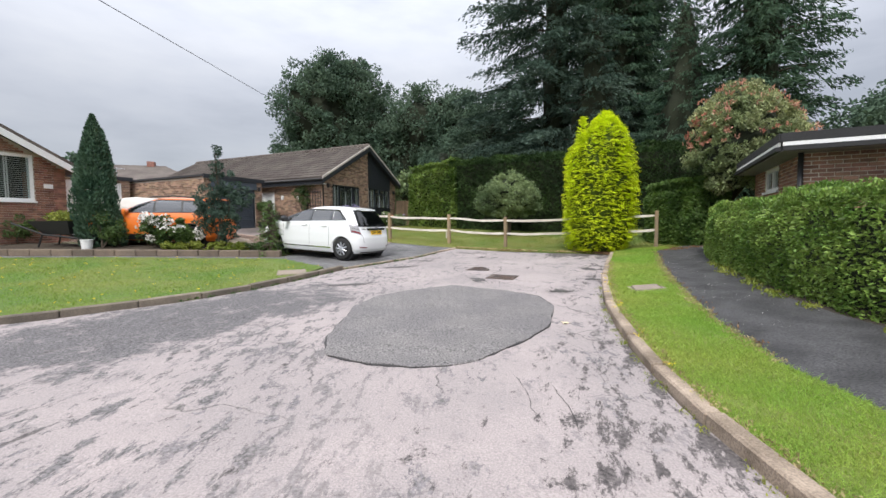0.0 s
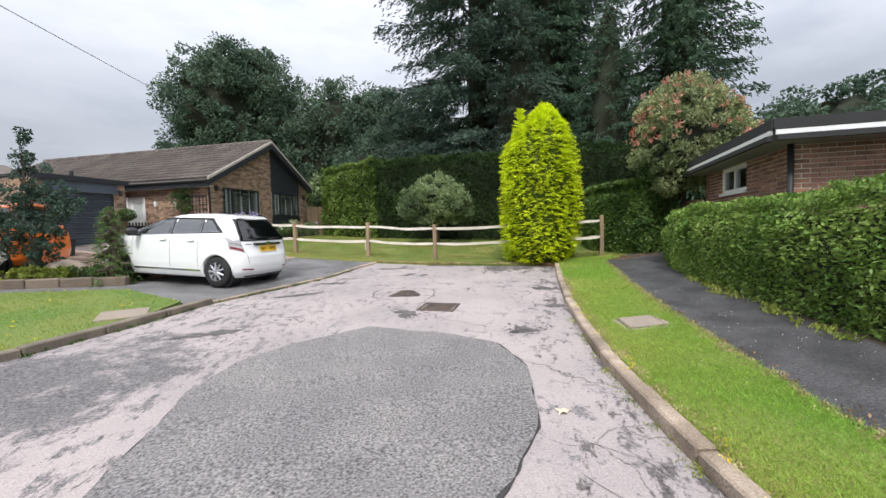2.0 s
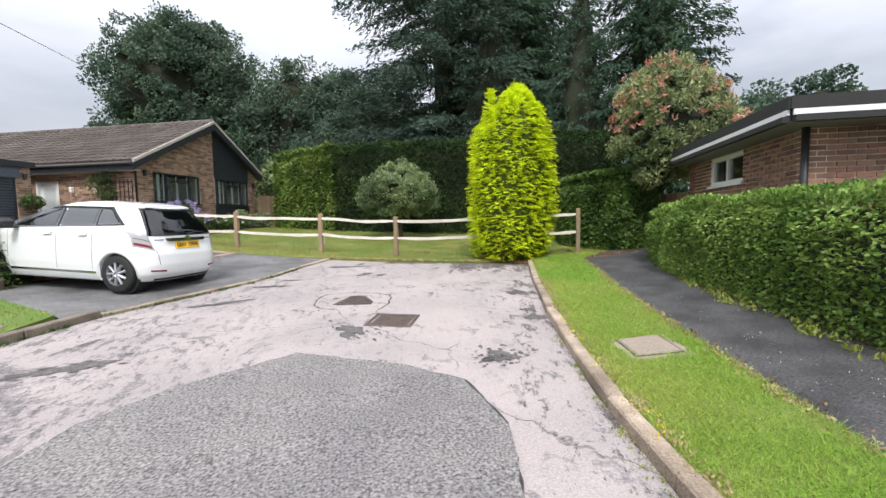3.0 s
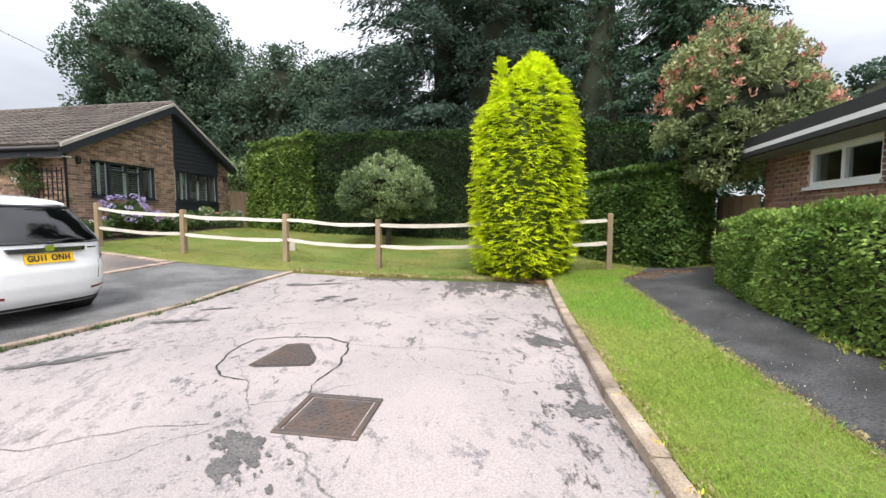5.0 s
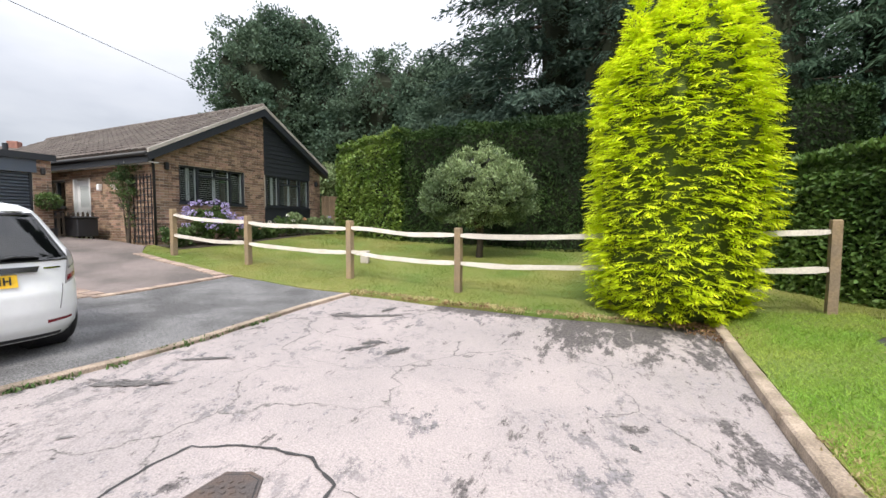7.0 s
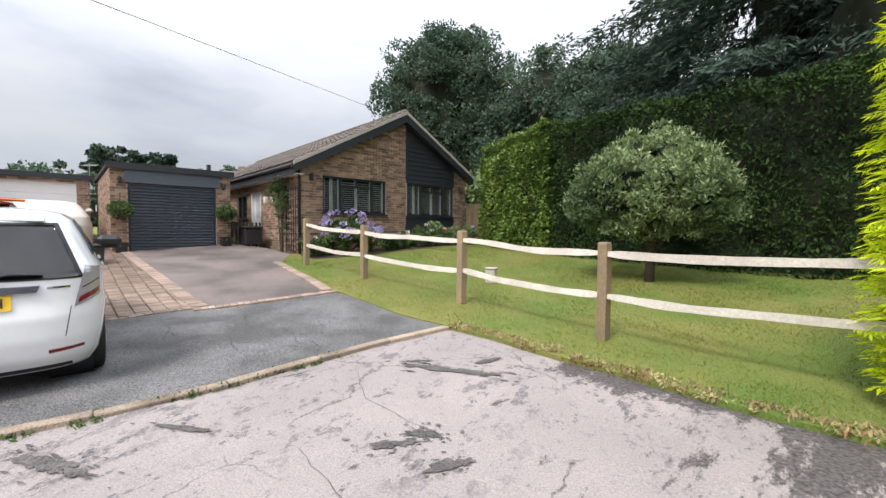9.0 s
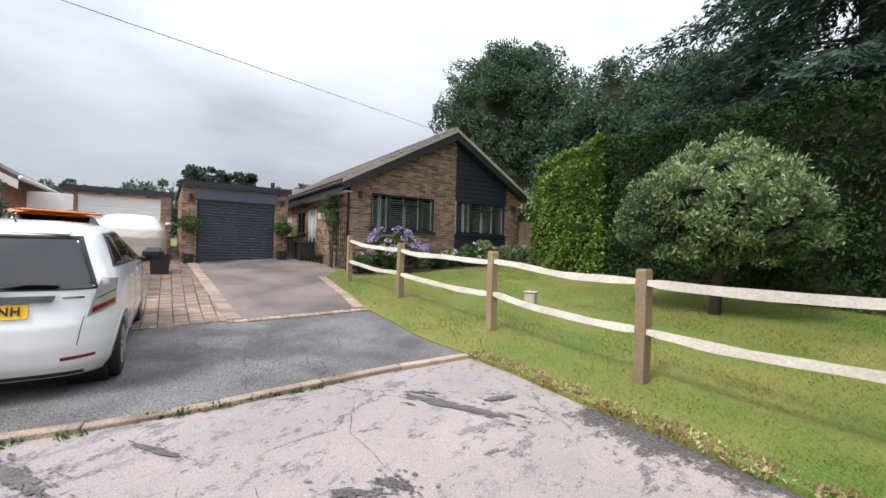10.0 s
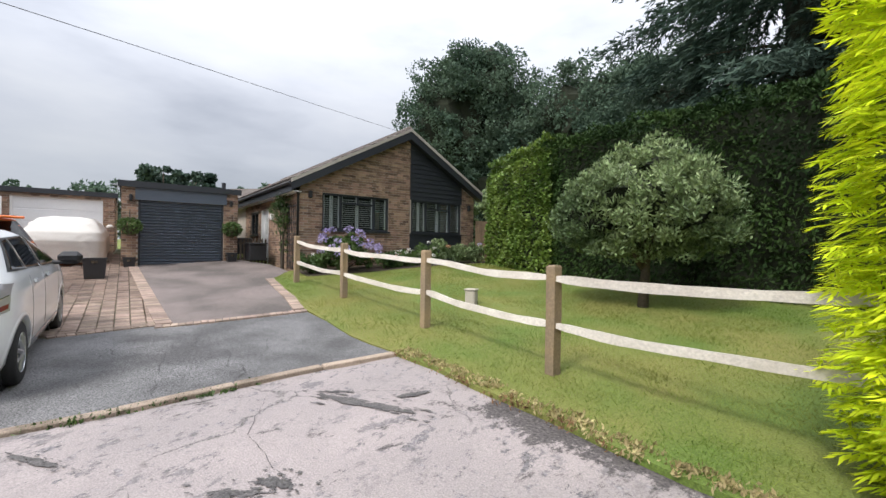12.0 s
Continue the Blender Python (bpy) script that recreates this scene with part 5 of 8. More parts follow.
for i, (a, b) in enumerate(zip(POSTS, POSTS[1:])):
    for da in (0.14, 0.62):
        pts, k = [], 14
        for j in range(k + 1):
            f = j / k
            pts.append(Vector((a[0] + (b[0] - a[0]) * f, a[1] + (b[1] - a[1]) * f, a[2] - da + (b[2] - a[2]) * f - 0.035 * math.sin(math.pi * f) + 0.03 * noise.noise((i * 3 + f * 2.5, da * 9, 2)))))
        s = Shape()
        d = (pts[-1] - pts[0]).normalized()
        side = Vector((-d.y, d.x, 0)).normalized()
        vs = []
        for j, p in enumerate(pts):
            f = j / k
            h = (0.040 + 0.012 * noise.noise((f * 6, i, da * 5))) * (0.55 if j in (0, k) else 1)
            wd = 0.035 + 0.01 * noise.noise((f * 7, i + 4, da * 5))
            vs += [p + side * wd + Vector((0, 0, -h * 0.6)), p + side * wd * 0.7 + Vector((0, 0, h * 0.8)), p - side * wd * 0.8 + Vector((0, 0, h)), p - side * wd + Vector((0, 0, -h))]
        s.add(vs, [(j * 4 + q, j * 4 + (q + 1) % 4, j * 4 + 4 + (q + 1) % 4, j * 4 + 4 + q) for j in range(k) for q in range(4)] + [(3, 2, 1, 0), (k * 4, k * 4 + 1, k * 4 + 2, k * 4 + 3)])
        part("rail", s.data(), CLEFT, FENCE)


# ---- hedges, shrubs and trees ----
CLIP_LEAF = foliage("clipped_conifer_leaf", (0.062, 0.120, 0.027), (0.135, 0.225, 0.050), 0.35, 0.55, 0.2, 1.0)
hedge("conifer_hedge", [(0.45, 22.75), (3.2, 21.4), (6.8, 19.7), (11.5, 17.6), (12.6, 19.8), (7.6, 22.0), (1.2, 25.0)], 4.85, 74000, 0.135, HEDGE_DARK, "tall clipped dark green conifer hedge", 0.24, 0.3, aspect=0.34, face=0.5)
hedge("laurel_hedge", [(-2.0, 24.6), (-0.4, 23.1), (0.6, 22.5), (1.4, 24.2), (-1.0, 26.2)], [4.7, 4.78, 4.8, 4.7, 4.6], 26000, 0.12, LAUREL_LEAF, "glossy mid-green laurel hedge", 0.2, 0.3, top_round=0.7)
hedge("privet_hedge", [(4.32, 0.5), (5.6, 0.5), (5.8, 4.2), (6.3, 6.5), (6.7, 7.7), (8.05, 10.5), (7.75, 11.45), (7.2, 11.25), (6.5, 10.2), (5.85, 8.9), (5.15, 6.9), (4.63, 5.4), (4.45, 4.6), (4.37, 3.4)],
      [1.81, 1.81, 1.81, 1.81, 1.79, 1.68, 1.62, 1.62, 1.72, 1.78, 1.80, 1.80, 1.80, 1.80], 96000, 0.056, HEDGE_NEAR, "clipped leafy green hedge beside the footpath", 0.13, 0.22, top_round=0.35)
hedge("clipped_hedge", [(7.5, 15.2), (7.7, 13.3), (7.85, 12.75), (8.75, 12.75), (9.6, 14.2), (10.5, 16.5), (8.0, 16.5)], 2.75, 40000, 0.105, CLIP_LEAF, "dark clipped conifer hedge at the path's end", 0.09, 0.3, aspect=0.5, top_round=0.5)


def golden_conifer(x, y, height):
    """A columnar golden conifer: flat drooping sprays in ragged tiers over a solid core painted as inner shade, with
    two leaders.
    """
    z = ground_z(x, y)
    t = base("golden_conifer", Matrix.Translation((x, y, z)), "bright golden-yellow conifer with feathery sprays", "conifer")
    trunk(t, [(0, 0, -0.1), (0, 0, height * 0.5), (0.05, 0, height * 0.88)], [0.12, 0.08, 0.02])
    prof = lambda h: np.interp(h, [0, 0.03, 0.12, 0.37, 0.58, 0.74, 0.84, 0.91, 0.96, 1.0], [0.74, 0.92, 1.10, 1.17, 1.11, 0.96, 0.72, 0.47, 0.28, 0.05])
    k = 7800
    h = RNG.uniform(0, 1, k)
    h = h[RNG.uniform(0, 1, k) < 0.3 + 0.7 * prof(h) / 1.17]
    a = RNG.uniform(0, 2 * np.pi, len(h))
    r = prof(h) * (1 + 0.05 * np.sin(3 * a + 6 * h) + 0.05 * np.sin(7 * a + 17 * h)) * RNG.uniform(0.80, 1.06, len(h))
    cx, cy, cz = r * np.cos(a) + 0.20 * np.clip((h - 0.72) / 0.14, 0, 1), r * np.sin(a), 0.05 + h * height
    k2 = 150
    h2, a2 = RNG.uniform(0, 1, k2), RNG.uniform(0, 2 * np.pi, k2)
    r2 = 0.27 * (1 - h2) ** 0.7 + 0.01
    cx, cy, cz = np.concatenate([cx, -0.60 + r2 * np.cos(a2)]), np.concatenate([cy, -0.1 + r2 * np.sin(a2)]), np.concatenate([cz, height * (0.72 + 0.25 * h2)])
    a, top = np.concatenate([a, a2]), np.concatenate([h, 0.75 + 0.25 * h2])
    n = len(a)
    aa = a + RNG.normal(0, 0.7, n)
    lift = RNG.uniform(-0.05, 0.4, n) + 1.1 * np.clip((top - 0.8) / 0.2, 0, 1)
    out = np.column_stack([np.cos(aa), np.sin(aa), lift])
    out /= np.linalg.norm(out, axis=1, keepdims=True)
    side = np.cross(out, np.array([0, 0, 1.0])) + RNG.normal(0, 0.22, out.shape)
    side -= out * (side * out).sum(1, keepdims=True)
    side /= np.linalg.norm(side, axis=1, keepdims=True)
    up = np.cross(side, out)
    size = RNG.uniform(0.11, 0.22, n)[:, None]
    tip = np.column_stack([cx, cy, cz])
    i = np.arange(n)[:, None] * 4
    clouds = []
    for q in range(7):
        at = q / 6
        for sg in ((-1, 1) if q < 6 else (0,)):
            b = tip + out * size * (at - 0.85) - up * size * 0.30 * at * at
            ln = size * (0.16 + 0.40 * math.sin(math.pi * (0.18 + 0.62 * at))) if sg else size * 0.28
            d = out * (0.75 if sg else 1.0) + side * sg * 0.62 - up * (0.55 * at + 0.08) + RNG.normal(0, 0.14, out.shape)
            d = d * ln
            w = np.cross(d, up)
            w = w / (np.linalg.norm(w, axis=1, keepdims=True) + 1e-9) * size * 0.058
            v = np.stack([b, b + d * 0.38 + w, b + d, b + d * 0.38 - w], 1).reshape(-1, 3)
            clouds.append((v, np.concatenate([i + np.array([[0, 1, 2]]), i + np.array([[0, 2, 3]])], 0)))
    cloud_part("foliage", clouds, GOLD, t)
    # solid shell under the sprays, there to read as shade in the gaps
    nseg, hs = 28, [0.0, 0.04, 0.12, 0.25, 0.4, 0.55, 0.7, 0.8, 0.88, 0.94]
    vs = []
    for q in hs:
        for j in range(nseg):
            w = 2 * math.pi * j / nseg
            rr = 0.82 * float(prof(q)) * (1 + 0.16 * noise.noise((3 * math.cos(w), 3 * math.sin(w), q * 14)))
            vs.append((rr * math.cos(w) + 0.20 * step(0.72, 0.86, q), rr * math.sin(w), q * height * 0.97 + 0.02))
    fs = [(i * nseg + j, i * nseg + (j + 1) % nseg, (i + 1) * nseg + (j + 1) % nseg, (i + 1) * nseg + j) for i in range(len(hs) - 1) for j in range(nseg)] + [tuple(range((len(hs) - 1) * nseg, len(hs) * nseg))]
    part("inner_foliage", (vs, fs), INNER_GOLD, t, "solid core painted as dim yellow-green inner shade", True)
    return t


# dim yellow-green that puts shade into the gaps between sprays
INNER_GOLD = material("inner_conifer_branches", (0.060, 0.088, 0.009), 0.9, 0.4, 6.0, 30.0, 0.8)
golden_conifer(5.36, 14.35, 4.75)


def spruce(name, x, y, height, radius, n_branch, step_len, leaf, material, label, start=0.08, irregular=0.35, droop=0.24, hang=0.25, power=0.62, core=0.0):
    """A big conifer: limbs in whorls, each with rows of side twigs that carry hanging needles, uneven in length."""
    z = ground_z(x, y)
    t = base(name, Matrix.Translation((x, y, z)), label, "conifer")
    trunk(t, [(0, 0, -0.2), (0.1, 0, height * 0.5), (0, 0.1, height)], [radius * 0.09 + 0.12, radius * 0.06 + 0.05, 0.03])
    pos, nor = [], []
    for i in range(n_branch):
        f = start + (1 - start) * (i + RNG.uniform()) / n_branch
        ln = radius * (1 - f) ** power * RNG.uniform(1 - irregular, 1 + irregular * 0.6) + 0.05 * radius
        a = i * 2.399 + RNG.uniform(-0.3, 0.3)
        d, sd = np.array([math.cos(a), math.sin(a), 0.0]), np.array([-math.sin(a), math.cos(a), 0.0])
        b = np.array([0, 0, f * height])
        lift = 0.30 * f - 0.02
        fall = droop * RNG.uniform(0.6, 1.3)
        spine = lambda u: b[None] + d[None] * (u * ln)[:, None] + np.column_stack([u * 0, u * 0, ln * (lift * u - fall * u ** 2 + 0.55 * fall * np.clip(u - 0.7, 0, 1))])
        if i % 3 == 0:
            q = spine(np.array([0.0, 0.4, 0.85]))
            part("limb", Shape().tube([q[0], q[1], q[2]], [0.08, 0.05, 0.015], 5).data(), BARK, t)
        twigs = max(8, int(ln * 10))
        u = np.sort(RNG.uniform(0.16, 1.0, twigs))
        sg = np.where(np.arange(twigs) % 2 == 0, 1.0, -1.0)
        tl = ln * 0.40 * (1.12 - u) ** 0.7 * RNG.uniform(0.55, 1.25, twigs) + min(0.18, 0.06 * radius)
        root = spine(u)
        tw = d[None] * RNG.uniform(0.5, 1.0, twigs)[:, None] + sd[None] * (sg * RNG.uniform(0.35, 0.95, twigs))[:, None]
        tw[:, 2] += RNG.normal(-0.12, 0.12, twigs)
        k = np.maximum(4, (tl / step_len)).astype(int)
        own = np.repeat(np.arange(twigs), k)
        v = RNG.uniform(0, 1, len(own))
        p = root[own] + tw[own] * (v * tl[own])[:, None] + RNG.normal(0, min(0.035, 0.02 * radius), (len(own), 3))
        p[:, 2] -= 0.30 * tl[own] * v ** 2 + RNG.exponential(min(0.05, 0.02 * radius) + 0.012 * ln, len(own))
        pos.append(p)
        m = tw[own] + RNG.normal(0, 0.35, (len(own), 3))
        m[:, 2] -= hang
        nor.append(m)
    p, d = np.concatenate(pos), np.concatenate(nor)
    cloud_part("needles", [leaf_cloud(p, d, leaf, leaf * 0.24, 0.1, 0.15, 0.15)], material, t)
    # lumpy cone in the shade colour, closes see-through gaps near the trunk
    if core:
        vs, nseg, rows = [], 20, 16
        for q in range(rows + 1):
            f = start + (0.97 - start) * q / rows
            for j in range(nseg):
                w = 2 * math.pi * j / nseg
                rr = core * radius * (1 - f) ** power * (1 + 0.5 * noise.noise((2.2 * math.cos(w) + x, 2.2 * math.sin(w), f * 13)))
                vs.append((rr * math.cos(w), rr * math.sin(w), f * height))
        part("inner_foliage", (vs, [(i * nseg + j, i * nseg + (j + 1) % nseg, (i + 1) * nseg + (j + 1) % nseg, (i + 1) * nseg + j) for i in range(rows) for j in range(nseg)]), DARK_CORE, t, "dark lumpy core painted as the tree's inner shade", True)
    return t


spruce("spruce", 7.4, 27.5, 28, 6.2, 180, 0.072, 0.29, SPRUCE_LEAF, "tall dark green spruce with drooping limbs", 0.06, 0.4, 0.24, 0.25, 0.42, 0.14)
spruce("spruce", 13.2, 29.0, 27, 5.8, 160, 0.125, 0.38, SPRUCE_LEAF, "tall dark green spruce with drooping limbs", 0.06, 0.35, 0.24, 0.25, 0.42, 0.20)
spruce("cypress_tree", 10.8, 26.0, 26, 3.4, 220, 0.075, 0.28, CYPRESS_LEAF, "tall dark conifer with hanging sprays", 0.03, 0.25, 0.35, 0.7, 0.40, 0.26)
spruce("cypress_tree", 12.4, 21.8, 11.0, 2.8, 150, 0.055, 0.19, CYPRESS_LEAF, "broad dark conifer behind the hedge", 0.02, 0.2, 0.3, 0.6, 0.6, 0.5)
spruce("cypress_tree", 15.4, 20.6, 19.0, 3.4, 230, 0.074, 0.26, CYPRESS_LEAF, "tall broad dark conifer behind the hedge", 0.03, 0.25, 0.25, 0.5, 0.40, 0.28)
spruce("cypress_tree", 8.8, 24.4, 12.0, 3.0, 130, 0.065, 0.20, SPRUCE_LEAF, "dark conifer behind the hedge", 0.02, 0.2, 0.3, 0.5, 0.6, 0.5)
broad_tree("oak_tree", -9.8, 43.0, [(-11.6, 42, 11.5, 5.3, 4.6, 6.6), (-7.0, 43.5, 10.2, 4.6, 4.2, 5.4), (-12.2, 43, 7.6, 4.6, 4.2, 4.6), (-4.8, 44, 8.0, 4.2, 4, 4.6), (-8.8, 42, 5, 6.5, 4, 4), (-9.6, 42, 14.7, 4.0, 3.6, 3.4)], 92000, 0.23, 0.85, OAK_LEAF, "large rounded dark green oak tree", 0.45, 900, core=0.62)
broad_tree("broadleaf_tree", -1.5, 41.0, [(-1.5, 40.5, 10.2, 4.2, 3.6, 4.9), (2.2, 40, 9.0, 4.0, 3.4, 4.8), (-4.6, 41, 7.6, 3.6, 3.4, 4.4), (0, 40, 5, 6.5, 3.4, 4.2)], 52000, 0.24, 0.8, OAK_LEAF, "dark green broadleaf tree behind the hedge", 0.35, 560, core=0.62)
broad_tree("broadleaf_tree", 3.6, 33.0, [(3.8, 33, 6.8, 3.2, 3.0, 4.4), (1.2, 33, 5.2, 3.0, 2.6, 3.4), (5.6, 32, 5.0, 2.8, 2.6, 3.4)], 48000, 0.18, 0.65, OAK_LEAF, "dark green broadleaf tree behind the hedge", 0.25, 300, core=0.6)
broad_tree("shrub", -2.2, 30.0, [(-2.4, 30, 3.6, 1.7, 1.6, 1.9), (-0.8, 29.8, 3.4, 1.5, 1.4, 1.8), (-4.0, 30.5, 3.2, 1.4, 1.4, 1.6)], 9000, 0.22, 0.5, APPLE_LEAF, "olive green shrub behind the laurel", 0.1, 70, "shrub")
broad_tree("broadleaf_tree", 21.0, 17.5, [(21, 17.5, 5.0, 3.2, 2.6, 2.6), (24.5, 17.5, 4.6, 3.0, 2.6, 2.2), (18.2, 17.5, 4.2, 2.2, 2.2, 2.2)], 30000, 0.19, 0.7, OAK_LEAF, "mid-green tree beyond the low roof", 0.25, 150, core=0.6)
broad_tree("broadleaf_tree", 29.0, 20.5, [(29, 20.5, 5.4, 3.6, 2.8, 2.8), (33, 20, 5.0, 3.4, 2.8, 2.6)], 11000, 0.4, 0.9, OAK_LEAF, "mid-green tree beyond the low roof", 0.25, 80)
broad_tree("apple_tree", 3.05, 19.3, [(3.05, 19.3, 2.66, 1.2, 1.15, 1.0), (2.45, 19.3, 2.5, 0.9, 0.95, 0.8), (3.62, 19.2, 2.5, 0.9, 0.95, 0.8), (3.1, 19.5, 3.15, 0.8, 0.85, 0.65), (2.2, 19.3, 2.35, 0.7, 0.75, 0.55), (3.75, 19.2, 2.35, 0.7, 0.75, 0.55)], 30000, 0.095, 0.22, APPLE_LEAF, "rounded grey-green apple tree on the lawn", 0.075, 300, core=0.6, aspect=0.36, rise=0.75)


def photinia(x, y):
    blobs = [(8.95, 12.5, 3.85, 1.45, 1.35, 1.25), (8.45, 12.4, 3.4, 1.05, 1.0, 0.85), (9.75, 12.5, 3.5, 1.2, 1.1, 1.1), (8.75, 12.6, 4.6, 1.05, 1.0, 0.85), (9.45, 12.6, 4.35, 1.0, 0.95, 0.85), (8.35, 12.3, 2.85, 0.65, 0.65, 0.6)]
    t = broad_tree("photinia_tree", x, y, blobs, 46000, 0.095, 0.24, PHOT_LEAF, "photinia tree with grey-green leaves and red shoots", 0.12, 330, core=0.66, aspect=0.42, rise=0.35)
    z = t.location.z
    c = crown_centres([(b[0] - x, b[1] - y, b[2] - z, b[3] * 1.06, b[4] * 1.06, b[5] * 1.08) for b in blobs], 260, 0.97)
    c = c[c[:, 2] + z > 3.6]
    p, d = clumps(c, np.full(len(c), 0.09), 9)
    tagged(cloud_part("red_growth", [leaf_cloud(p, d * 0.5 + np.array([0, 0, 0.9]), 0.115, 0.04)], PHOT_RED, t, "red young shoots"), "", "", "", "stuff")
    return t


photinia(9.3, 13.7)
# pines and a far tree line beyond the garages
for x, y, h, r in ((-37.6, 36.3, 8.0, 1.9), (-39.0, 34.0, 8.3, 2.0)):
    broad_tree("pine_tree", x, y, [(x, y, h, r * 1.2, r, 0.7), (x - 1.1, y, h - 0.9, r * 0.8, r, 0.5), (x + 1.0, y, h - 1.0, r * 0.8, r, 0.5)], 3500, 0.4, 0.5, SPRUCE_LEAF, "far dark pine with a flat top", 0.2, 40)
for i in range(16):
    x, y = -74 + i * 5.2, 58 + 9 * math.sin(i * 1.7) - i * 0.4
    h = 8.6 + 1.6 * math.sin(i * 2.3)
    broad_tree("far_tree", x, y, [(x, y, h * 0.62, 3.6, 3, h * 0.42), (x + 2.2, y, h * 0.5, 2.8, 2.6, h * 0.35)], 2400, 0.6, 0.9, OAK_LEAF, "far dark green tree on the skyline", 0.25, 34)
for i in range(7):
    x, y = -8 + i * 6.0, 50 + 4 * math.sin(i * 2.1)
    broad_tree("far_tree", x, y, [(x, y, 6.5, 4.2, 3, 5.2), (x + 2.5, y, 4.2, 3.6, 3, 3.6)], 6000, 0.55, 1.0, OAK_LEAF, "dark green tree deep in the woodland", 0.3, 60)
for i in range(7):
    x, y = -70 + i * 4.2, 29 + i * 2.6
    h = 9.0 + 0.9 * math.sin(i * 2.6)
    broad_tree("far_tree", x, y, [(x, y, h * 0.62, 3.2, 3, h * 0.40), (x + 2.0, y, h * 0.5, 2.8, 2.6, h * 0.36)], 2600, 0.5, 0.9, OAK_LEAF, "far dark green tree on the skyline", 0.25, 40)


# ---- cars ----
class CarBody:
    """A car's skin as rounded outlines stacked by height: rear, front and half-width against z."""

    def __init__(self, rear, front, half, n=5.0):
        self.r, self.f, self.h, self.n = zip(*rear), zip(*front), zip(*half), n
        self.r, self.f, self.h = [tuple(q) for q in self.r], [tuple(q) for q in self.f], [tuple(q) for q in self.h]

    def r_pairs(self):
        return list(zip(*self.r))

    def f_pairs(self):
        return list(zip(*self.f))

    def h_pairs(self):
        return list(zip(*self.h))

    def dims(self, z):
        r, f, h = (float(np.interp(z, q[0], q[1])) for q in (self.r, self.f, self.h))
        return (r + f) / 2, (f - r) / 2, h

    def power(self, z):
        """The squareness of the outline: rounder towards the roof."""
        return self.n * float(np.interp(z, [0.3, 0.95, 1.12, 1.4], [0.86, 0.88, 0.74, 0.60]))

    def side(self, x, z, sg, off=0.0):
        c, a, w = self.dims(z)
        t = min(0.999, abs((x - c) / a))
        return Vector((x, sg * (w * (1 - t ** (2.2 * self.power(z))) ** (1 / self.power(z)) + off), z))

    def end(self, y, z, sg, off=0.0):
        c, a, w = self.dims(z)
        t = min(0.999, abs(y / w))
        return Vector((c + sg * (a * (1 - t ** self.power(z)) ** (1 / (2.2 * self.power(z))) + off), y, z))

    def skin(self, levels, n, arches, arch_r):
        bm = bmesh.new()
        rings = []
        for z in levels:
            c, a, w = self.dims(z)
            ring = []
            for j in range(n):
                t = 2 * math.pi * j / n
                co, si = math.cos(t), math.sin(t)
                ring.append(bm.verts.new((c + a * math.copysign(abs(co) ** (2 / (2.2 * self.power(z))), co), w * math.copysign(abs(si) ** (2 / self.power(z)), si), z)))
            rings.append(ring)
        for p, q in zip(rings, rings[1:]):
            for j in range(n):
                bm.faces.new((p[j], p[(j + 1) % n], q[(j + 1) % n], q[j]))
        bm.faces.new(rings[-1])
        bm.faces.new(rings[0][::-1])
        gone = [f for f in bm.faces if len(f.verts) == 4 and any((f.calc_center_median().x - ax) ** 2 + (f.calc_center_median().z - az) ** 2 < arch_r ** 2 for ax, az in arches) and abs(f.calc_center_median().y) > 0.45]
        bmesh.ops.delete(bm, geom=gone, context="FACES")
        return bm

    def sheet(self, fn, corners, sg, off, nu=10, nv=6, thick=0.004):
        """A curved pane over four corners (u, z): lower start, lower end, upper end, upper start."""
        (a0, z0), (a1, z1), (a2, z2), (a3, z3) = corners
        vs, fs = [], []
        for layer in (off, off - thick):
            for i in range(nu + 1):
                for j in range(nv + 1):
                    u, v = i / nu, j / nv
                    uu = (a0 * (1 - u) + a1 * u) * (1 - v) + (a3 * (1 - u) + a2 * u) * v
                    zz = (z0 * (1 - u) + z1 * u) * (1 - v) + (z3 * (1 - u) + z2 * u) * v
                    vs.append(fn(uu, zz, sg, layer))
        k = (nu + 1) * (nv + 1)
        for i in range(nu):
            for j in range(nv):
                q = i * (nv + 1) + j
                fs.append((q, q + nv + 1, q + nv + 2, q + 1))
        rim = [i * (nv + 1) for i in range(nu + 1)] + [nu * (nv + 1) + j for j in range(1, nv + 1)] + [i * (nv + 1) + nv for i in range(nu - 1, -1, -1)] + list(range(nv - 1, 0, -1))
        fs += [(p, q, q + k, p + k) for p, q in zip(rim, rim[1:] + rim[:1])]
        return vs, fs


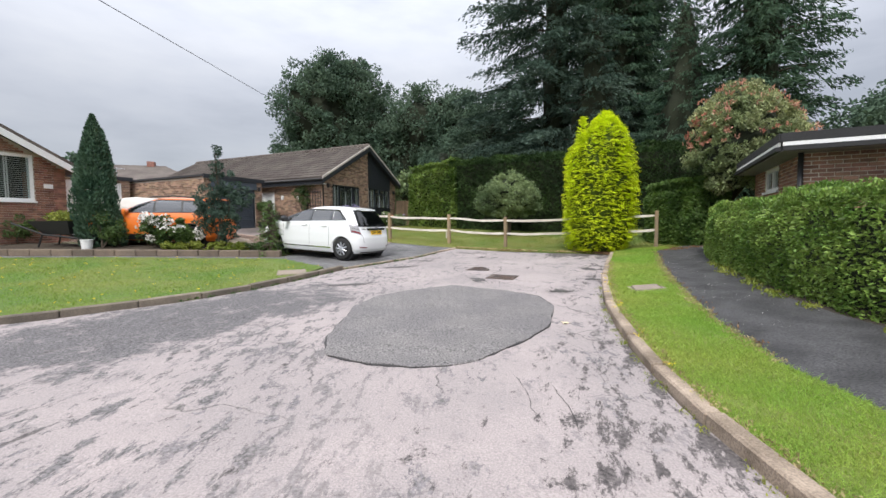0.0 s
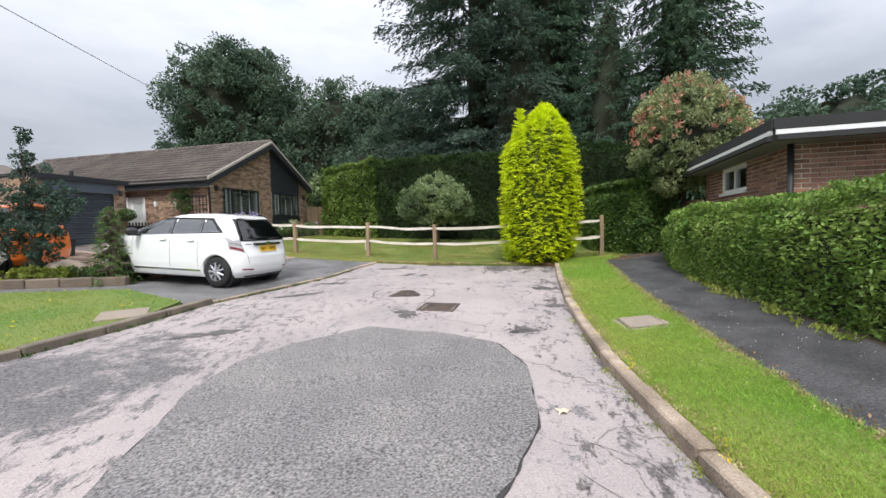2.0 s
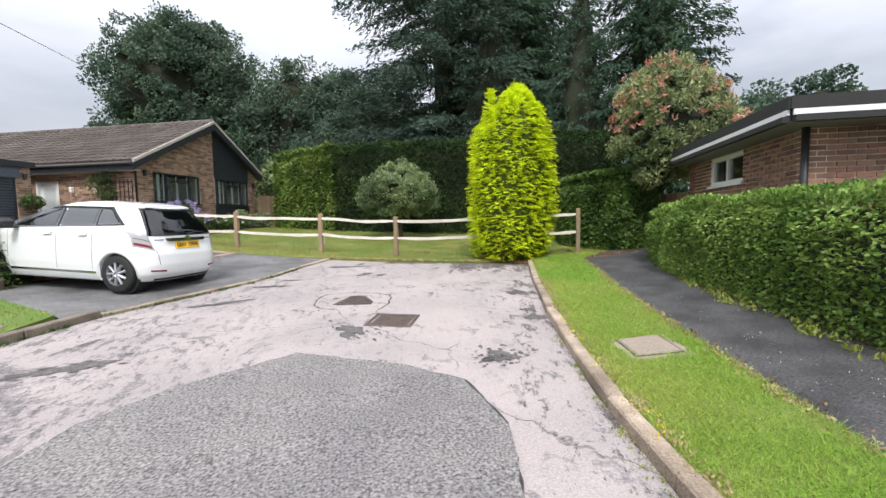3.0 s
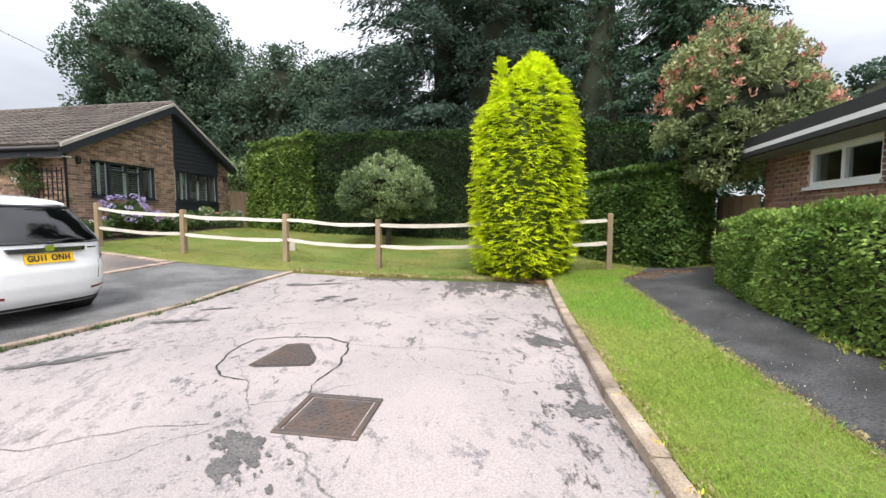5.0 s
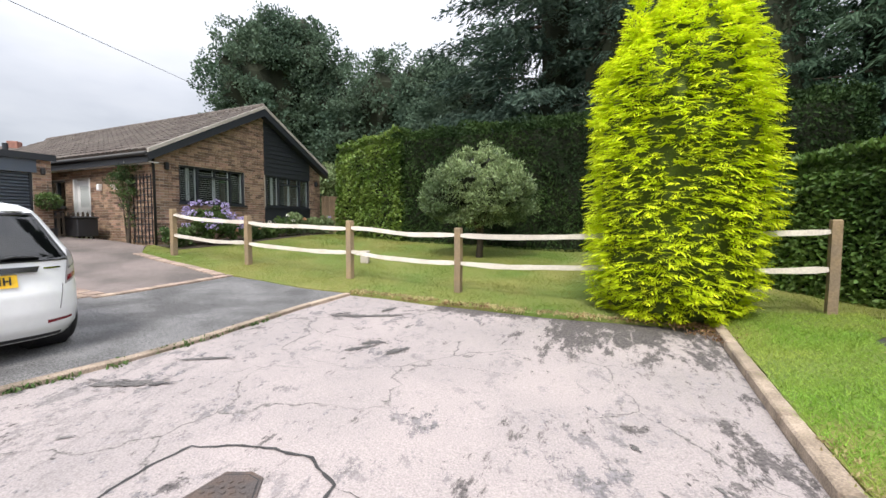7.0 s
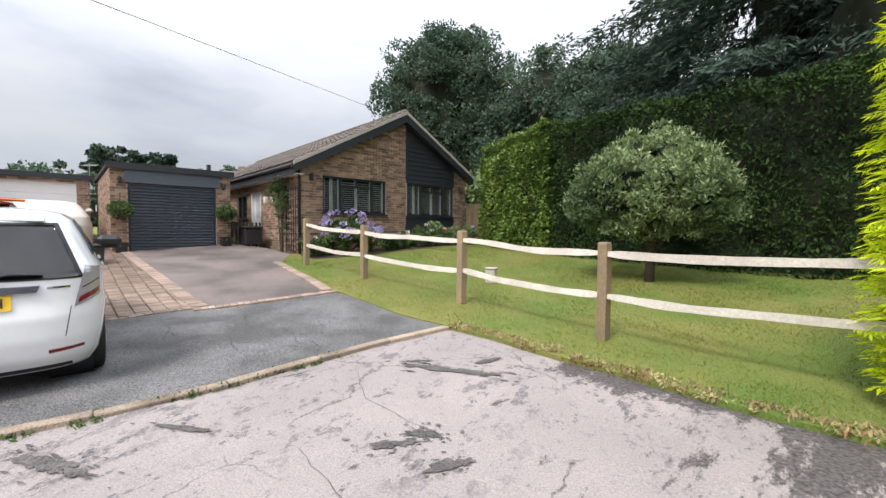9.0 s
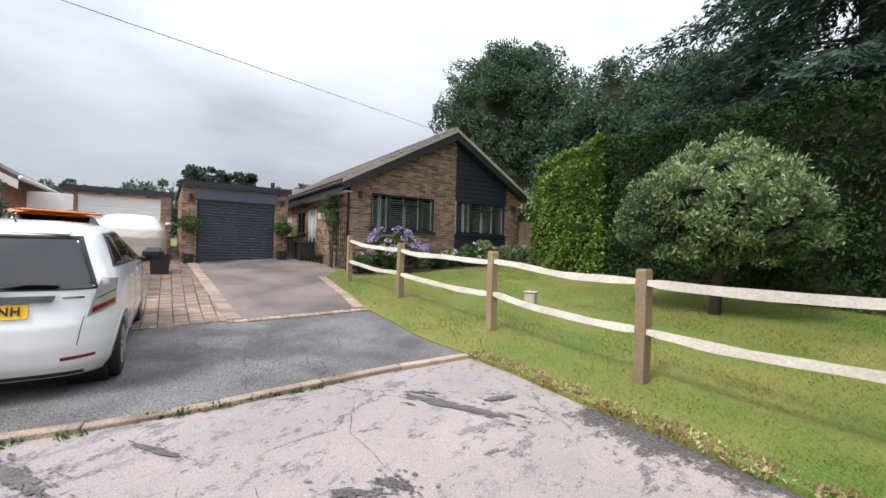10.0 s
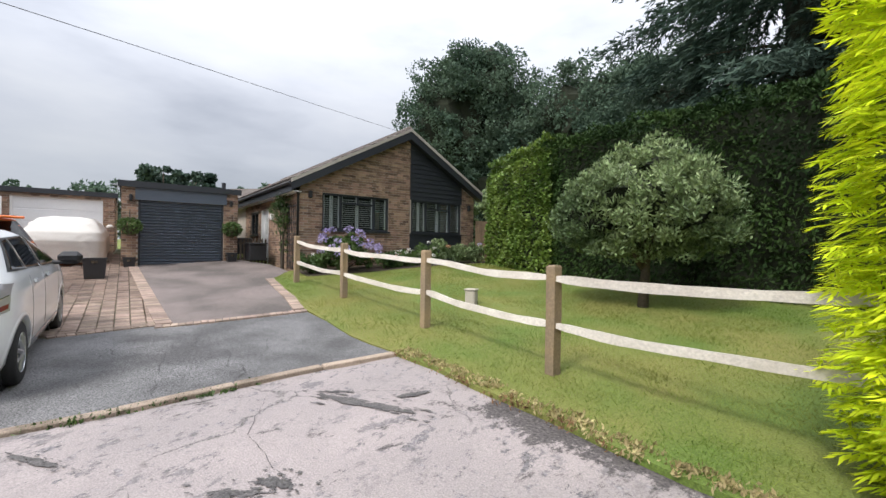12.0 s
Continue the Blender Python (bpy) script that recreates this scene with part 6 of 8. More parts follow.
def car_wheel(parent, x, y, r, w, sg, spokes):
    tyre = Shape()
    prof = [(0.62, -0.5), (0.9, -0.5), (0.985, -0.42), (1.0, -0.2), (1.0, 0.2), (0.985, 0.42), (0.9, 0.5), (0.62, 0.5)]
    n = 32
    vs = [(x + r * p * math.cos(2 * math.pi * j / n), y + q * w, r + r * p * math.sin(2 * math.pi * j / n)) for j in range(n) for p, q in prof]
    k = len(prof)
    tyre.add(vs, [(j * k + i, ((j + 1) % n) * k + i, ((j + 1) % n) * k + i + 1, j * k + i + 1) for j in range(n) for i in range(k - 1)])
    wheel = part("wheel", tyre.data(), TYRE, parent, "black tyre on alloy rim", True)
    yo = y + sg * w * 0.40
    rim = Shape()
    ring = [(0.655, 0.0), (0.62, 0.02), (0.56, -0.03)]
    vs = [(x + r * p * math.cos(2 * math.pi * j / n), yo + sg * q, r + r * p * math.sin(2 * math.pi * j / n)) for j in range(n) for p, q in ring]
    rim.add(vs, [(j * 3 + i, ((j + 1) % n) * 3 + i, ((j + 1) % n) * 3 + i + 1, j * 3 + i + 1) for j in range(n) for i in range(2)])
    part("rim", rim.data(), ALLOY, wheel)
    for i in range(spokes):
        t = 2 * math.pi * i / spokes
        sp = Shape().tube([(x + r * 0.10 * math.cos(t), yo + sg * 0.012, r + r * 0.10 * math.sin(t)), (x + r * 0.60 * math.cos(t), yo + sg * 0.0, r + r * 0.60 * math.sin(t))], [r * 0.09, r * 0.07], 6)
        part("spoke", sp.data(), ALLOY, wheel)
    part("hub", Shape().tube([(x, yo - sg * 0.02, r), (x, yo + sg * 0.022, r)], r * 0.16, 14).data(), ALLOY, wheel)
    part("brake_disc", Shape().tube([(x, yo - sg * 0.06, r), (x, yo - sg * 0.045, r)], r * 0.56, 20).data(), BLACK_PLASTIC, wheel)


def arch_trim(body, parent, ax, az, r, sg, mat):
    n, vs = 22, []
    for j in range(n + 1):
        t = math.pi * (-0.13 + 1.26 * j / n)
        for rr, off in ((r - 0.012, -0.10), (r - 0.012, 0.006), (r + 0.022, 0.007), (r + 0.05, -0.004)):
            x, z = ax + rr * math.cos(t), max(0.19, az + rr * math.sin(t))
            vs.append(body.side(x, z, sg, off))
    part("wheel_arch", (vs, [(j * 4 + i, j * 4 + 4 + i, j * 4 + 5 + i, j * 4 + 1 + i) for j in range(n) for i in range(3)]), mat, parent, "", True)
    part("arch_liner", Shape().tube([(ax, sg * 0.45, az), (ax, sg * 0.74, az)], r + 0.01, 24).data(), BLACK_PLASTIC, parent)


def place_car(x, y, heading, axle):
    """A car on the slope, by its rear axle's place on the plan."""
    d = Vector(heading).normalized()
    za, zb = ground_z(x, y), ground_z(x + d.x * 2.5, y + d.y * 2.5)
    return Matrix.Translation((x, y, za + 0.032)) @ Matrix.Rotation(math.atan2(d.y, d.x), 4, "Z") @ Matrix.Rotation(-math.atan2(zb - za, 2.5), 4, "Y") @ Matrix.Translation((-axle, 0, 0))


DARK_CHROME = material("dark_chrome", (0.16, 0.16, 0.17), 0.2, 0.05, 3.0, 30.0, 0, 0.9)


def white_hatchback():
    b = CarBody([(0.18, 0.10), (0.30, 0.02), (0.45, 0.0), (0.62, 0.01), (0.75, 0.05), (0.95, 0.09), (0.99, 0.11), (1.2, 0.24), (1.33, 0.34), (1.40, 0.42), (1.445, 0.58), (1.475, 0.85), (1.49, 1.3)],
                [(0.18, 3.75), (0.30, 3.86), (0.5, 3.9), (0.68, 3.86), (0.82, 3.72), (0.92, 3.52), (0.99, 3.28), (1.1, 2.98), (1.25, 2.58), (1.36, 2.22), (1.43, 1.94), (1.475, 1.60), (1.49, 1.35)],
                [(0.18, 0.78), (0.28, 0.825), (0.45, 0.845), (0.7, 0.847), (0.9, 0.838), (1.0, 0.815), (1.15, 0.745), (1.3, 0.675), (1.39, 0.625), (1.445, 0.55), (1.475, 0.42), (1.49, 0.20)])
    c = base("white_hatchback", place_car(-2.46, 12.22, (-0.9003, 0.4353), 0.62), "white five-door hatchback parked on the driveway", "car")
    lv = [0.18 + 0.0275 * i for i in range(43)] + [1.36, 1.375, 1.39, 1.40, 1.415, 1.43, 1.445, 1.455, 1.465, 1.475, 1.483, 1.49]
    lv = sorted(set(round(q, 4) for q in lv))
    wheels = [(0.62, 0.305), (3.115, 0.305)]
    body = part("body", b.skin(lv, 260, wheels, 0.355), CAR_WHITE, c, "glossy white body shell", True)
    for sg in (-1, 1):
        for ax, az in wheels:
            arch_trim(b, c, ax, az, 0.35, sg, CAR_WHITE)
            car_wheel(c, ax, sg * 0.735, 0.305, 0.19, sg, 9)
        # side windows on one black sheet: surround at the edges, unlit cabin behind the panes
        part("window_surround", b.sheet(b.side, [(0.50, 1.09), (3.06, 0.985), (2.14, 1.385), (0.84, 1.385)], sg, 0.005, 34, 12), BLACK_PLASTIC, c)
        for q in ([(0.58, 1.11), (1.00, 1.085), (1.02, 1.37), (0.86, 1.36)], [(1.03, 1.075), (1.74, 1.04), (1.75, 1.378), (1.05, 1.375)], [(1.78, 1.035), (2.66, 1.005), (2.16, 1.345), (1.79, 1.375)], [(2.69, 1.01), (2.96, 1.0), (2.58, 1.15), (2.49, 1.20)]):
            part("side_window", b.sheet(b.side, q, sg, 0.010, 12, 8), SIDE_GLASS, c, "tinted side window", True)
        for x in (1.06, 1.99 - 0.22, 2.78):
            part("door_gap", b.sheet(b.side, [(x, 0.36), (x + 0.006, 0.36), (x + 0.006, 1.0), (x, 1.0)], sg, 0.0015, 1, 14, 0.002), TAR, c)
        for x in (1.15, 1.86):
            part("door_handle", b.sheet(b.side, [(x, 0.915), (x + 0.17, 0.91), (x + 0.17, 0.945), (x, 0.95)], sg, 0.03, 6, 3, 0.02), CAR_WHITE, c)
        part("sill_trim", b.sheet(b.side, [(1.0, 0.30), (2.75, 0.30), (2.75, 0.335), (1.0, 0.335)], sg, 0.008, 14, 2), CHROME, c, "bright sill strip")
        p = b.side(2.60, 1.07, sg, 0.21)
        m = part("door_mirror", Shape().box(p, (0.13, 0.26, 0.17), None, 0.055).data(), BLACK_PLASTIC, c, "door mirror with black lower half")
        part("mirror_base", Shape().box((p.x, p.y - sg * 0.10, p.z - 0.06), (0.09, 0.24, 0.05), None, 0.02).data(), BLACK_PLASTIC, c)
        # tail lamp: clear above, red below
        lamp = part("tail_lamp", b.sheet(b.end, [(sg * 0.62, 0.69), (sg * 0.80, 0.76), (sg * 0.80, 0.99), (sg * 0.70, 1.02)], -1, 0.010, 16, 12), CLEAR_LENS, c, "clear and red tail lamp")
        part("red_lens", b.sheet(b.end, [(sg * 0.645, 0.72), (sg * 0.793, 0.782), (sg * 0.793, 0.825), (sg * 0.658, 0.77)], -1, 0.014, 14, 6), RED_LENS, lamp)
        part("lamp_divider", b.sheet(b.end, [(sg * 0.676, 0.838), (sg * 0.793, 0.892), (sg * 0.793, 0.902), (sg * 0.679, 0.848)], -1, 0.014, 10, 2), DARK_CHROME, lamp)
        part("rear_reflector", b.sheet(b.end, [(sg * 0.46, 0.335), (sg * 0.68, 0.35), (sg * 0.68, 0.375), (sg * 0.46, 0.365)], -1, 0.006, 8, 2), RED_LENS, c)
        part("headlamp", b.sheet(b.end, [(sg * 0.42, 0.66), (sg * 0.74, 0.70), (sg * 0.68, 0.86), (sg * 0.45, 0.80)], 1, 0.008, 8, 6), CLEAR_LENS, c, "clear headlamp")
        part("hatch_gap", b.sheet(b.end, [(sg * 0.56, 0.46), (sg * 0.566, 0.46), (sg * 0.606, 0.70), (sg * 0.60, 0.70)], -1, 0.002, 1, 12, 0.002), TAR, c)
        part("badge_bar", b.sheet(b.end, [(sg * 0.46, 0.855), (sg * 0.60, 0.855), (sg * 0.60, 0.87), (sg * 0.46, 0.87)], -1, 0.006, 4, 2), CHROME, c)
    # black sheets frame the end glass and stand for the dim cabin behind
    part("rear_window_surround", b.sheet(b.end, [(-0.69, 0.925), (0.69, 0.925), (0.53, 1.375), (-0.53, 1.375)], -1, 0.006, 30, 14), BLACK_PLASTIC, c)
    part("rear_window", b.sheet(b.end, [(-0.665, 0.94), (0.665, 0.94), (0.505, 1.36), (-0.505, 1.36)], -1, 0.013, 30, 14), CAR_GLASS, c, "dark tinted rear window", True)
    part("windscreen_surround", b.sheet(b.end, [(-0.72, 1.01), (0.72, 1.01), (0.54, 1.40), (-0.54, 1.40)], 1, 0.006, 24, 12), BLACK_PLASTIC, c)
    part("windscreen", b.sheet(b.end, [(-0.68, 1.03), (0.68, 1.03), (0.50, 1.385), (-0.50, 1.385)], 1, 0.012, 24, 12), CAR_GLASS, c, "tinted windscreen")
    part("spoiler", Shape().box((0.48, 0, 1.41), (0.16, 0.90, 0.022), Matrix.Rotation(radians(-14), 3, "Y"), 0.01).data(), CAR_WHITE, c)
    part("plate_garnish", b.sheet(b.end, [(-0.40, 0.835), (0.40, 0.835), (0.42, 0.885), (-0.42, 0.885)], -1, 0.03, 12, 3, 0.03), DARK_CHROME, c, "dark chrome strip over the plate")
    part("badge", b.sheet(b.end, [(-0.045, 0.85), (0.045, 0.85), (0.05, 0.91), (-0.05, 0.91)], -1, 0.04, 4, 4, 0.02), CHROME, c, "small chrome badge")
    plate = part("number_plate", b.sheet(b.end, [(-0.26, 0.71), (0.26, 0.71), (0.26, 0.821), (-0.26, 0.821)], -1, 0.016, 10, 3, 0.01), PLATE, c, "yellow rear number plate")
    q = b.end(0, 0.766, -1, 0.020)
    for ch, at in zip("GU11ONH", (-0.205, -0.143, -0.090, -0.050, 0.045, 0.118, 0.188)):
        tx = bpy.data.curves.new("plate_character", "FONT")
        tx.body, tx.align_x, tx.align_y, tx.size, tx.extrude, tx.offset = ch, "CENTER", "CENTER", 0.098, 0.001, 0.0028
        tmp = bpy.data.objects.new("plate_character", tx)
        scene.collection.objects.link(tmp)
        me = bpy.data.meshes.new_from_object(tmp)
        bpy.data.objects.remove(tmp)
        me.materials.clear()
        me.materials.append(BLACK_PLASTIC)
        me.transform(Matrix.Translation((q.x - 0.003, -at, 0.766)) @ Matrix.Rotation(radians(-90), 4, "Z") @ Matrix.Rotation(radians(90 - 10), 4, "X") @ Matrix.Diagonal((0.86, 1, 1, 1)))
        new("plate_character", me).parent = plate
    part("wiper", Shape().tube([b.end(0.0, 0.94, -1, 0.03), b.end(-0.24, 0.98, -1, 0.03), b.end(-0.44, 0.97, -1, 0.025)], [0.014, 0.01, 0.006], 6).data(), BLACK_PLASTIC, c, "black rear wiper")
    part("lower_bumper", b.sheet(b.end, [(-0.6, 0.19), (0.6, 0.19), (0.6, 0.225), (-0.6, 0.225)], -1, 0.006, 12, 3), BLACK_PLASTIC, c, "black lower bumper insert")
    part("aerial", Shape().tube([(0.85, 0, 1.46), (0.72, 0, 1.56)], [0.008, 0.003], 6).data(), BLACK_PLASTIC, c)
    for x in (0.62, 3.115):
        part("axle", Shape().tube([(x, -0.7, 0.305), (x, 0.7, 0.305)], 0.06, 8).data(), BLACK_PLASTIC, c)
    part("floor_pan", Shape().box((1.95, 0, 0.24), (3.4, 1.3, 0.06)).data(), BLACK_PLASTIC, c)


white_hatchback()


def orange_suv():
    b = CarBody([(0.22, 0.12), (0.35, 0.03), (0.55, 0.0), (0.8, 0.03), (1.0, 0.07), (1.1, 0.12), (1.3, 0.28), (1.45, 0.40), (1.53, 0.45), (1.58, 0.7), (1.61, 1.2)],
                [(0.22, 4.2), (0.35, 4.33), (0.6, 4.38), (0.8, 4.34), (0.93, 4.15), (1.0, 3.7), (1.06, 3.2), (1.2, 2.95), (1.35, 2.65), (1.5, 2.25), (1.58, 1.85), (1.61, 1.4)],
                [(0.22, 0.84), (0.35, 0.89), (0.7, 0.915), (0.95, 0.90), (1.05, 0.87), (1.25, 0.80), (1.42, 0.73), (1.52, 0.66), (1.58, 0.52), (1.61, 0.25)])
    c = base("orange_suv", place_car(-8.0, 13.95, (-0.995, -0.08), 0.85), "bright orange crossover car parked on the neighbour's drive", "car")
    wheels = [(0.85, 0.345), (3.5, 0.345)]
    lv = [0.22 + 0.03 * i for i in range(43)] + [1.50, 1.53, 1.555, 1.575, 1.59, 1.60, 1.61]
    part("body", b.skin(sorted(set(round(q, 4) for q in lv if q <= 1.49 or q in (1.50, 1.53, 1.555, 1.575, 1.59, 1.60, 1.61))), 240, wheels, 0.40), CAR_ORANGE, c, "glossy orange body shell", True)
    for sg in (-1, 1):
        for ax, az in wheels:
            arch_trim(b, c, ax, az, 0.40, sg, BLACK_PLASTIC)
            car_wheel(c, ax, sg * 0.79, 0.345, 0.21, sg, 5)
        # black surround that runs on under the panes as the cabin's darkness
        part("window_surround", b.sheet(b.side, [(0.32, 1.12), (3.0, 1.06), (2.3, 1.51), (0.56, 1.50)], sg, 0.004, 30, 8), BLACK_PLASTIC, c)
        for q in ([(0.62, 1.15), (1.1, 1.13), (1.12, 1.44), (0.86, 1.43)], [(1.15, 1.13), (1.92, 1.11), (1.94, 1.47), (1.18, 1.46)], [(1.98, 1.105), (2.88, 1.08), (2.34, 1.46), (2.0, 1.47)]):
            part("side_window", b.sheet(b.side, q, sg, 0.010, 12, 8), SIDE_GLASS, c, "tinted side window")
        part("sill_trim", b.sheet(b.side, [(1.2, 0.24), (3.1, 0.24), (3.1, 0.42), (1.2, 0.42)], sg, 0.008, 14, 3), BLACK_PLASTIC, c, "black sill cladding")
        part("roof_rail", Shape().tube([(0.8, sg * 0.62, 1.58), (1.5, sg * 0.60, 1.64), (2.2, sg * 0.60, 1.58)], 0.018, 8).data(), BLACK_PLASTIC, c)
        part("tail_lamp", b.sheet(b.end, [(sg * 0.45, 0.98), (sg * 0.86, 0.96), (sg * 0.84, 1.10), (sg * 0.45, 1.08)], -1, 0.01, 8, 4), RED_LENS, c, "red tail lamp")
        part("door_mirror", Shape().box(b.side(2.75, 1.12, sg, 0.12), (0.14, 0.22, 0.15), None, 0.045).data(), CAR_ORANGE, c)
        part("headlamp", b.sheet(b.end, [(sg * 0.45, 0.74), (sg * 0.84, 0.76), (sg * 0.80, 0.88), (sg * 0.5, 0.86)], 1, 0.008, 8, 4), CLEAR_LENS, c)
    roof = CarBody([(z, x - 0.006) for z, x in b.r_pairs()], [(z, x + 0.006) for z, x in b.f_pairs()], [(z, x + 0.006) for z, x in b.h_pairs()])
    bm = roof.skin([1.505, 1.53, 1.555, 1.575, 1.59, 1.60, 1.61], 120, [], 0.1)
    for v in bm.verts:
        v.co.z += 0.005
    part("roof_panel", bm, CAR_ORANGE, c, "orange roof panel", True)
    # black rim, also the dark interior painted in behind the rear glass
    part("rear_window_surround", b.sheet(b.end, [(-0.80, 1.12), (0.80, 1.12), (0.69, 1.50), (-0.69, 1.50)], -1, 0.005, 22, 8), BLACK_PLASTIC, c)
    part("rear_window", b.sheet(b.end, [(-0.66, 1.14), (0.66, 1.14), (0.56, 1.50), (-0.56, 1.50)], -1, 0.008, 16, 6), CAR_GLASS, c, "dark tinted rear window")
    part("windscreen", b.sheet(b.end, [(-0.74, 1.09), (0.74, 1.09), (0.56, 1.52), (-0.56, 1.52)], 1, 0.008, 16, 6), CAR_GLASS, c, "tinted windscreen")
    spoiler = part("spoiler", Shape().box((0.40, 0, 1.575), (0.34, 1.20, 0.05), None, 0.018).data(), CAR_ORANGE, c, "orange roof spoiler with black slots")
    for sg in (-1, 1):
        part("spoiler_slot", Shape().box((0.36, sg * 0.30, 1.602), (0.18, 0.38, 0.012), None, 0.004).data(), BLACK_PLASTIC, spoiler)
    part("floor_pan", Shape().box((2.2, 0, 0.30), (3.8, 1.4, 0.06)).data(), BLACK_PLASTIC, c)


orange_suv()


def covered_car():
    b = CarBody([(0.22, 0.0), (0.8, 0.0), (1.05, 0.12), (1.3, 0.55), (1.42, 0.85), (1.47, 1.3)],
                [(0.22, 4.1), (0.75, 4.1), (0.92, 3.8), (1.02, 3.1), (1.25, 2.7), (1.4, 2.35), (1.47, 1.9)],
                [(0.22, 0.90), (0.8, 0.88), (1.05, 0.83), (1.3, 0.68), (1.42, 0.58), (1.47, 0.30)], 6.0)
    c = base("covered_car", place_car(-11.25, 16.6, (-0.9076, 0.4198), 0.7), "car under a loose off-white cloth cover", "car")
    bm = b.skin([0.22 + 0.03 * i for i in range(42)] + [1.47], 220, [], 0.1)
    for v in bm.verts:
        d = Vector((v.co.x - 2, v.co.y * 2, 0)).normalized()
        f = 0.030 * noise.noise(Vector((v.co.x * 2.6, v.co.y * 2.6, v.co.z * 0.9))) + 0.014 * noise.noise(v.co * 7)
        v.co += d * f + Vector((0, 0, f * 0.5 + (0.05 * noise.noise(Vector((v.co.x * 3, v.co.y * 3, 0))) if v.co.z < 0.3 else 0)))
        v.co.z *= 0.88
    part("cloth_cover", bm, COVER, c, "creased off-white cloth cover", True)
    for x in (0.7, 3.3):
        for sg in (-1, 1):
            part("tyre", Shape().tube([(x, sg * 0.62, 0.3), (x, sg * 0.8, 0.3)], 0.3, 24).data(), TYRE, c)
    for sg in (-1, 1):
        part("covered_mirror", Shape().box(b.side(2.75, 1.0, sg, 0.08), (0.16, 0.2, 0.15), None, 0.06).data(), COVER, c)
    part("underbody", Shape().box((2.0, 0, 0.3), (3.6, 1.4, 0.25)).data(), BLACK_PLASTIC, c)


covered_car()

# ---- iron covers, cracks and small things on the road ----
def rect_frame(cx, cy, ang, dz):
    z = ground_z(cx, cy) + dz
    zx = (ground_z(cx + 0.3 * math.cos(ang), cy + 0.3 * math.sin(ang)) - ground_z(cx, cy)) / 0.3
    zy = (ground_z(cx - 0.3 * math.sin(ang), cy + 0.3 * math.cos(ang)) - ground_z(cx, cy)) / 0.3
    return Matrix.Translation((cx, cy, z)) @ Matrix.Rotation(ang, 4, "Z") @ Matrix.Rotation(math.atan(zy), 4, "X") @ Matrix.Rotation(-math.atan(zx), 4, "Y")


def studs(parent, inside, pitch, h):
    s, k = Shape(), 0
    for i in range(-12, 13):
        for j in range(-12, 13):
            x, y = i * pitch + (pitch / 2 if j % 2 else 0), j * pitch * 0.8
            if inside(x, y):
                s.box((x, y, h), (pitch * 0.6, pitch * 0.42, 0.007), Matrix.Rotation(radians(30 if (i + j) % 2 else -30), 3, "Z"), 0.002)
    tagged(part("stud_pattern", s.data(), IRON, parent, "raised anti-slip studs"), "", "", "", "stuff")


sq = base("manhole_cover", rect_frame(1.29, 9.02, math.atan2(-0.205, 0.47), 0.004), "square cast-iron manhole cover with raised studs in the road", "manhole cover")
for s, c in (((0.60, 0.045, 0.05), (0, 0.27, -0.015)), ((0.60, 0.045, 0.05), (0, -0.27, -0.015)), ((0.045, 0.495, 0.05), (0.277, 0, -0.015)), ((0.045, 0.495, 0.05), (-0.277, 0, -0.015))):
    part("frame_side", Shape().box(c, s, None, 0.006).data(), IRON, sq)
for sg in (-1, 1):
    tri_pts = [(-0.245, -0.24), (0.245, -0.24), (0.245, 0.24), (-0.245, 0.24)]
    pts = [tri_pts[0], tri_pts[1], tri_pts[2]] if sg < 0 else [tri_pts[0], tri_pts[2], tri_pts[3]]
    cxm, cym = sum(p[0] for p in pts) / 3, sum(p[1] for p in pts) / 3
    pts = [(cxm + (p[0] - cxm) * 0.965, cym + (p[1] - cym) * 0.965) for p in pts]
    lid = part("lid_half", ([(p[0], p[1], 0.0) for p in pts] + [(p[0], p[1], -0.04) for p in pts], [(0, 1, 2), (5, 4, 3)] + [(i, i + 3, (i + 1) % 3 + 3, (i + 1) % 3) for i in range(3)]), IRON, sq)
    studs(lid, (lambda x, y: abs(x) < 0.2 and abs(y) < 0.2 and x - y > 0.06) if sg < 0 else (lambda x, y: abs(x) < 0.2 and abs(y) < 0.2 and x - y < -0.06), 0.055, 0.002)
part("lid_bed", Shape().box((0, 0, -0.045), (0.56, 0.54, 0.03)).data(), TAR, sq)
TRI = [(0.54, 10.16), (0.60, 10.10), (1.10, 10.02), (1.14, 10.12), (1.15, 10.22), (1.06, 10.66), (0.98, 10.71), (0.83, 10.71)]
tc = base("triangular_cover", rect_frame(0.9, 10.35, 0, 0.005), "cast-iron triangular manhole cover with raised studs", "manhole cover")
loc = [(x - 0.9, y - 10.35) for x, y in TRI]


def flat_prism(pts, z0, z1):
    n = len(pts)
    return [(p[0], p[1], z1) for p in pts] + [(p[0], p[1], z0) for p in pts], [tuple(range(n))[::-1], tuple(range(n, 2 * n))] + [(i, (i + 1) % n, (i + 1) % n + n, i + n) for i in range(n)]


part("frame_rim", flat_prism(loc, -0.05, 0.004), IRON, tc)
inner = [(p[0] * 0.9, p[1] * 0.9) for p in loc]
part("tar_gap", flat_prism([(p[0] * 0.93, p[1] * 0.93) for p in loc], -0.05, 0.006), TAR, tc)
lid = part("lid", flat_prism(inner, -0.05, 0.009), IRON, tc)


def in_poly(x, y, poly):
    c = False
    for i in range(len(poly)):
        (x1, y1), (x2, y2) = poly[i], poly[(i + 1) % len(poly)]
        if (y1 > y) != (y2 > y) and x < (x2 - x1) * (y - y1) / (y2 - y1) + x1:
            c = not c
    return c


studs(lid, lambda x, y: in_poly(x * 1.14, y * 1.14, inner), 0.055, 0.011)


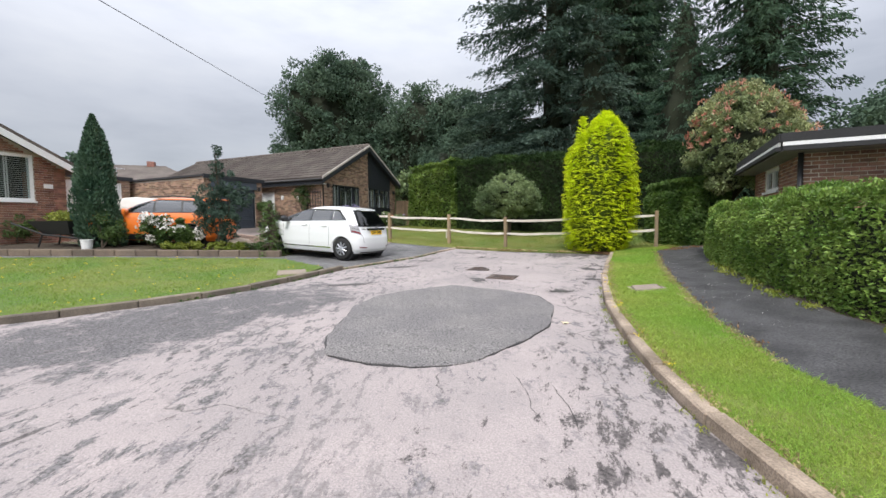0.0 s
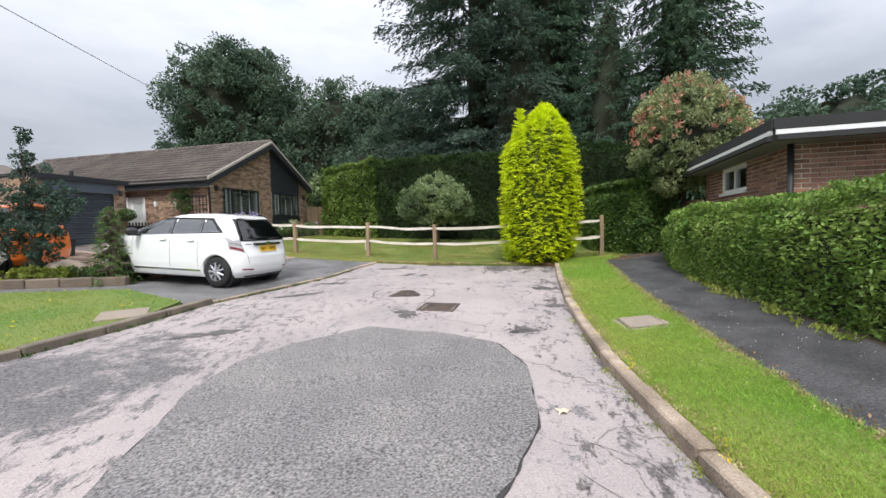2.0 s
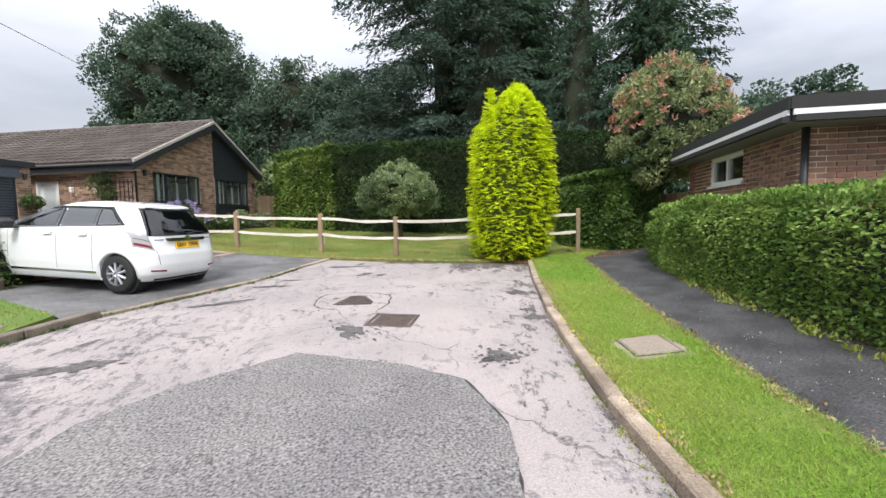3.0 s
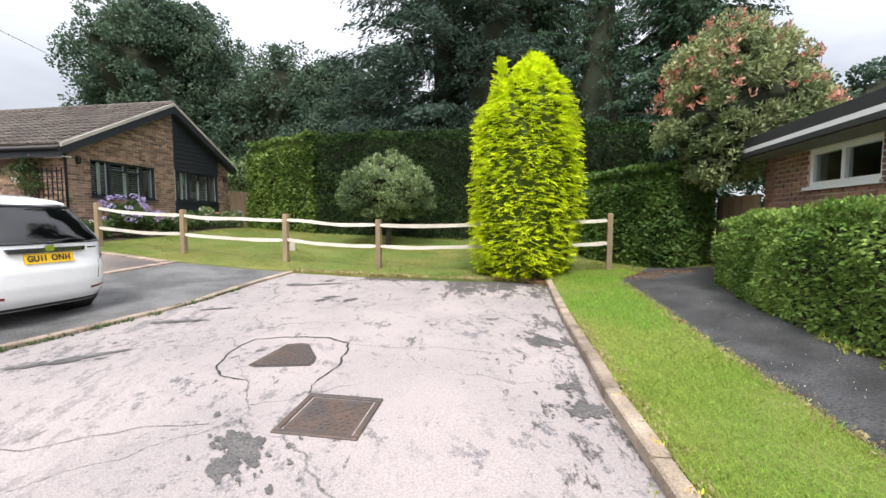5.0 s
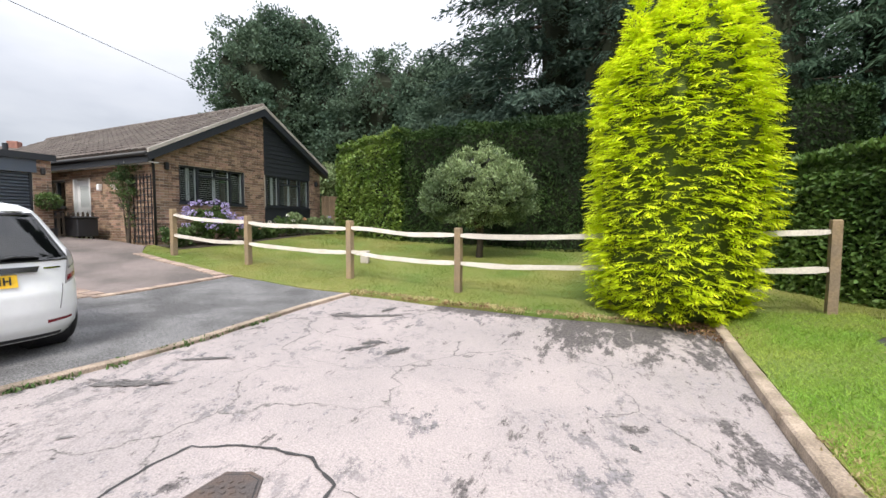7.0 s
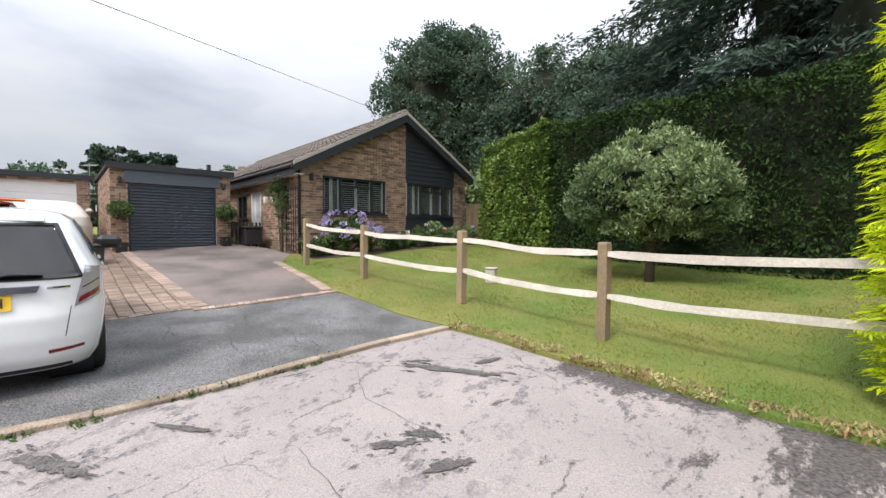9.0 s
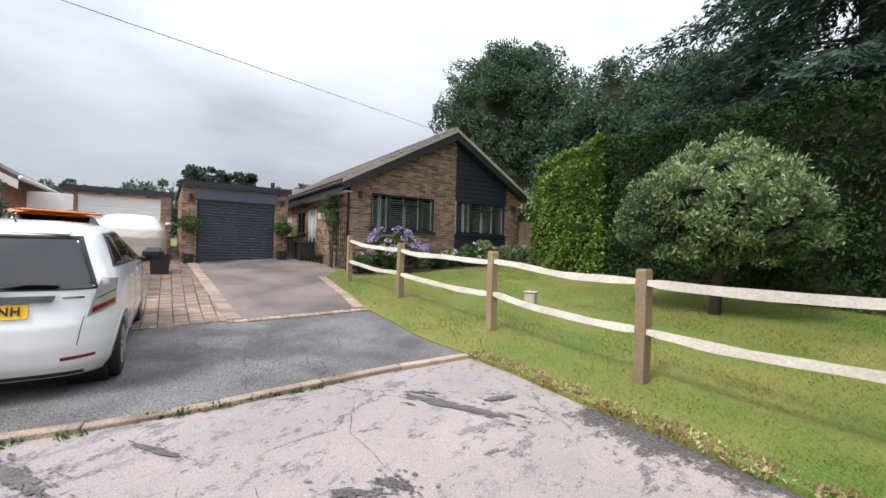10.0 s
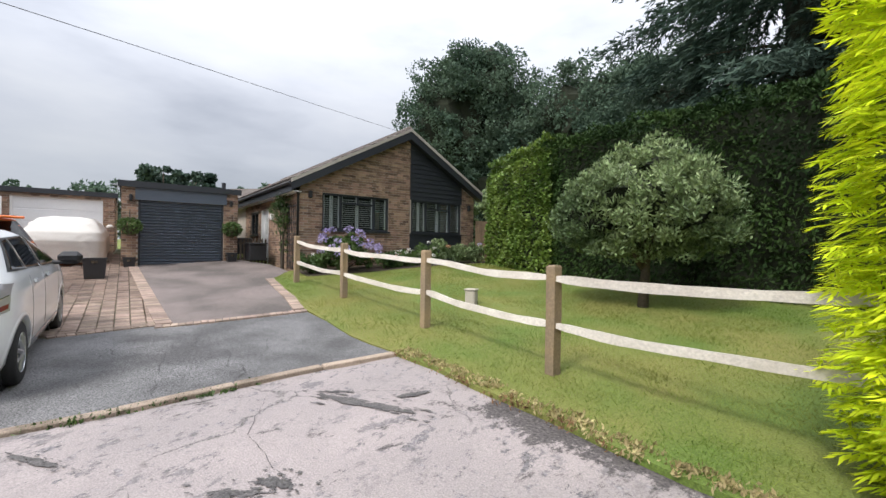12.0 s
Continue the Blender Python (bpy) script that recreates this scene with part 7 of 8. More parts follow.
def crack(points, width, seed, name="road_crack", dz=0.005):
    """A wandering crack, a few centimetres wide, filled with dark grit."""
    rng, line = random.Random(seed), []
    for a, b in zip(points, points[1:]):
        k = max(2, int((Vector(b) - Vector(a)).length / 0.05))
        line += [Vector(a).lerp(Vector(b), j / k) for j in range(k)]
    line.append(Vector(points[-1]))
    vs = []
    for i, p in enumerate(line):
        d = (line[min(i + 1, len(line) - 1)] - line[max(i - 1, 0)]).normalized()
        off = 0.03 * noise.noise((p.x * 6, p.y * 6, seed)) + rng.uniform(-0.006, 0.006)
        w = width * (0.45 + 0.75 * rng.random()) * min(1, 0.2 + i / 3, 0.2 + (len(line) - 1 - i) / 3)
        c = p + Vector((-d.y, d.x)) * off
        for sg in (-1, 1):
            q = c + Vector((-d.y, d.x)) * w * 0.5 * sg
            vs.append((q.x, q.y, ground_z(q.x, q.y) + dz))
    ob = part(name, (vs, [(2 * i, 2 * i + 1, 2 * i + 3, 2 * i + 2) for i in range(len(line) - 1)]), TAR)
    return tagged(ob, "dark grit-filled crack in the road surface", "crack", "cracks in the road", "structure")


crack([(0.62, 9.78), (0.36, 9.95), (0.26, 10.15), (0.30, 10.6), (0.48, 10.97), (0.9, 10.98), (1.26, 10.84), (1.47, 10.6), (1.42, 10.25), (1.36, 9.98), (1.15, 9.6)], 0.024, 1)
crack([(1.47, 10.58), (1.9, 10.35), (2.4, 10.25), (2.9, 9.95), (3.35, 9.8)], 0.006, 2)
crack([(1.15, 9.6), (1.12, 9.38)], 0.02, 3)
crack([(0.62, 3.6), (0.66, 3.25), (0.63, 2.95), (0.68, 2.75)], 0.005, 4)
crack([(0.88, 3.35), (0.91, 2.95), (0.88, 2.6)], 0.006, 5)
crack([(1.30, 4.6), (1.45, 4.2), (1.62, 3.8), (1.72, 3.6)], 0.004, 6)
crack([(1.35, 5.0), (1.75, 4.55), (1.85, 4.2)], 0.004, 7)
crack([(-1.2, 9.3), (-0.5, 9.0), (0.1, 9.15), (0.55, 9.05)], 0.006, 8)
crack([(0.6, 12.6), (1.2, 12.3), (2.0, 12.4), (2.8, 12.1)], 0.004, 9)
crack([(-0.8, 14.2), (-1.3, 14.6), (-1.9, 14.5), (-2.4, 14.9), (-2.9, 14.8)], 0.009, 10, "driveway_crack", 0.035)
crack([(-1.0, 14.9), (-1.4, 15.2), (-1.3, 15.6)], 0.012, 11, "driveway_crack", 0.035)
crack([(-2.2, 13.6), (-2.7, 14.0), (-3.2, 14.2)], 0.007, 12, "driveway_crack", 0.035)
wander = random.Random(21)
for k in range(16):
    px, py = wander.uniform(-3.2, -0.6), wander.uniform(13.6, 15.4)
    line = [(px, py)]
    for _ in range(wander.randint(2, 4)):
        px, py = px + wander.uniform(0.05, 0.3), py + wander.uniform(-0.22, 0.12)
        line.append((px, py))
    if line[-1][0] < -0.3:
        crack(line, wander.uniform(0.005, 0.013), 30 + k, "driveway_crack", 0.035)
crack([(0.1, 14.0), (0.6, 13.4), (1.4, 13.1)], 0.004, 13)


# ---- bare dark patches where the dressing has worn away ----
def worn_patch(x, y, rx, ry, seed):
    """Old dark tarmac showing through: a ragged flake with crumbs of bare surface round it."""
    rng, v, f = random.Random(seed), [], []
    ang = rng.uniform(-0.5, 0.5) + 0.4
    flakes = [(0.0, 0.0, 0.55, 72), (rng.uniform(0.3, 0.7), rng.uniform(-0.3, 0.3), 0.38, 48), (rng.uniform(-0.7, -0.3), rng.uniform(-0.3, 0.3), 0.36, 48)] + [(rng.gauss(0, 0.62), rng.gauss(0, 0.62), rng.uniform(0.02, 0.13), 12) for _ in range(54)]
    for m, (fx, fy, s, n) in enumerate(flakes):
        b0 = len(v)
        ring = []
        for i in range(n):
            t = 2 * math.pi * i / n
            q = (math.cos(t), math.sin(t))
            k = 0.9 + 0.8 * noise.noise((q[0] * 1.6 + seed + m, q[1] * 1.6, seed * 0.7)) + 0.24 * noise.noise((q[0] * 5 + seed, q[1] * 5 + m, seed)) + rng.uniform(-0.045, 0.045)
            px, py = rx * (fx + s * k * q[0]), ry * (fy + s * k * q[1])
            ring.append((x + px * math.cos(ang) - py * math.sin(ang), y + px * math.sin(ang) + py * math.cos(ang)))
        cx, cy = sum(p[0] for p in ring) / n, sum(p[1] for p in ring) / n
        h = 0.0085 + 0.00004 * m
        v += [(cx, cy, ground_z(cx, cy) + h)] + [(p[0], p[1], ground_z(*p) + h) for p in ring]
        f += [(b0, b0 + i + 1, b0 + (i + 1) % n + 1) for i in range(n)]
    return tagged(part("worn_patch", (v, f), WORN), "dark bare patch in the worn road surface", "road patch", "bare patches in the road", "structure")


for k, (x, y, rx, ry) in enumerate((
        (0.96, 14.29, 0.55, 0.12), (1.3, 13.09, 0.16, 0.1), (1.14, 12.87, 0.22, 0.07), (1.58, 12.81, 0.16, 0.08), 
        (-0.24, 12.47, 0.25, 0.06), (-0.59, 11.87, 0.35, 0.09), 
        (3.6, 10.2, 0.16, 0.4), (3.17, 9.04, 0.08, 0.1), (3.09, 8.62, 0.16, 0.2),
        (0.74, 8.69, 0.16, 0.38), (3.53, 10.15, 0.2, 0.22), (3.14, 8.6, 0.14, 0.12), (2.12, 7.44, 0.22, 0.2), (-1.87, 8.22, 0.5, 0.15), (-1.09, 10.63, 0.5, 0.1),
        (2.11, 7.34, 0.22, 0.14), (0.6, 14.38, 0.15, 0.05),
        (1.25, 14.68, 0.2, 0.1),
)):
    worn_patch(x, y, rx, ry, k + 3)

cover = base("verge_cover", rect_frame(3.39, 6.88, radians(-16), 0.080), "weathered concrete inspection cover set in the verge", "inspection cover")
part("surround", Shape().box((0, 0, -0.03), (0.58, 0.62, 0.06), None, 0.015).data(), CONCRETE, cover)
part("lid", Shape().box((0, 0.02, 0.002), (0.40, 0.44, 0.03), None, 0.012).data(), CONCRETE, cover)
part("lid_joint", Shape().box((0, 0.02, -0.002), (0.43, 0.47, 0.012)).data(), SOIL, cover)
lc = base("lawn_cover", rect_frame(-3.42, 9.35, radians(20), 0.092), "pale concrete cover sunk in the grass", "inspection cover")
part("lid", Shape().box((0, 0, -0.02), (0.62, 0.6, 0.05), None, 0.012).data(), CONCRETE, lc)


def fallen_leaf(x, y, r):
    z = ground_z(x, y) + 0.006
    pts = []
    for i in range(10):
        t = 2 * math.pi * i / 10
        q = r if i % 2 == 0 else r * 0.5
        pts.append((q * math.cos(t), q * math.sin(t), 0.012 * math.sin(3 * t) + 0.008))
    n = len(pts)
    vs = [(0, 0, 0.02)] + pts + [(p[0] * 0.98, p[1] * 0.98, p[2] - 0.003) for p in pts]
    l = base("fallen_leaf", Matrix.Translation((x, y, z)), "pale dry fallen leaf lying on the road", "leaf")
    part("blade", (vs, [(0, i + 1, (i + 1) % n + 1) for i in range(n)] + [(i + 1, i + 1 + n, (i + 1) % n + 1 + n, (i + 1) % n + 1) for i in range(n)]), LEAF_DRY, l)
    part("stalk", Shape().tube([(r * 0.6, 0, 0.01), (r * 1.5, 0.01, 0.004)], 0.002, 5).data(), LEAF_DRY, l)


fallen_leaf(1.55, 5.24, 0.055)

# ---- paving blocks and setts ----
sett_row = base("sett_edging", Matrix(), "row of pinkish block setts across the driveway", "edging", "", "structure")
stones(sett_row, "sett", [(-2.2, 16.68), (-3.42, 14.85)], 0.1, 0.2, 0.045, 0.1, PAVER, 1, 0.008, 0.006, 0.003)
stones(sett_row, "sett", [(-3.42, 14.85), (-3.76, 13.65)], 0.1, 0.2, 0.045, 0.1, PAVER, -1, 0.008, 0.006, 0.003)
stones(sett_row, "sett", [(-3.42, 14.85), (-9.75, 17.42)], 0.1, 0.22, 0.062, 0.1, PAVER, -1, 0.008, 0.006, 0.003)
stones(sett_row, "sett", [(-2.25, 16.7), (-3.22, 17.36), (-4.6, 18.17), (-5.2, 18.52)], 0.1, 0.2, 0.05, 0.1, PAVER, 1, 0.008, 0.006, 0.003)


def block_paving():
    t = base("block_paving", Matrix(), "pinkish brown block paving with mossy joints", "paving", "", "structure")
    area = [(-3.38, 14.97), (-3.75, 13.75), (-4.6, 13.0), (-8, 13.2), (-15, 14.5), (-14.5, 19.0), (-9.75, 17.54)]
    one = Shape().box((0, 0, 0), (0.087, 0.187, 0.06), None, 0.008).data()
    low = Shape().box((0, 0, 0), (0.087, 0.187, 0.06)).data()
    rest, made, me = Shape(), 0, None
    rng = random.Random(9)
    origin, rz = Vector((-3.42, 14.85)), Matrix.Rotation(math.atan2(V.y, V.x), 4, "Z")
    for i in range(0, 125):
        for j in range(-30, 26):
            p = origin + V * (0.1 * i + (0.05 if j % 2 else 0)) + U * (0.2 * j)
            if not in_poly(p.x, p.y, area):
                continue
            m = Matrix.Translation((p.x, p.y, ground_z(p.x, p.y) + 0.02 + rng.uniform(-0.003, 0.003))) @ rz
            if made < 300:
                if me is None:
                    ob = part("paver", one, PAVER, t)
                    me = ob.data
                else:
                    ob = new("paver", me)
                    ob.parent = t
                ob.matrix_world = m
                made += 1
            else:
                rest.add([m @ Vector(q) for q in low[0]], low[1])
    tagged(part("pavers", rest.data(), PAVER_I, t), "", "", "", "stuff")


block_paving()

# ---- the neighbour's raised bed ----
bed_wall = base("bed_wall", Matrix.Translation((-8.5, 12.2, ground_z(-8.5, 12.2))), "low weathered block wall round a planted bed", "wall", in_world=True)
wa, wb = Vector((-13.4, 11.72)), Vector((-4.75, 12.17))
n_blocks = 15
for i in range(n_blocks):
    a, b = wa.lerp(wb, i / n_blocks), wa.lerp(wb, (i + 1) / n_blocks)
    c, d = (a + b) / 2, b - a
    part("block", Shape().box((c.x, c.y, ground_z(c.x, c.y) + 0.07), (d.length - 0.012, 0.22, 0.27), Matrix.Rotation(math.atan2(d.y, d.x), 3, "Z"), 0.02).data(), WALL_BLOCK, bed_wall)
slab("bed_soil", [(-13.4, 11.83), (-4.8, 12.28), (-5.95, 12.62), (-6.5, 13.3), (-9, 13.15), (-13.4, 13.2)], 0.16, SOIL, 0.5, 0.2, 0.03, label="dark soil of the planted bed", category="soil")


def shrub(name, x, y, blobs, leaves, leaf, mat, label, dz=0.0, flowers=None, fl_mat=None, fl_n=0, fl_size=0.06, clump=0.14, n_clumps=45, category="shrub"):
    """A small plant: stems from one foot, leaves in clumps, and flower heads if it has any."""
    z = ground_z(x, y) + dz
    t = base(name, Matrix.Translation((x, y, z)), label, category)
    rng = random.Random(int(abs(x * 100)) + 1)
    for b in blobs:
        for _ in range(3):
            s = Shape().tube([(rng.uniform(-.04, .04), rng.uniform(-.04, .04), -0.05), (b[0] * 0.5, b[1] * 0.5, b[2] * 0.5), (b[0] + rng.uniform(-.5, .5) * b[3], b[1] + rng.uniform(-.5, .5) * b[4], b[2])], [0.022, 0.014, 0.005], 5)
            part("stem", s.data(), BARK, t)
    c = crown_centres(blobs, n_clumps, 0.35)
    p, d = clumps(c, clump * RNG.uniform(0.7, 1.2, len(c)), max(1, leaves // len(c)))
    p[:, 2] = np.maximum(p[:, 2], 0.02)
    cloud_part("leaves", [leaf_cloud(p, d, leaf, leaf * 0.5)], mat, t)
    if fl_n:
        c = crown_centres(flowers or blobs, fl_n, 0.97)
        c = c[c[:, 2] > np.percentile(c[:, 2], 35)]
        p, d = clumps(c, np.full(len(c), fl_size), 26, 0.7, 0.8)
        tagged(cloud_part("bloom", [leaf_cloud(p, d, fl_size * 0.6, fl_size * 0.5)], fl_mat, t, "flower heads"), "", "", "", "stuff")
    return t


def column_conifer(name, x, y, h, r, leaves, leaf, mat, label, dz=0.0):
    z = ground_z(x, y) + dz
    t = base(name, Matrix.Translation((x, y, z)), label, "conifer")
    trunk(t, [(0, 0, -0.1), (0, 0, h * 0.5), (0, 0, h * 0.95)], [0.09, 0.05, 0.01])
    q = RNG.uniform(0, 1, leaves)
    a = RNG.uniform(0, 2 * np.pi, leaves)
    rad = r * np.interp(q, [0, 0.1, 0.35, 0.7, 0.9, 1], [0.75, 0.95, 1.0, 0.68, 0.32, 0.03]) * (1 + 0.13 * np.sin(3 * a + 7 * q) + 0.08 * np.sin(5 * a - 17 * q)) * RNG.uniform(0.6, 1.05, leaves)
    p = np.column_stack([rad * np.cos(a), rad * np.sin(a), 0.03 + q * h])
    cloud_part("foliage", [leaf_cloud(p, np.column_stack([np.cos(a) * 0.6, np.sin(a) * 0.6, np.ones(leaves)]), leaf, leaf * 0.4, 0, 0.35)], mat, t)
    return t


column_conifer("cypress", -10.62, 12.85, 4.0, 0.56, 15000, 0.12, BLUE_CYPRESS, "tall dark blue-green cypress", 0.1)
column_conifer("dwarf_conifer", -9.95, 12.75, 1.15, 0.22, 1800, 0.08, CYPRESS_LEAF, "narrow green dwarf conifer in the bed", 0.15)
spruce("young_conifer", -5.12, 12.36, 1.65, 0.50, 90, 0.012, 0.06, YOUNG_LEAF, "young feathery light green conifer beside the drive", 0.04, 0.25, 0.1, 0.1)
shrub("dark_shrub", -6.7, 12.6, [(0, 0, 0.9, 0.75, 0.6, 0.75), (0.35, 0, 1.5, 0.65, 0.5, 0.6), (-0.35, 0, 1.45, 0.6, 0.5, 0.6), (0.1, 0, 2.0, 0.5, 0.4, 0.4), (-0.1, 0, 2.45, 0.22, 0.2, 0.4), (-0.08, 0, 2.95, 0.14, 0.14, 0.28)], 9500, 0.07, SPRUCE_LEAF, "tall loose dark green shrub in the bed", 0.15, clump=0.12, n_clumps=190)
shrub("white_hydrangea", -8.35, 12.6, [(0, 0, 0.55, 0.6, 0.4, 0.45), (0.6, 0.05, 0.4, 0.45, 0.3, 0.36), (-0.4, 0, 0.7, 0.35, 0.3, 0.4)], 3600, 0.11, SHRUB_LEAF, "white-flowered hydrangea bush in the bed", 0.15, None, WHITE_FLOWER, 40, 0.13)
for i, (x, y, w) in enumerate(((-8.0, 12.25, 0.3), (-7.45, 12.28, 0.35), (-6.8, 12.3, 0.4), (-6.2, 12.33, 0.35), (-5.7, 12.36, 0.4), (-5.35, 12.38, 0.25))):
    shrub("ground_cover", x, y, [(0, 0, 0.10, w, 0.25, 0.16), (w * 0.6, 0.05, 0.12, w * 0.6, 0.2, 0.16)], 1300, 0.06, LIME_LEAF if i < 4 else SHRUB_LEAF, "low yellow-green cushion plant behind the wall", 0.15, clump=0.07, n_clumps=40, category="plant")
shrub("rose_bush", -10.2, 12.45, [(0, 0, 0.7, 0.35, 0.3, 0.45), (0.4, 0, 0.5, 0.3, 0.3, 0.4)], 1500, 0.07, SHRUB_LEAF, "thin reddish-green rose bush in the bed", 0.15)
shrub("green_shrub", -9.3, 13.1, [(0, 0, 0.4, 0.4, 0.35, 0.4), (0.5, 0, 0.3, 0.35, 0.3, 0.3)], 1600, 0.07, SHRUB_LEAF, "low dark green shrub in the bed", 0.15)
shrub("green_shrub", -13.2, 12.9, [(0, 0, 0.5, 0.6, 0.4, 0.5), (-0.8, 0, 0.45, 0.5, 0.4, 0.4)], 2400, 0.08, SHRUB_LEAF, "dark green shrub under the window", 0.1)
rock = bmesh.new()
bmesh.ops.create_icosphere(rock, subdivisions=3, radius=0.35)
for v in rock.verts:
    v.co = Vector((v.co.x * 1.2, v.co.y * 0.8, v.co.z * 0.7)) * (1 + 0.25 * noise.noise(v.co * 3.2))
rk = part("boulder", rock, CONCRETE, None, "", True)
rk.location = (-6.15, 12.7, ground_z(-6.15, 12.7) + 0.26)
tagged(rk, "rounded pale stone boulder in the bed", "rock")


def wheelbarrow(x, y):
    z = ground_z(x, y) + 0.15
    t = base("wheelbarrow_planter", Matrix.Translation((x, y, z)) @ Matrix.Rotation(radians(-5), 4, "Z") @ Matrix.Scale(1.25, 4), "old black wheelbarrow used as a planter", "wheelbarrow")
    outer = [(-0.55, -0.30, 0.62), (0.50, -0.30, 0.62), (0.50, 0.30, 0.62), (-0.55, 0.30, 0.62), (-0.25, -0.18, 0.30), (0.42, -0.18, 0.30), (0.42, 0.18, 0.30), (-0.25, 0.18, 0.30)]
    part("tray", (outer + [(p[0] * 0.95, p[1] * 0.93, p[2] + (0.0 if p[2] > 0.5 else 0.02)) for p in outer], [(0, 4, 5, 1), (1, 5, 6, 2), (2, 6, 7, 3), (3, 7, 4, 0), (4, 7, 6, 5), (8, 9, 13, 12), (9, 10, 14, 13), (10, 11, 15, 14), (11, 8, 12, 15), (12, 13, 14, 15), (0, 1, 9, 8), (1, 2, 10, 9), (2, 3, 11, 10), (3, 0, 8, 11)]), BLACK_PLASTIC, t)
    for sg in (-1, 1):
        part("handle", Shape().tube([(0.75, sg * 0.1, 0.18), (-0.2, sg * 0.24, 0.30), (-0.95, sg * 0.30, 0.58)], 0.022, 8).data(), BLACK_PLASTIC, t)
        part("leg", Shape().tube([(-0.25, sg * 0.22, 0.30), (-0.35, sg * 0.24, 0.0)], 0.02, 8).data(), BLACK_PLASTIC, t)
    part("wheel", Shape().tube([(0.72, -0.04, 0.18), (0.72, 0.04, 0.18)], 0.18, 20).data(), TYRE, t)
    part("soil_fill", Shape().box((0, 0, 0.57), (0.92, 0.5, 0.06)).data(), SOIL, t)


wheelbarrow(-11.55, 12.6)
shrub("barrow_plant", -11.5, 12.6, [(0, 0, 0.12, 0.42, 0.25, 0.2)], 1500, 0.08, LIME_LEAF, "yellow-green plants growing in the wheelbarrow", 0.88, category="plant")


def pot(x, y, r, h, mat, label, dz=0.0, square=False):
    z = ground_z(x, y) + dz
    t = base("planter", Matrix.Translation((x, y, z)) @ (Matrix.Rotation(math.atan2(U.y, U.x), 4, "Z")), label, "planter")
    n = 4 if square else 20
    k = math.pi / 4 if square else 0
    rings = [(0.85, 0.0), (1.0, h), (1.06, h), (1.06, h + 0.03), (0.92, h + 0.03), (0.9, h - 0.04)]
    vs = [(r * q * math.cos(2 * math.pi * j / n + k), r * q * math.sin(2 * math.pi * j / n + k), zz) for q, zz in rings for j in range(n)]
    part("body", (vs, [(i * n + j, i * n + (j + 1) % n, (i + 1) * n + (j + 1) % n, (i + 1) * n + j) for i in range(5) for j in range(n)] + [tuple(range(n))[::-1]]), mat, t)
    part("soil_fill", Shape().tube([(0, 0, h - 0.08), (0, 0, h - 0.03)], r * 0.9, n).data(), SOIL, t)
    return t


pot(-10.45, 12.2, 0.15, 0.26, WHITE_PAINT, "small white plant pot in the bed", 0.15)
pot(-8.35, 16.1, 0.30, 0.45, BLACK_PLASTIC, "square black planter on the block paving", 0.04, True)
for s in (0.18, 2.72):
    q = GARM @ Vector((s, -0.22, 0))
    pot(q.x, q.y, 0.20, 0.24, BLACK_PLASTIC, "dark trough planter at the garage pier", 0.03, True)
    bq = GARM @ Vector((s, -0.28, 2.28))
    hb = base("hanging_basket", Matrix.Translation((bq.x, bq.y, bq.z)), "round green hanging basket on the garage pier", "hanging basket")
    hb_b = bmesh.new()
    bmesh.ops.create_uvsphere(hb_b, u_segments=16, v_segments=8, radius=0.2)
    bmesh.ops.delete(hb_b, geom=[v for v in hb_b.verts if v.co.z > 0.02], context="VERTS")
    part("basket", hb_b, BARK, hb)
    wq = GARM @ Vector((s, 0.0, 2.72)) - bq
    part("bracket", Shape().tube([(wq.x, wq.y, 0.44), (0, 0, 0.46), (0, 0, 0.1)], 0.008, 6).data(), BLACK_PLASTIC, hb)
    p, d = clumps(np.array([[0, 0, 0.02]]), [0.29], 900, 0.8, 0.6)
    cloud_part("leaves", [leaf_cloud(p, d, 0.07, 0.04)], SHRUB_LEAF, hb)

# ---- in front of the bungalow ----
def bed_at(s, out):
    q = GM @ Vector((s, -out, 0))
    return q.x, q.y


slab("flower_bed", [bed_at(-0.1, 0.02), bed_at(-0.1, 1.0), bed_at(2.0, 1.15), bed_at(4.5, 1.2), bed_at(6.6, 1.0), bed_at(6.6, 0.02)][::-1], 0.055, SOIL, 0.5, 0.15, 0.02, label="dark soil of the flower bed at the house wall", category="soil")
x, y = bed_at(1.0, 0.75)
shrub("mauve_hydrangea", x, y, [(0, 0, 0.55, 0.55, 0.7, 0.5), (0.25, 0.55, 0.45, 0.4, 0.5, 0.42), (-0.15, -0.3, 0.5, 0.4, 0.4, 0.45), (0.1, 0.1, 0.85, 0.4, 0.5, 0.35)], 4200, 0.10, SHRUB_LEAF, "hydrangea bush with mauve-blue flower heads", 0.06, [(0, 0, 0.75, 0.62, 0.75, 0.5), (0.25, 0.5, 0.6, 0.45, 0.55, 0.45)], BLUE_FLOWER, 60, 0.10, n_clumps=70)
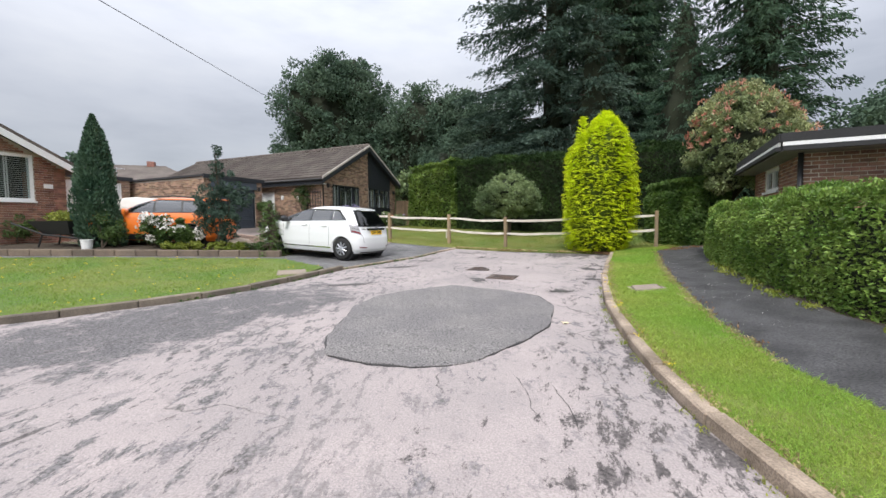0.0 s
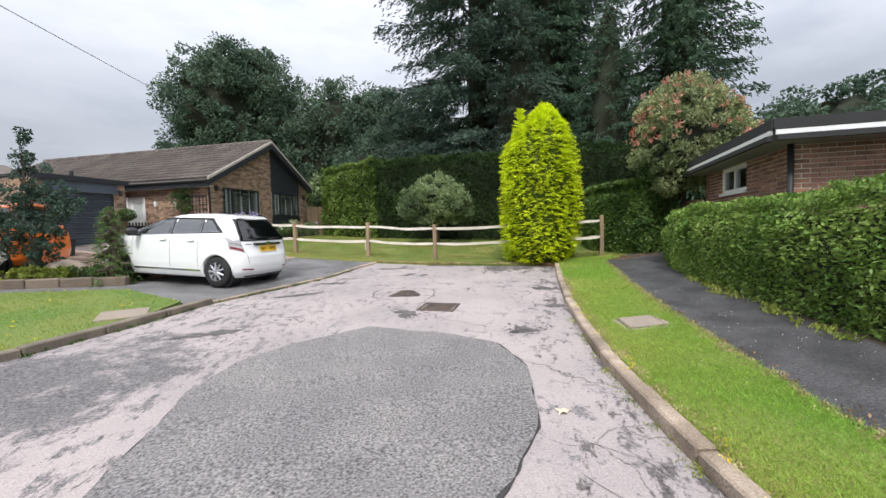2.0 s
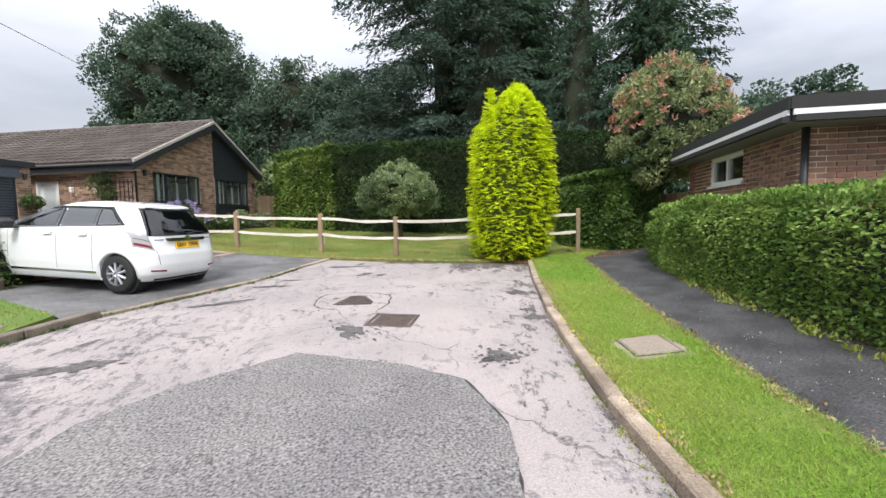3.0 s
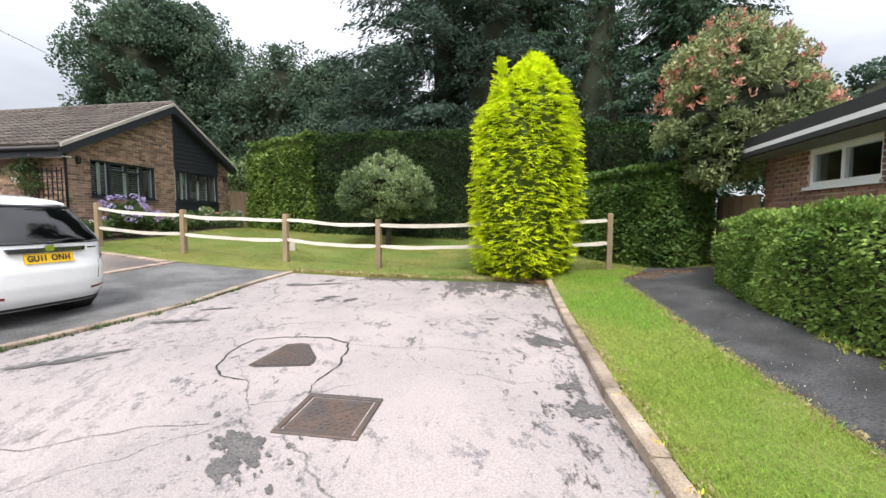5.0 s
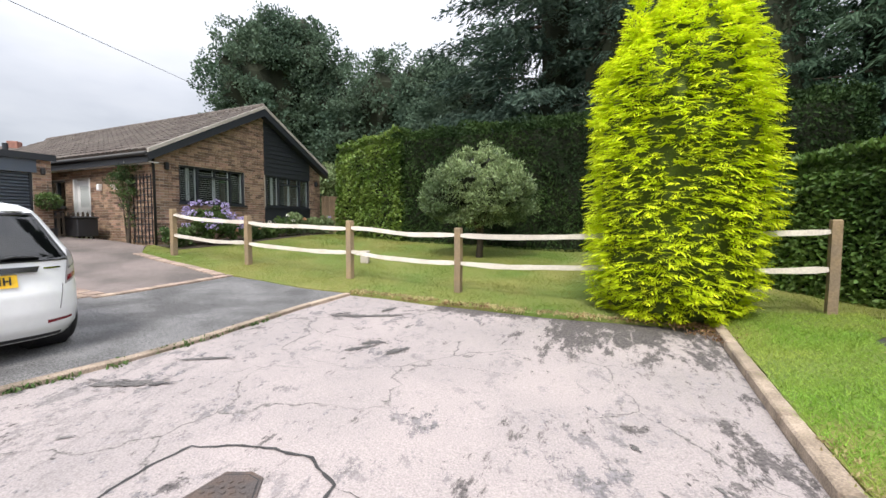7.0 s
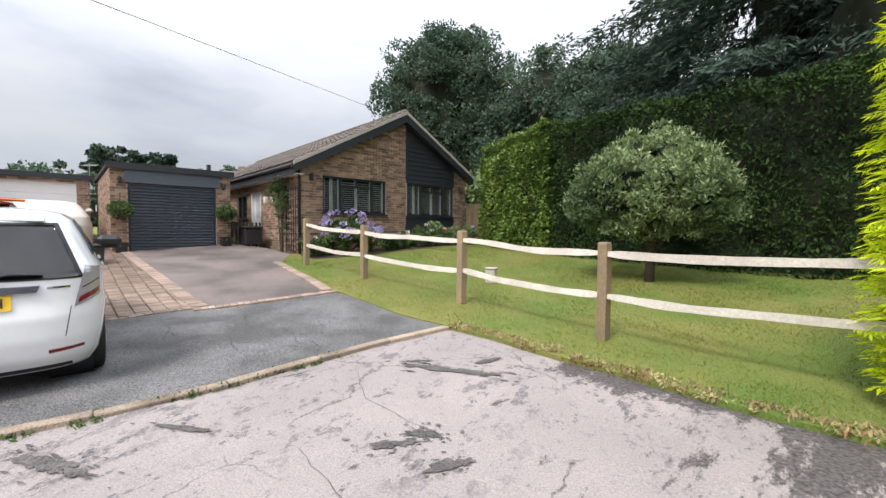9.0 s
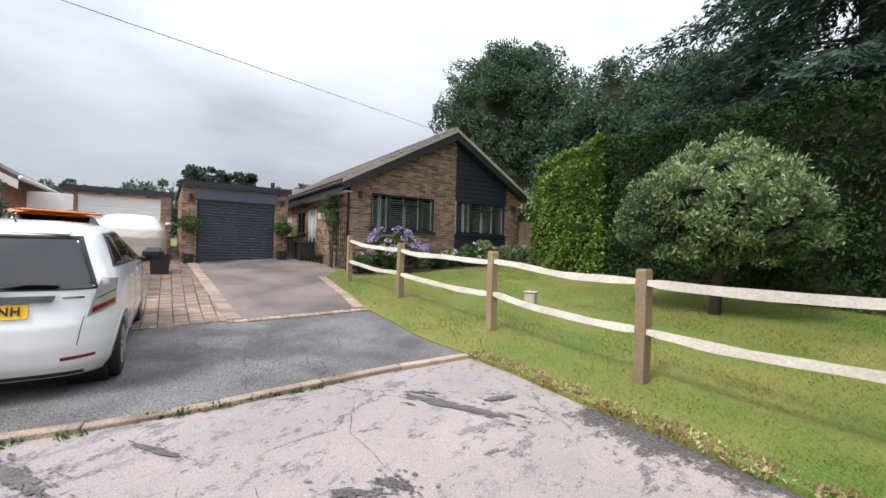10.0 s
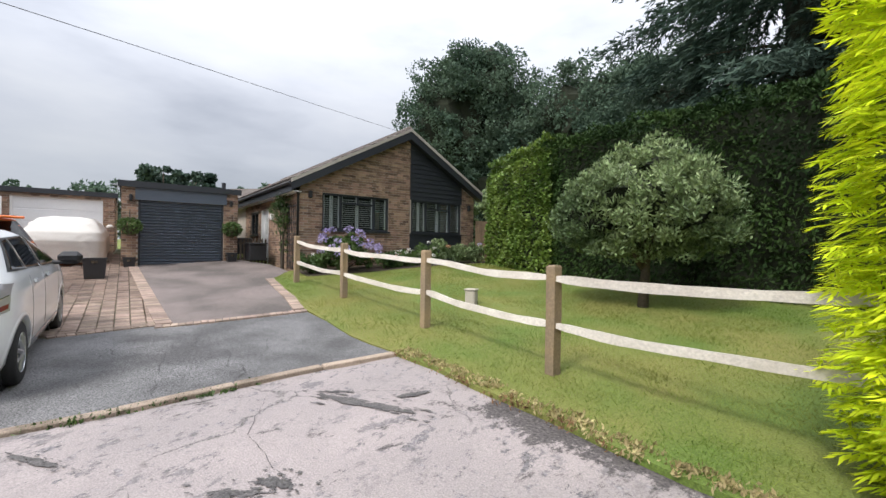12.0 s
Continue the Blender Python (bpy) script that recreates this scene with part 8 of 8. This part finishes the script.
for s, o, mat, n, lab in ((2.3, 0.7, PINK_FLOWER, 8, "green perennials with orange-pink blooms"), (3.0, 0.7, WHITE_FLOWER, 16, "white-flowered garden plant at the wall"), (3.7, 0.75, WHITE_FLOWER, 10, "white-flowered garden plant at the wall"), (4.4, 0.7, PINK_FLOWER, 3, "leafy green perennials at the wall"), (5.1, 0.75, None, 0, "leafy green perennials at the wall"), (5.9, 0.7, BLUE_FLOWER, 4, "leafy green perennials at the wall"), (0.1, 0.6, WHITE_FLOWER, 4, "low green plant at the house corner")):
    x, y = bed_at(s, o)
    h = 0.62 if s > 3.4 else 0.45
    shrub("garden_plant", x, y, [(0, 0, h * 0.6, 0.35, 0.45, h * 0.6), (0.1, 0.25, h * 0.5, 0.3, 0.35, h * 0.5)], 1500, 0.085, SHRUB_LEAF if s < 4 else APPLE_LEAF, lab, 0.06, None, mat, n, 0.06, n_clumps=40, category="plant")

tm, tl = SIDE_M, SIDE_L
tre = base("trellis", Matrix.Translation((-5.9, 19.75, 1.05)), "dark diamond trellis on the side wall", "trellis", in_world=True)
for i in range(6):
    s = tl - 0.95 + i * 0.16
    part("upright", Shape().prism([(s, 1.15), (s + 0.02, 1.15), (s + 0.02, 3.05), (s, 3.05)], -0.035, -0.02, tm).data(), DARK_PAINT, tre)
for i in range(12):
    z = 1.2 + i * 0.16
    part("cross_bar", Shape().prism([(tl - 0.97, z), (tl - 0.12, z), (tl - 0.12, z + 0.02), (tl - 0.97, z + 0.02)], -0.05, -0.035, tm).data(), DARK_PAINT, tre)
q = tm @ Vector((tl - 1.0, -0.15, 0))
shrub("climbing_rose", q.x, q.y, [(0.0, 0, 1.5, 0.35, 0.25, 0.5), (0.1, 0, 1.95, 0.45, 0.25, 0.35), (-0.3, 0.1, 1.8, 0.35, 0.2, 0.3), (0, 0, 0.8, 0.18, 0.15, 0.5)], 2400, 0.06, SHRUB_LEAF, "climbing rose trained on the trellis", 0.0, None, WHITE_FLOWER, 5, 0.05, n_clumps=60, category="climber")
for s, w in ((tl - 2.6, 0.9), (tl - 4.4, 0.7)):
    q = tm @ Vector((s, -0.55, 0))
    st = base("storage_box", Matrix.Translation((q.x, q.y, ground_z(q.x, q.y) + 0.03)) @ Matrix.Rotation(math.atan2(-V.y, -V.x), 4, "Z"), "black storage box beside the front door", "box")
    part("body", Shape().box((0, 0, 0.25), (w, 0.5, 0.5), None, 0.02).data(), BLACK_PLASTIC, st)
    part("lid", Shape().box((0, 0, 0.53), (w + 0.05, 0.55, 0.06), None, 0.02).data(), BLACK_PLASTIC, st)
gate_m, gate_l = wall_frame((-8.6, 19.98), (-8.0, 20.6))
gt = base("picket_gate", Matrix.Translation((-8.6, 19.98, 1.15)), "low brown picket gate beside the garage", "gate", in_world=True)
for i in range(8):
    s = 0.04 + i * 0.105
    part("picket", Shape().prism([(s, 1.2), (s + 0.06, 1.2), (s + 0.06, 2.0), (s + 0.03, 2.05), (s, 2.0)], 0, 0.02, gate_m).data(), BARK, gt)
for z in (1.35, 1.85):
    part("gate_rail", Shape().prism([(0, z), (gate_l, z), (gate_l, z + 0.06), (0, z + 0.06)], 0.02, 0.05, gate_m).data(), BARK, gt)
part("lantern", Shape().box(SIDE_M @ Vector((SIDE_L - 2.5, -0.07, 2.75)), (0.1, 0.12, 0.2), SIDE_M.to_3x3(), 0.02).data(), WHITE_PAINT, HOUSE, "small pale wall lantern")
mb = base("meter_box", Matrix.Translation((0.23, 18.38, ground_z(0.23, 18.38) + 0.03)), "small pale grey service box on the lawn", "box")
part("body", Shape().box((0, 0, 0.13), (0.2, 0.16, 0.28), None, 0.02).data(), MORTAR, mb)
part("lid", Shape().box((0, 0, 0.285), (0.23, 0.19, 0.03), None, 0.01).data(), MORTAR, mb)

# ---- overhead wire and aerial ----
wire = Shape().tube([(-8.6, 55, 9.9), (-7.8, 45, 8.7), (-7.0, 35.2, 7.6), (-6.2, 25.3, 6.52), (-5.3, 15.4, 5.47), (-4.5, 5.5, 4.4), (-3.6, -6, 4.3), (-2.5, -20, 5.4)], 0.006, 5)
tagged(part("overhead_wire", wire.data(), BLACK_PLASTIC), "thin black overhead telephone wire", "wire", "", "structure")
aer = base("tv_aerial", Matrix.Translation((-15.2, 19.6, 3.28)), "thin metal television aerial over the garage roof", "aerial")
part("mast", Shape().tube([(0, 0, 0), (0, 0, 0.9)], 0.015, 6).data(), ALLOY, aer)
part("boom", Shape().tube([(-0.35, 0, 0.82), (0.35, 0, 0.82)], 0.01, 6).data(), ALLOY, aer)
for i in range(5):
    part("element", Shape().tube([(-0.3 + i * 0.15, -0.14, 0.82), (-0.3 + i * 0.15, 0.14, 0.82)], 0.006, 5).data(), ALLOY, aer)

# ---- grass and weeds ----
def points_in(poly, n, box=None):
    poly = np.array(poly)
    lo, hi = (poly.min(0), poly.max(0)) if box is None else (np.array(box[:2]), np.array(box[2:]))
    got = np.zeros((0, 2))
    for _ in range(60):
        q = RNG.uniform(lo, hi, (n, 2))
        ins = np.zeros(n, bool)
        for i in range(len(poly)):
            (x1, y1), (x2, y2) = poly[i], poly[(i + 1) % len(poly)]
            ins ^= ((y1 > q[:, 1]) != (y2 > q[:, 1])) & (q[:, 0] < (x2 - x1) * (q[:, 1] - y1) / (y2 - y1 + 1e-12) + x1)
        got = np.concatenate([got, q[ins]])
        if len(got) >= n:
            break
    return got[:n]


def grass(name, poly, n, h, dz, label, box=None, mat=None):
    q = points_in(poly, n, box)
    for cx, cy, cr in ((3.39, 6.88, 0.25), (-3.42, 9.35, 0.24)):
        q = q[np.maximum(np.abs(q[:, 0] - cx), np.abs(q[:, 1] - cy)) > cr]
    z = np.array([ground_z(x, y) for x, y in q]) + dz
    a, n = RNG.uniform(0, 2 * np.pi, len(q)), len(q)
    hh = h * RNG.uniform(0.5, 1.4, n)
    lean = RNG.normal(0, 1.25, (n, 2)) * hh[:, None]
    w = np.column_stack([np.cos(a), np.sin(a)]) * (0.0035 + 0.002 * RNG.uniform(0, 1, n))[:, None] * (h / 0.04)
    v = np.stack([np.column_stack([q - w, z - 0.01]), np.column_stack([q + w, z - 0.01]), np.column_stack([q + lean, z + hh])], 1).reshape(-1, 3)
    ob = cloud_part(name, [(v, np.arange(n * 3).reshape(-1, 3))], mat or BLADE, None)
    return tagged(ob, label, "grass", "", "stuff")


VERGE_POLY = verge_in[2:] + [(5.75, 13.8), (6.2, 13.9), (7.2, 13.4), (7.0, 12.75)] + PATH_L[::-1][:-1]
grass("verge_grass", VERGE_POLY, 105000, 0.030, 0.075, "short mown green grass on the verge", (1.6, 1.0, 5.6, 9.0))
grass("verge_grass", VERGE_POLY, 26000, 0.04, 0.075, "short mown green grass on the verge", (3.0, 9.0, 7.4, 14.0))
BACK_POLY = ROAD_END + DRIVE_EDGE[1:] + LAWN_DRIVE[1:] + [bed_at(0, 1.1), bed_at(3, 1.2), bed_at(6.4, 1.1), (-0.5, 23.0), (6.5, 19.8), (8.2, 16.5), (7.6, 13.3)]
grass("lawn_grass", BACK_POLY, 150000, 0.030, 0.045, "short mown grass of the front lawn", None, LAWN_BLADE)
LEFT_POLY = [(-2.95, 10.15), (-3.1, 9.3)] + LEFT_LAWN[1:6] + [(-13, 8.0), (-13, 11.15), (-9.0, 11.42), (-4.4, 11.45)]
grass("left_grass", LEFT_POLY, 62000, 0.036, 0.075, "mown grass beside the kerb", None, MEADOW_BLADE)


def tufts(name, pts, per, size, mat, label, dz=0.03, spread=0.06):
    c = np.array([(x, y, ground_z(x, y) + dz) for x, y in pts])
    p = np.repeat(c, per, 0) + RNG.normal(0, spread, (len(c) * per, 3)) * np.array([1, 1, 0.3])
    d = np.column_stack([RNG.normal(0, 0.5, (len(p), 2)), np.ones(len(p))])
    return tagged(cloud_part(name, [leaf_cloud(p, d, size, size * 0.4, 0, 0.5)], mat, None), label, "plant", "", "stuff")


def along(line, n, off, jit):
    line = np.array(line, float)
    seg = np.linalg.norm(np.diff(line, axis=0), axis=1)
    run = np.concatenate([[0], np.cumsum(seg)])
    s = RNG.uniform(0, run[-1], n)
    x, y = np.interp(s, run, line[:, 0]), np.interp(s, run, line[:, 1])
    k = np.clip(np.searchsorted(run, s) - 1, 0, len(seg) - 1)
    d = (np.diff(line, axis=0) / seg[:, None])[k]
    o = off + RNG.normal(0, jit, n)
    return np.column_stack([x - d[:, 1] * o, y + d[:, 0] * o])


tufts("kerb_weeds", along(KERB_R[2:8], 90, 0.03, 0.02), 12, 0.024, LIME_LEAF, "small yellow-green weeds in the gutter at the kerb", 0.015, 0.03)
tufts("kerb_weeds", along(KERB_L[2:10], 150, -0.03, 0.03), 14, 0.05, SHRUB_LEAF, "small green weeds at the foot of the kerb", 0.02, 0.03)
tufts("kerb_flowers", along(KERB_R[3:9], 12, -0.10, 0.04), 6, 0.028, YELLOW_FLOWER, "yellow flowers growing along the kerb", 0.13, 0.025)
tufts("dandelions", points_in(LEFT_POLY, 160), 6, 0.024, YELLOW_FLOWER, "scattered yellow dandelions in the grass", 0.12, 0.012)
tufts("hedge_weeds", along(PATH_R[2:7], 30, 0.08, 0.05), 18, 0.06, LIME_LEAF, "weeds along the foot of the hedge", 0.09, 0.05)
LITTER_LEAF = foliage("brown_litter", (0.16, 0.09, 0.045), (0.28, 0.17, 0.085), 0.4, 0.8, 0.1, 3.0)
DRY_BLADE = foliage("dry_straw_blade", (0.33, 0.27, 0.13), (0.50, 0.42, 0.22), 0.3, 0.8, 0.3, 3.0)
tufts("leaf_litter", np.concatenate([along([(5.0, 13.6), (5.5, 13.4), (5.35, 12.9)], 60, 0.0, 0.15), along([(6.6, 12.6), (7.8, 12.4)], 90, 0.0, 0.18), along(ROAD_END, 45, 0.05, 0.04), along(PATH_L[3:10], 60, -0.04, 0.03)]), 10, 0.04, LITTER_LEAF, "brown leaf litter along the edges of lawn and path", 0.065, 0.04)
tufts("dry_edge_grass", np.concatenate([along(PATH_L[2:10], 260, 0.03, 0.025), along(KERB_R[2:11], 300, -0.16, 0.025)]), 8, 0.035, DRY_BLADE, "dry straw-coloured grass along kerb and path edges", 0.09, 0.03)
tufts("dry_edge_grass", along(ROAD_END, 260, -0.10, 0.05), 9, 0.045, DRY_BLADE, "dry straw-coloured grass along the lawn's edge", 0.06, 0.03)
PATH_MID = [((a[0] + b[0]) / 2, (a[1] + b[1]) / 2) for a, b in zip(PATH_L[3:9], PATH_R[3:9])]
tufts("fallen_petals", along(PATH_MID, 80, 0.1, 0.33), 3, 0.014, WHITE_FLOWER, "pale petals and grit scattered on the footpath", 0.072, 0.06)
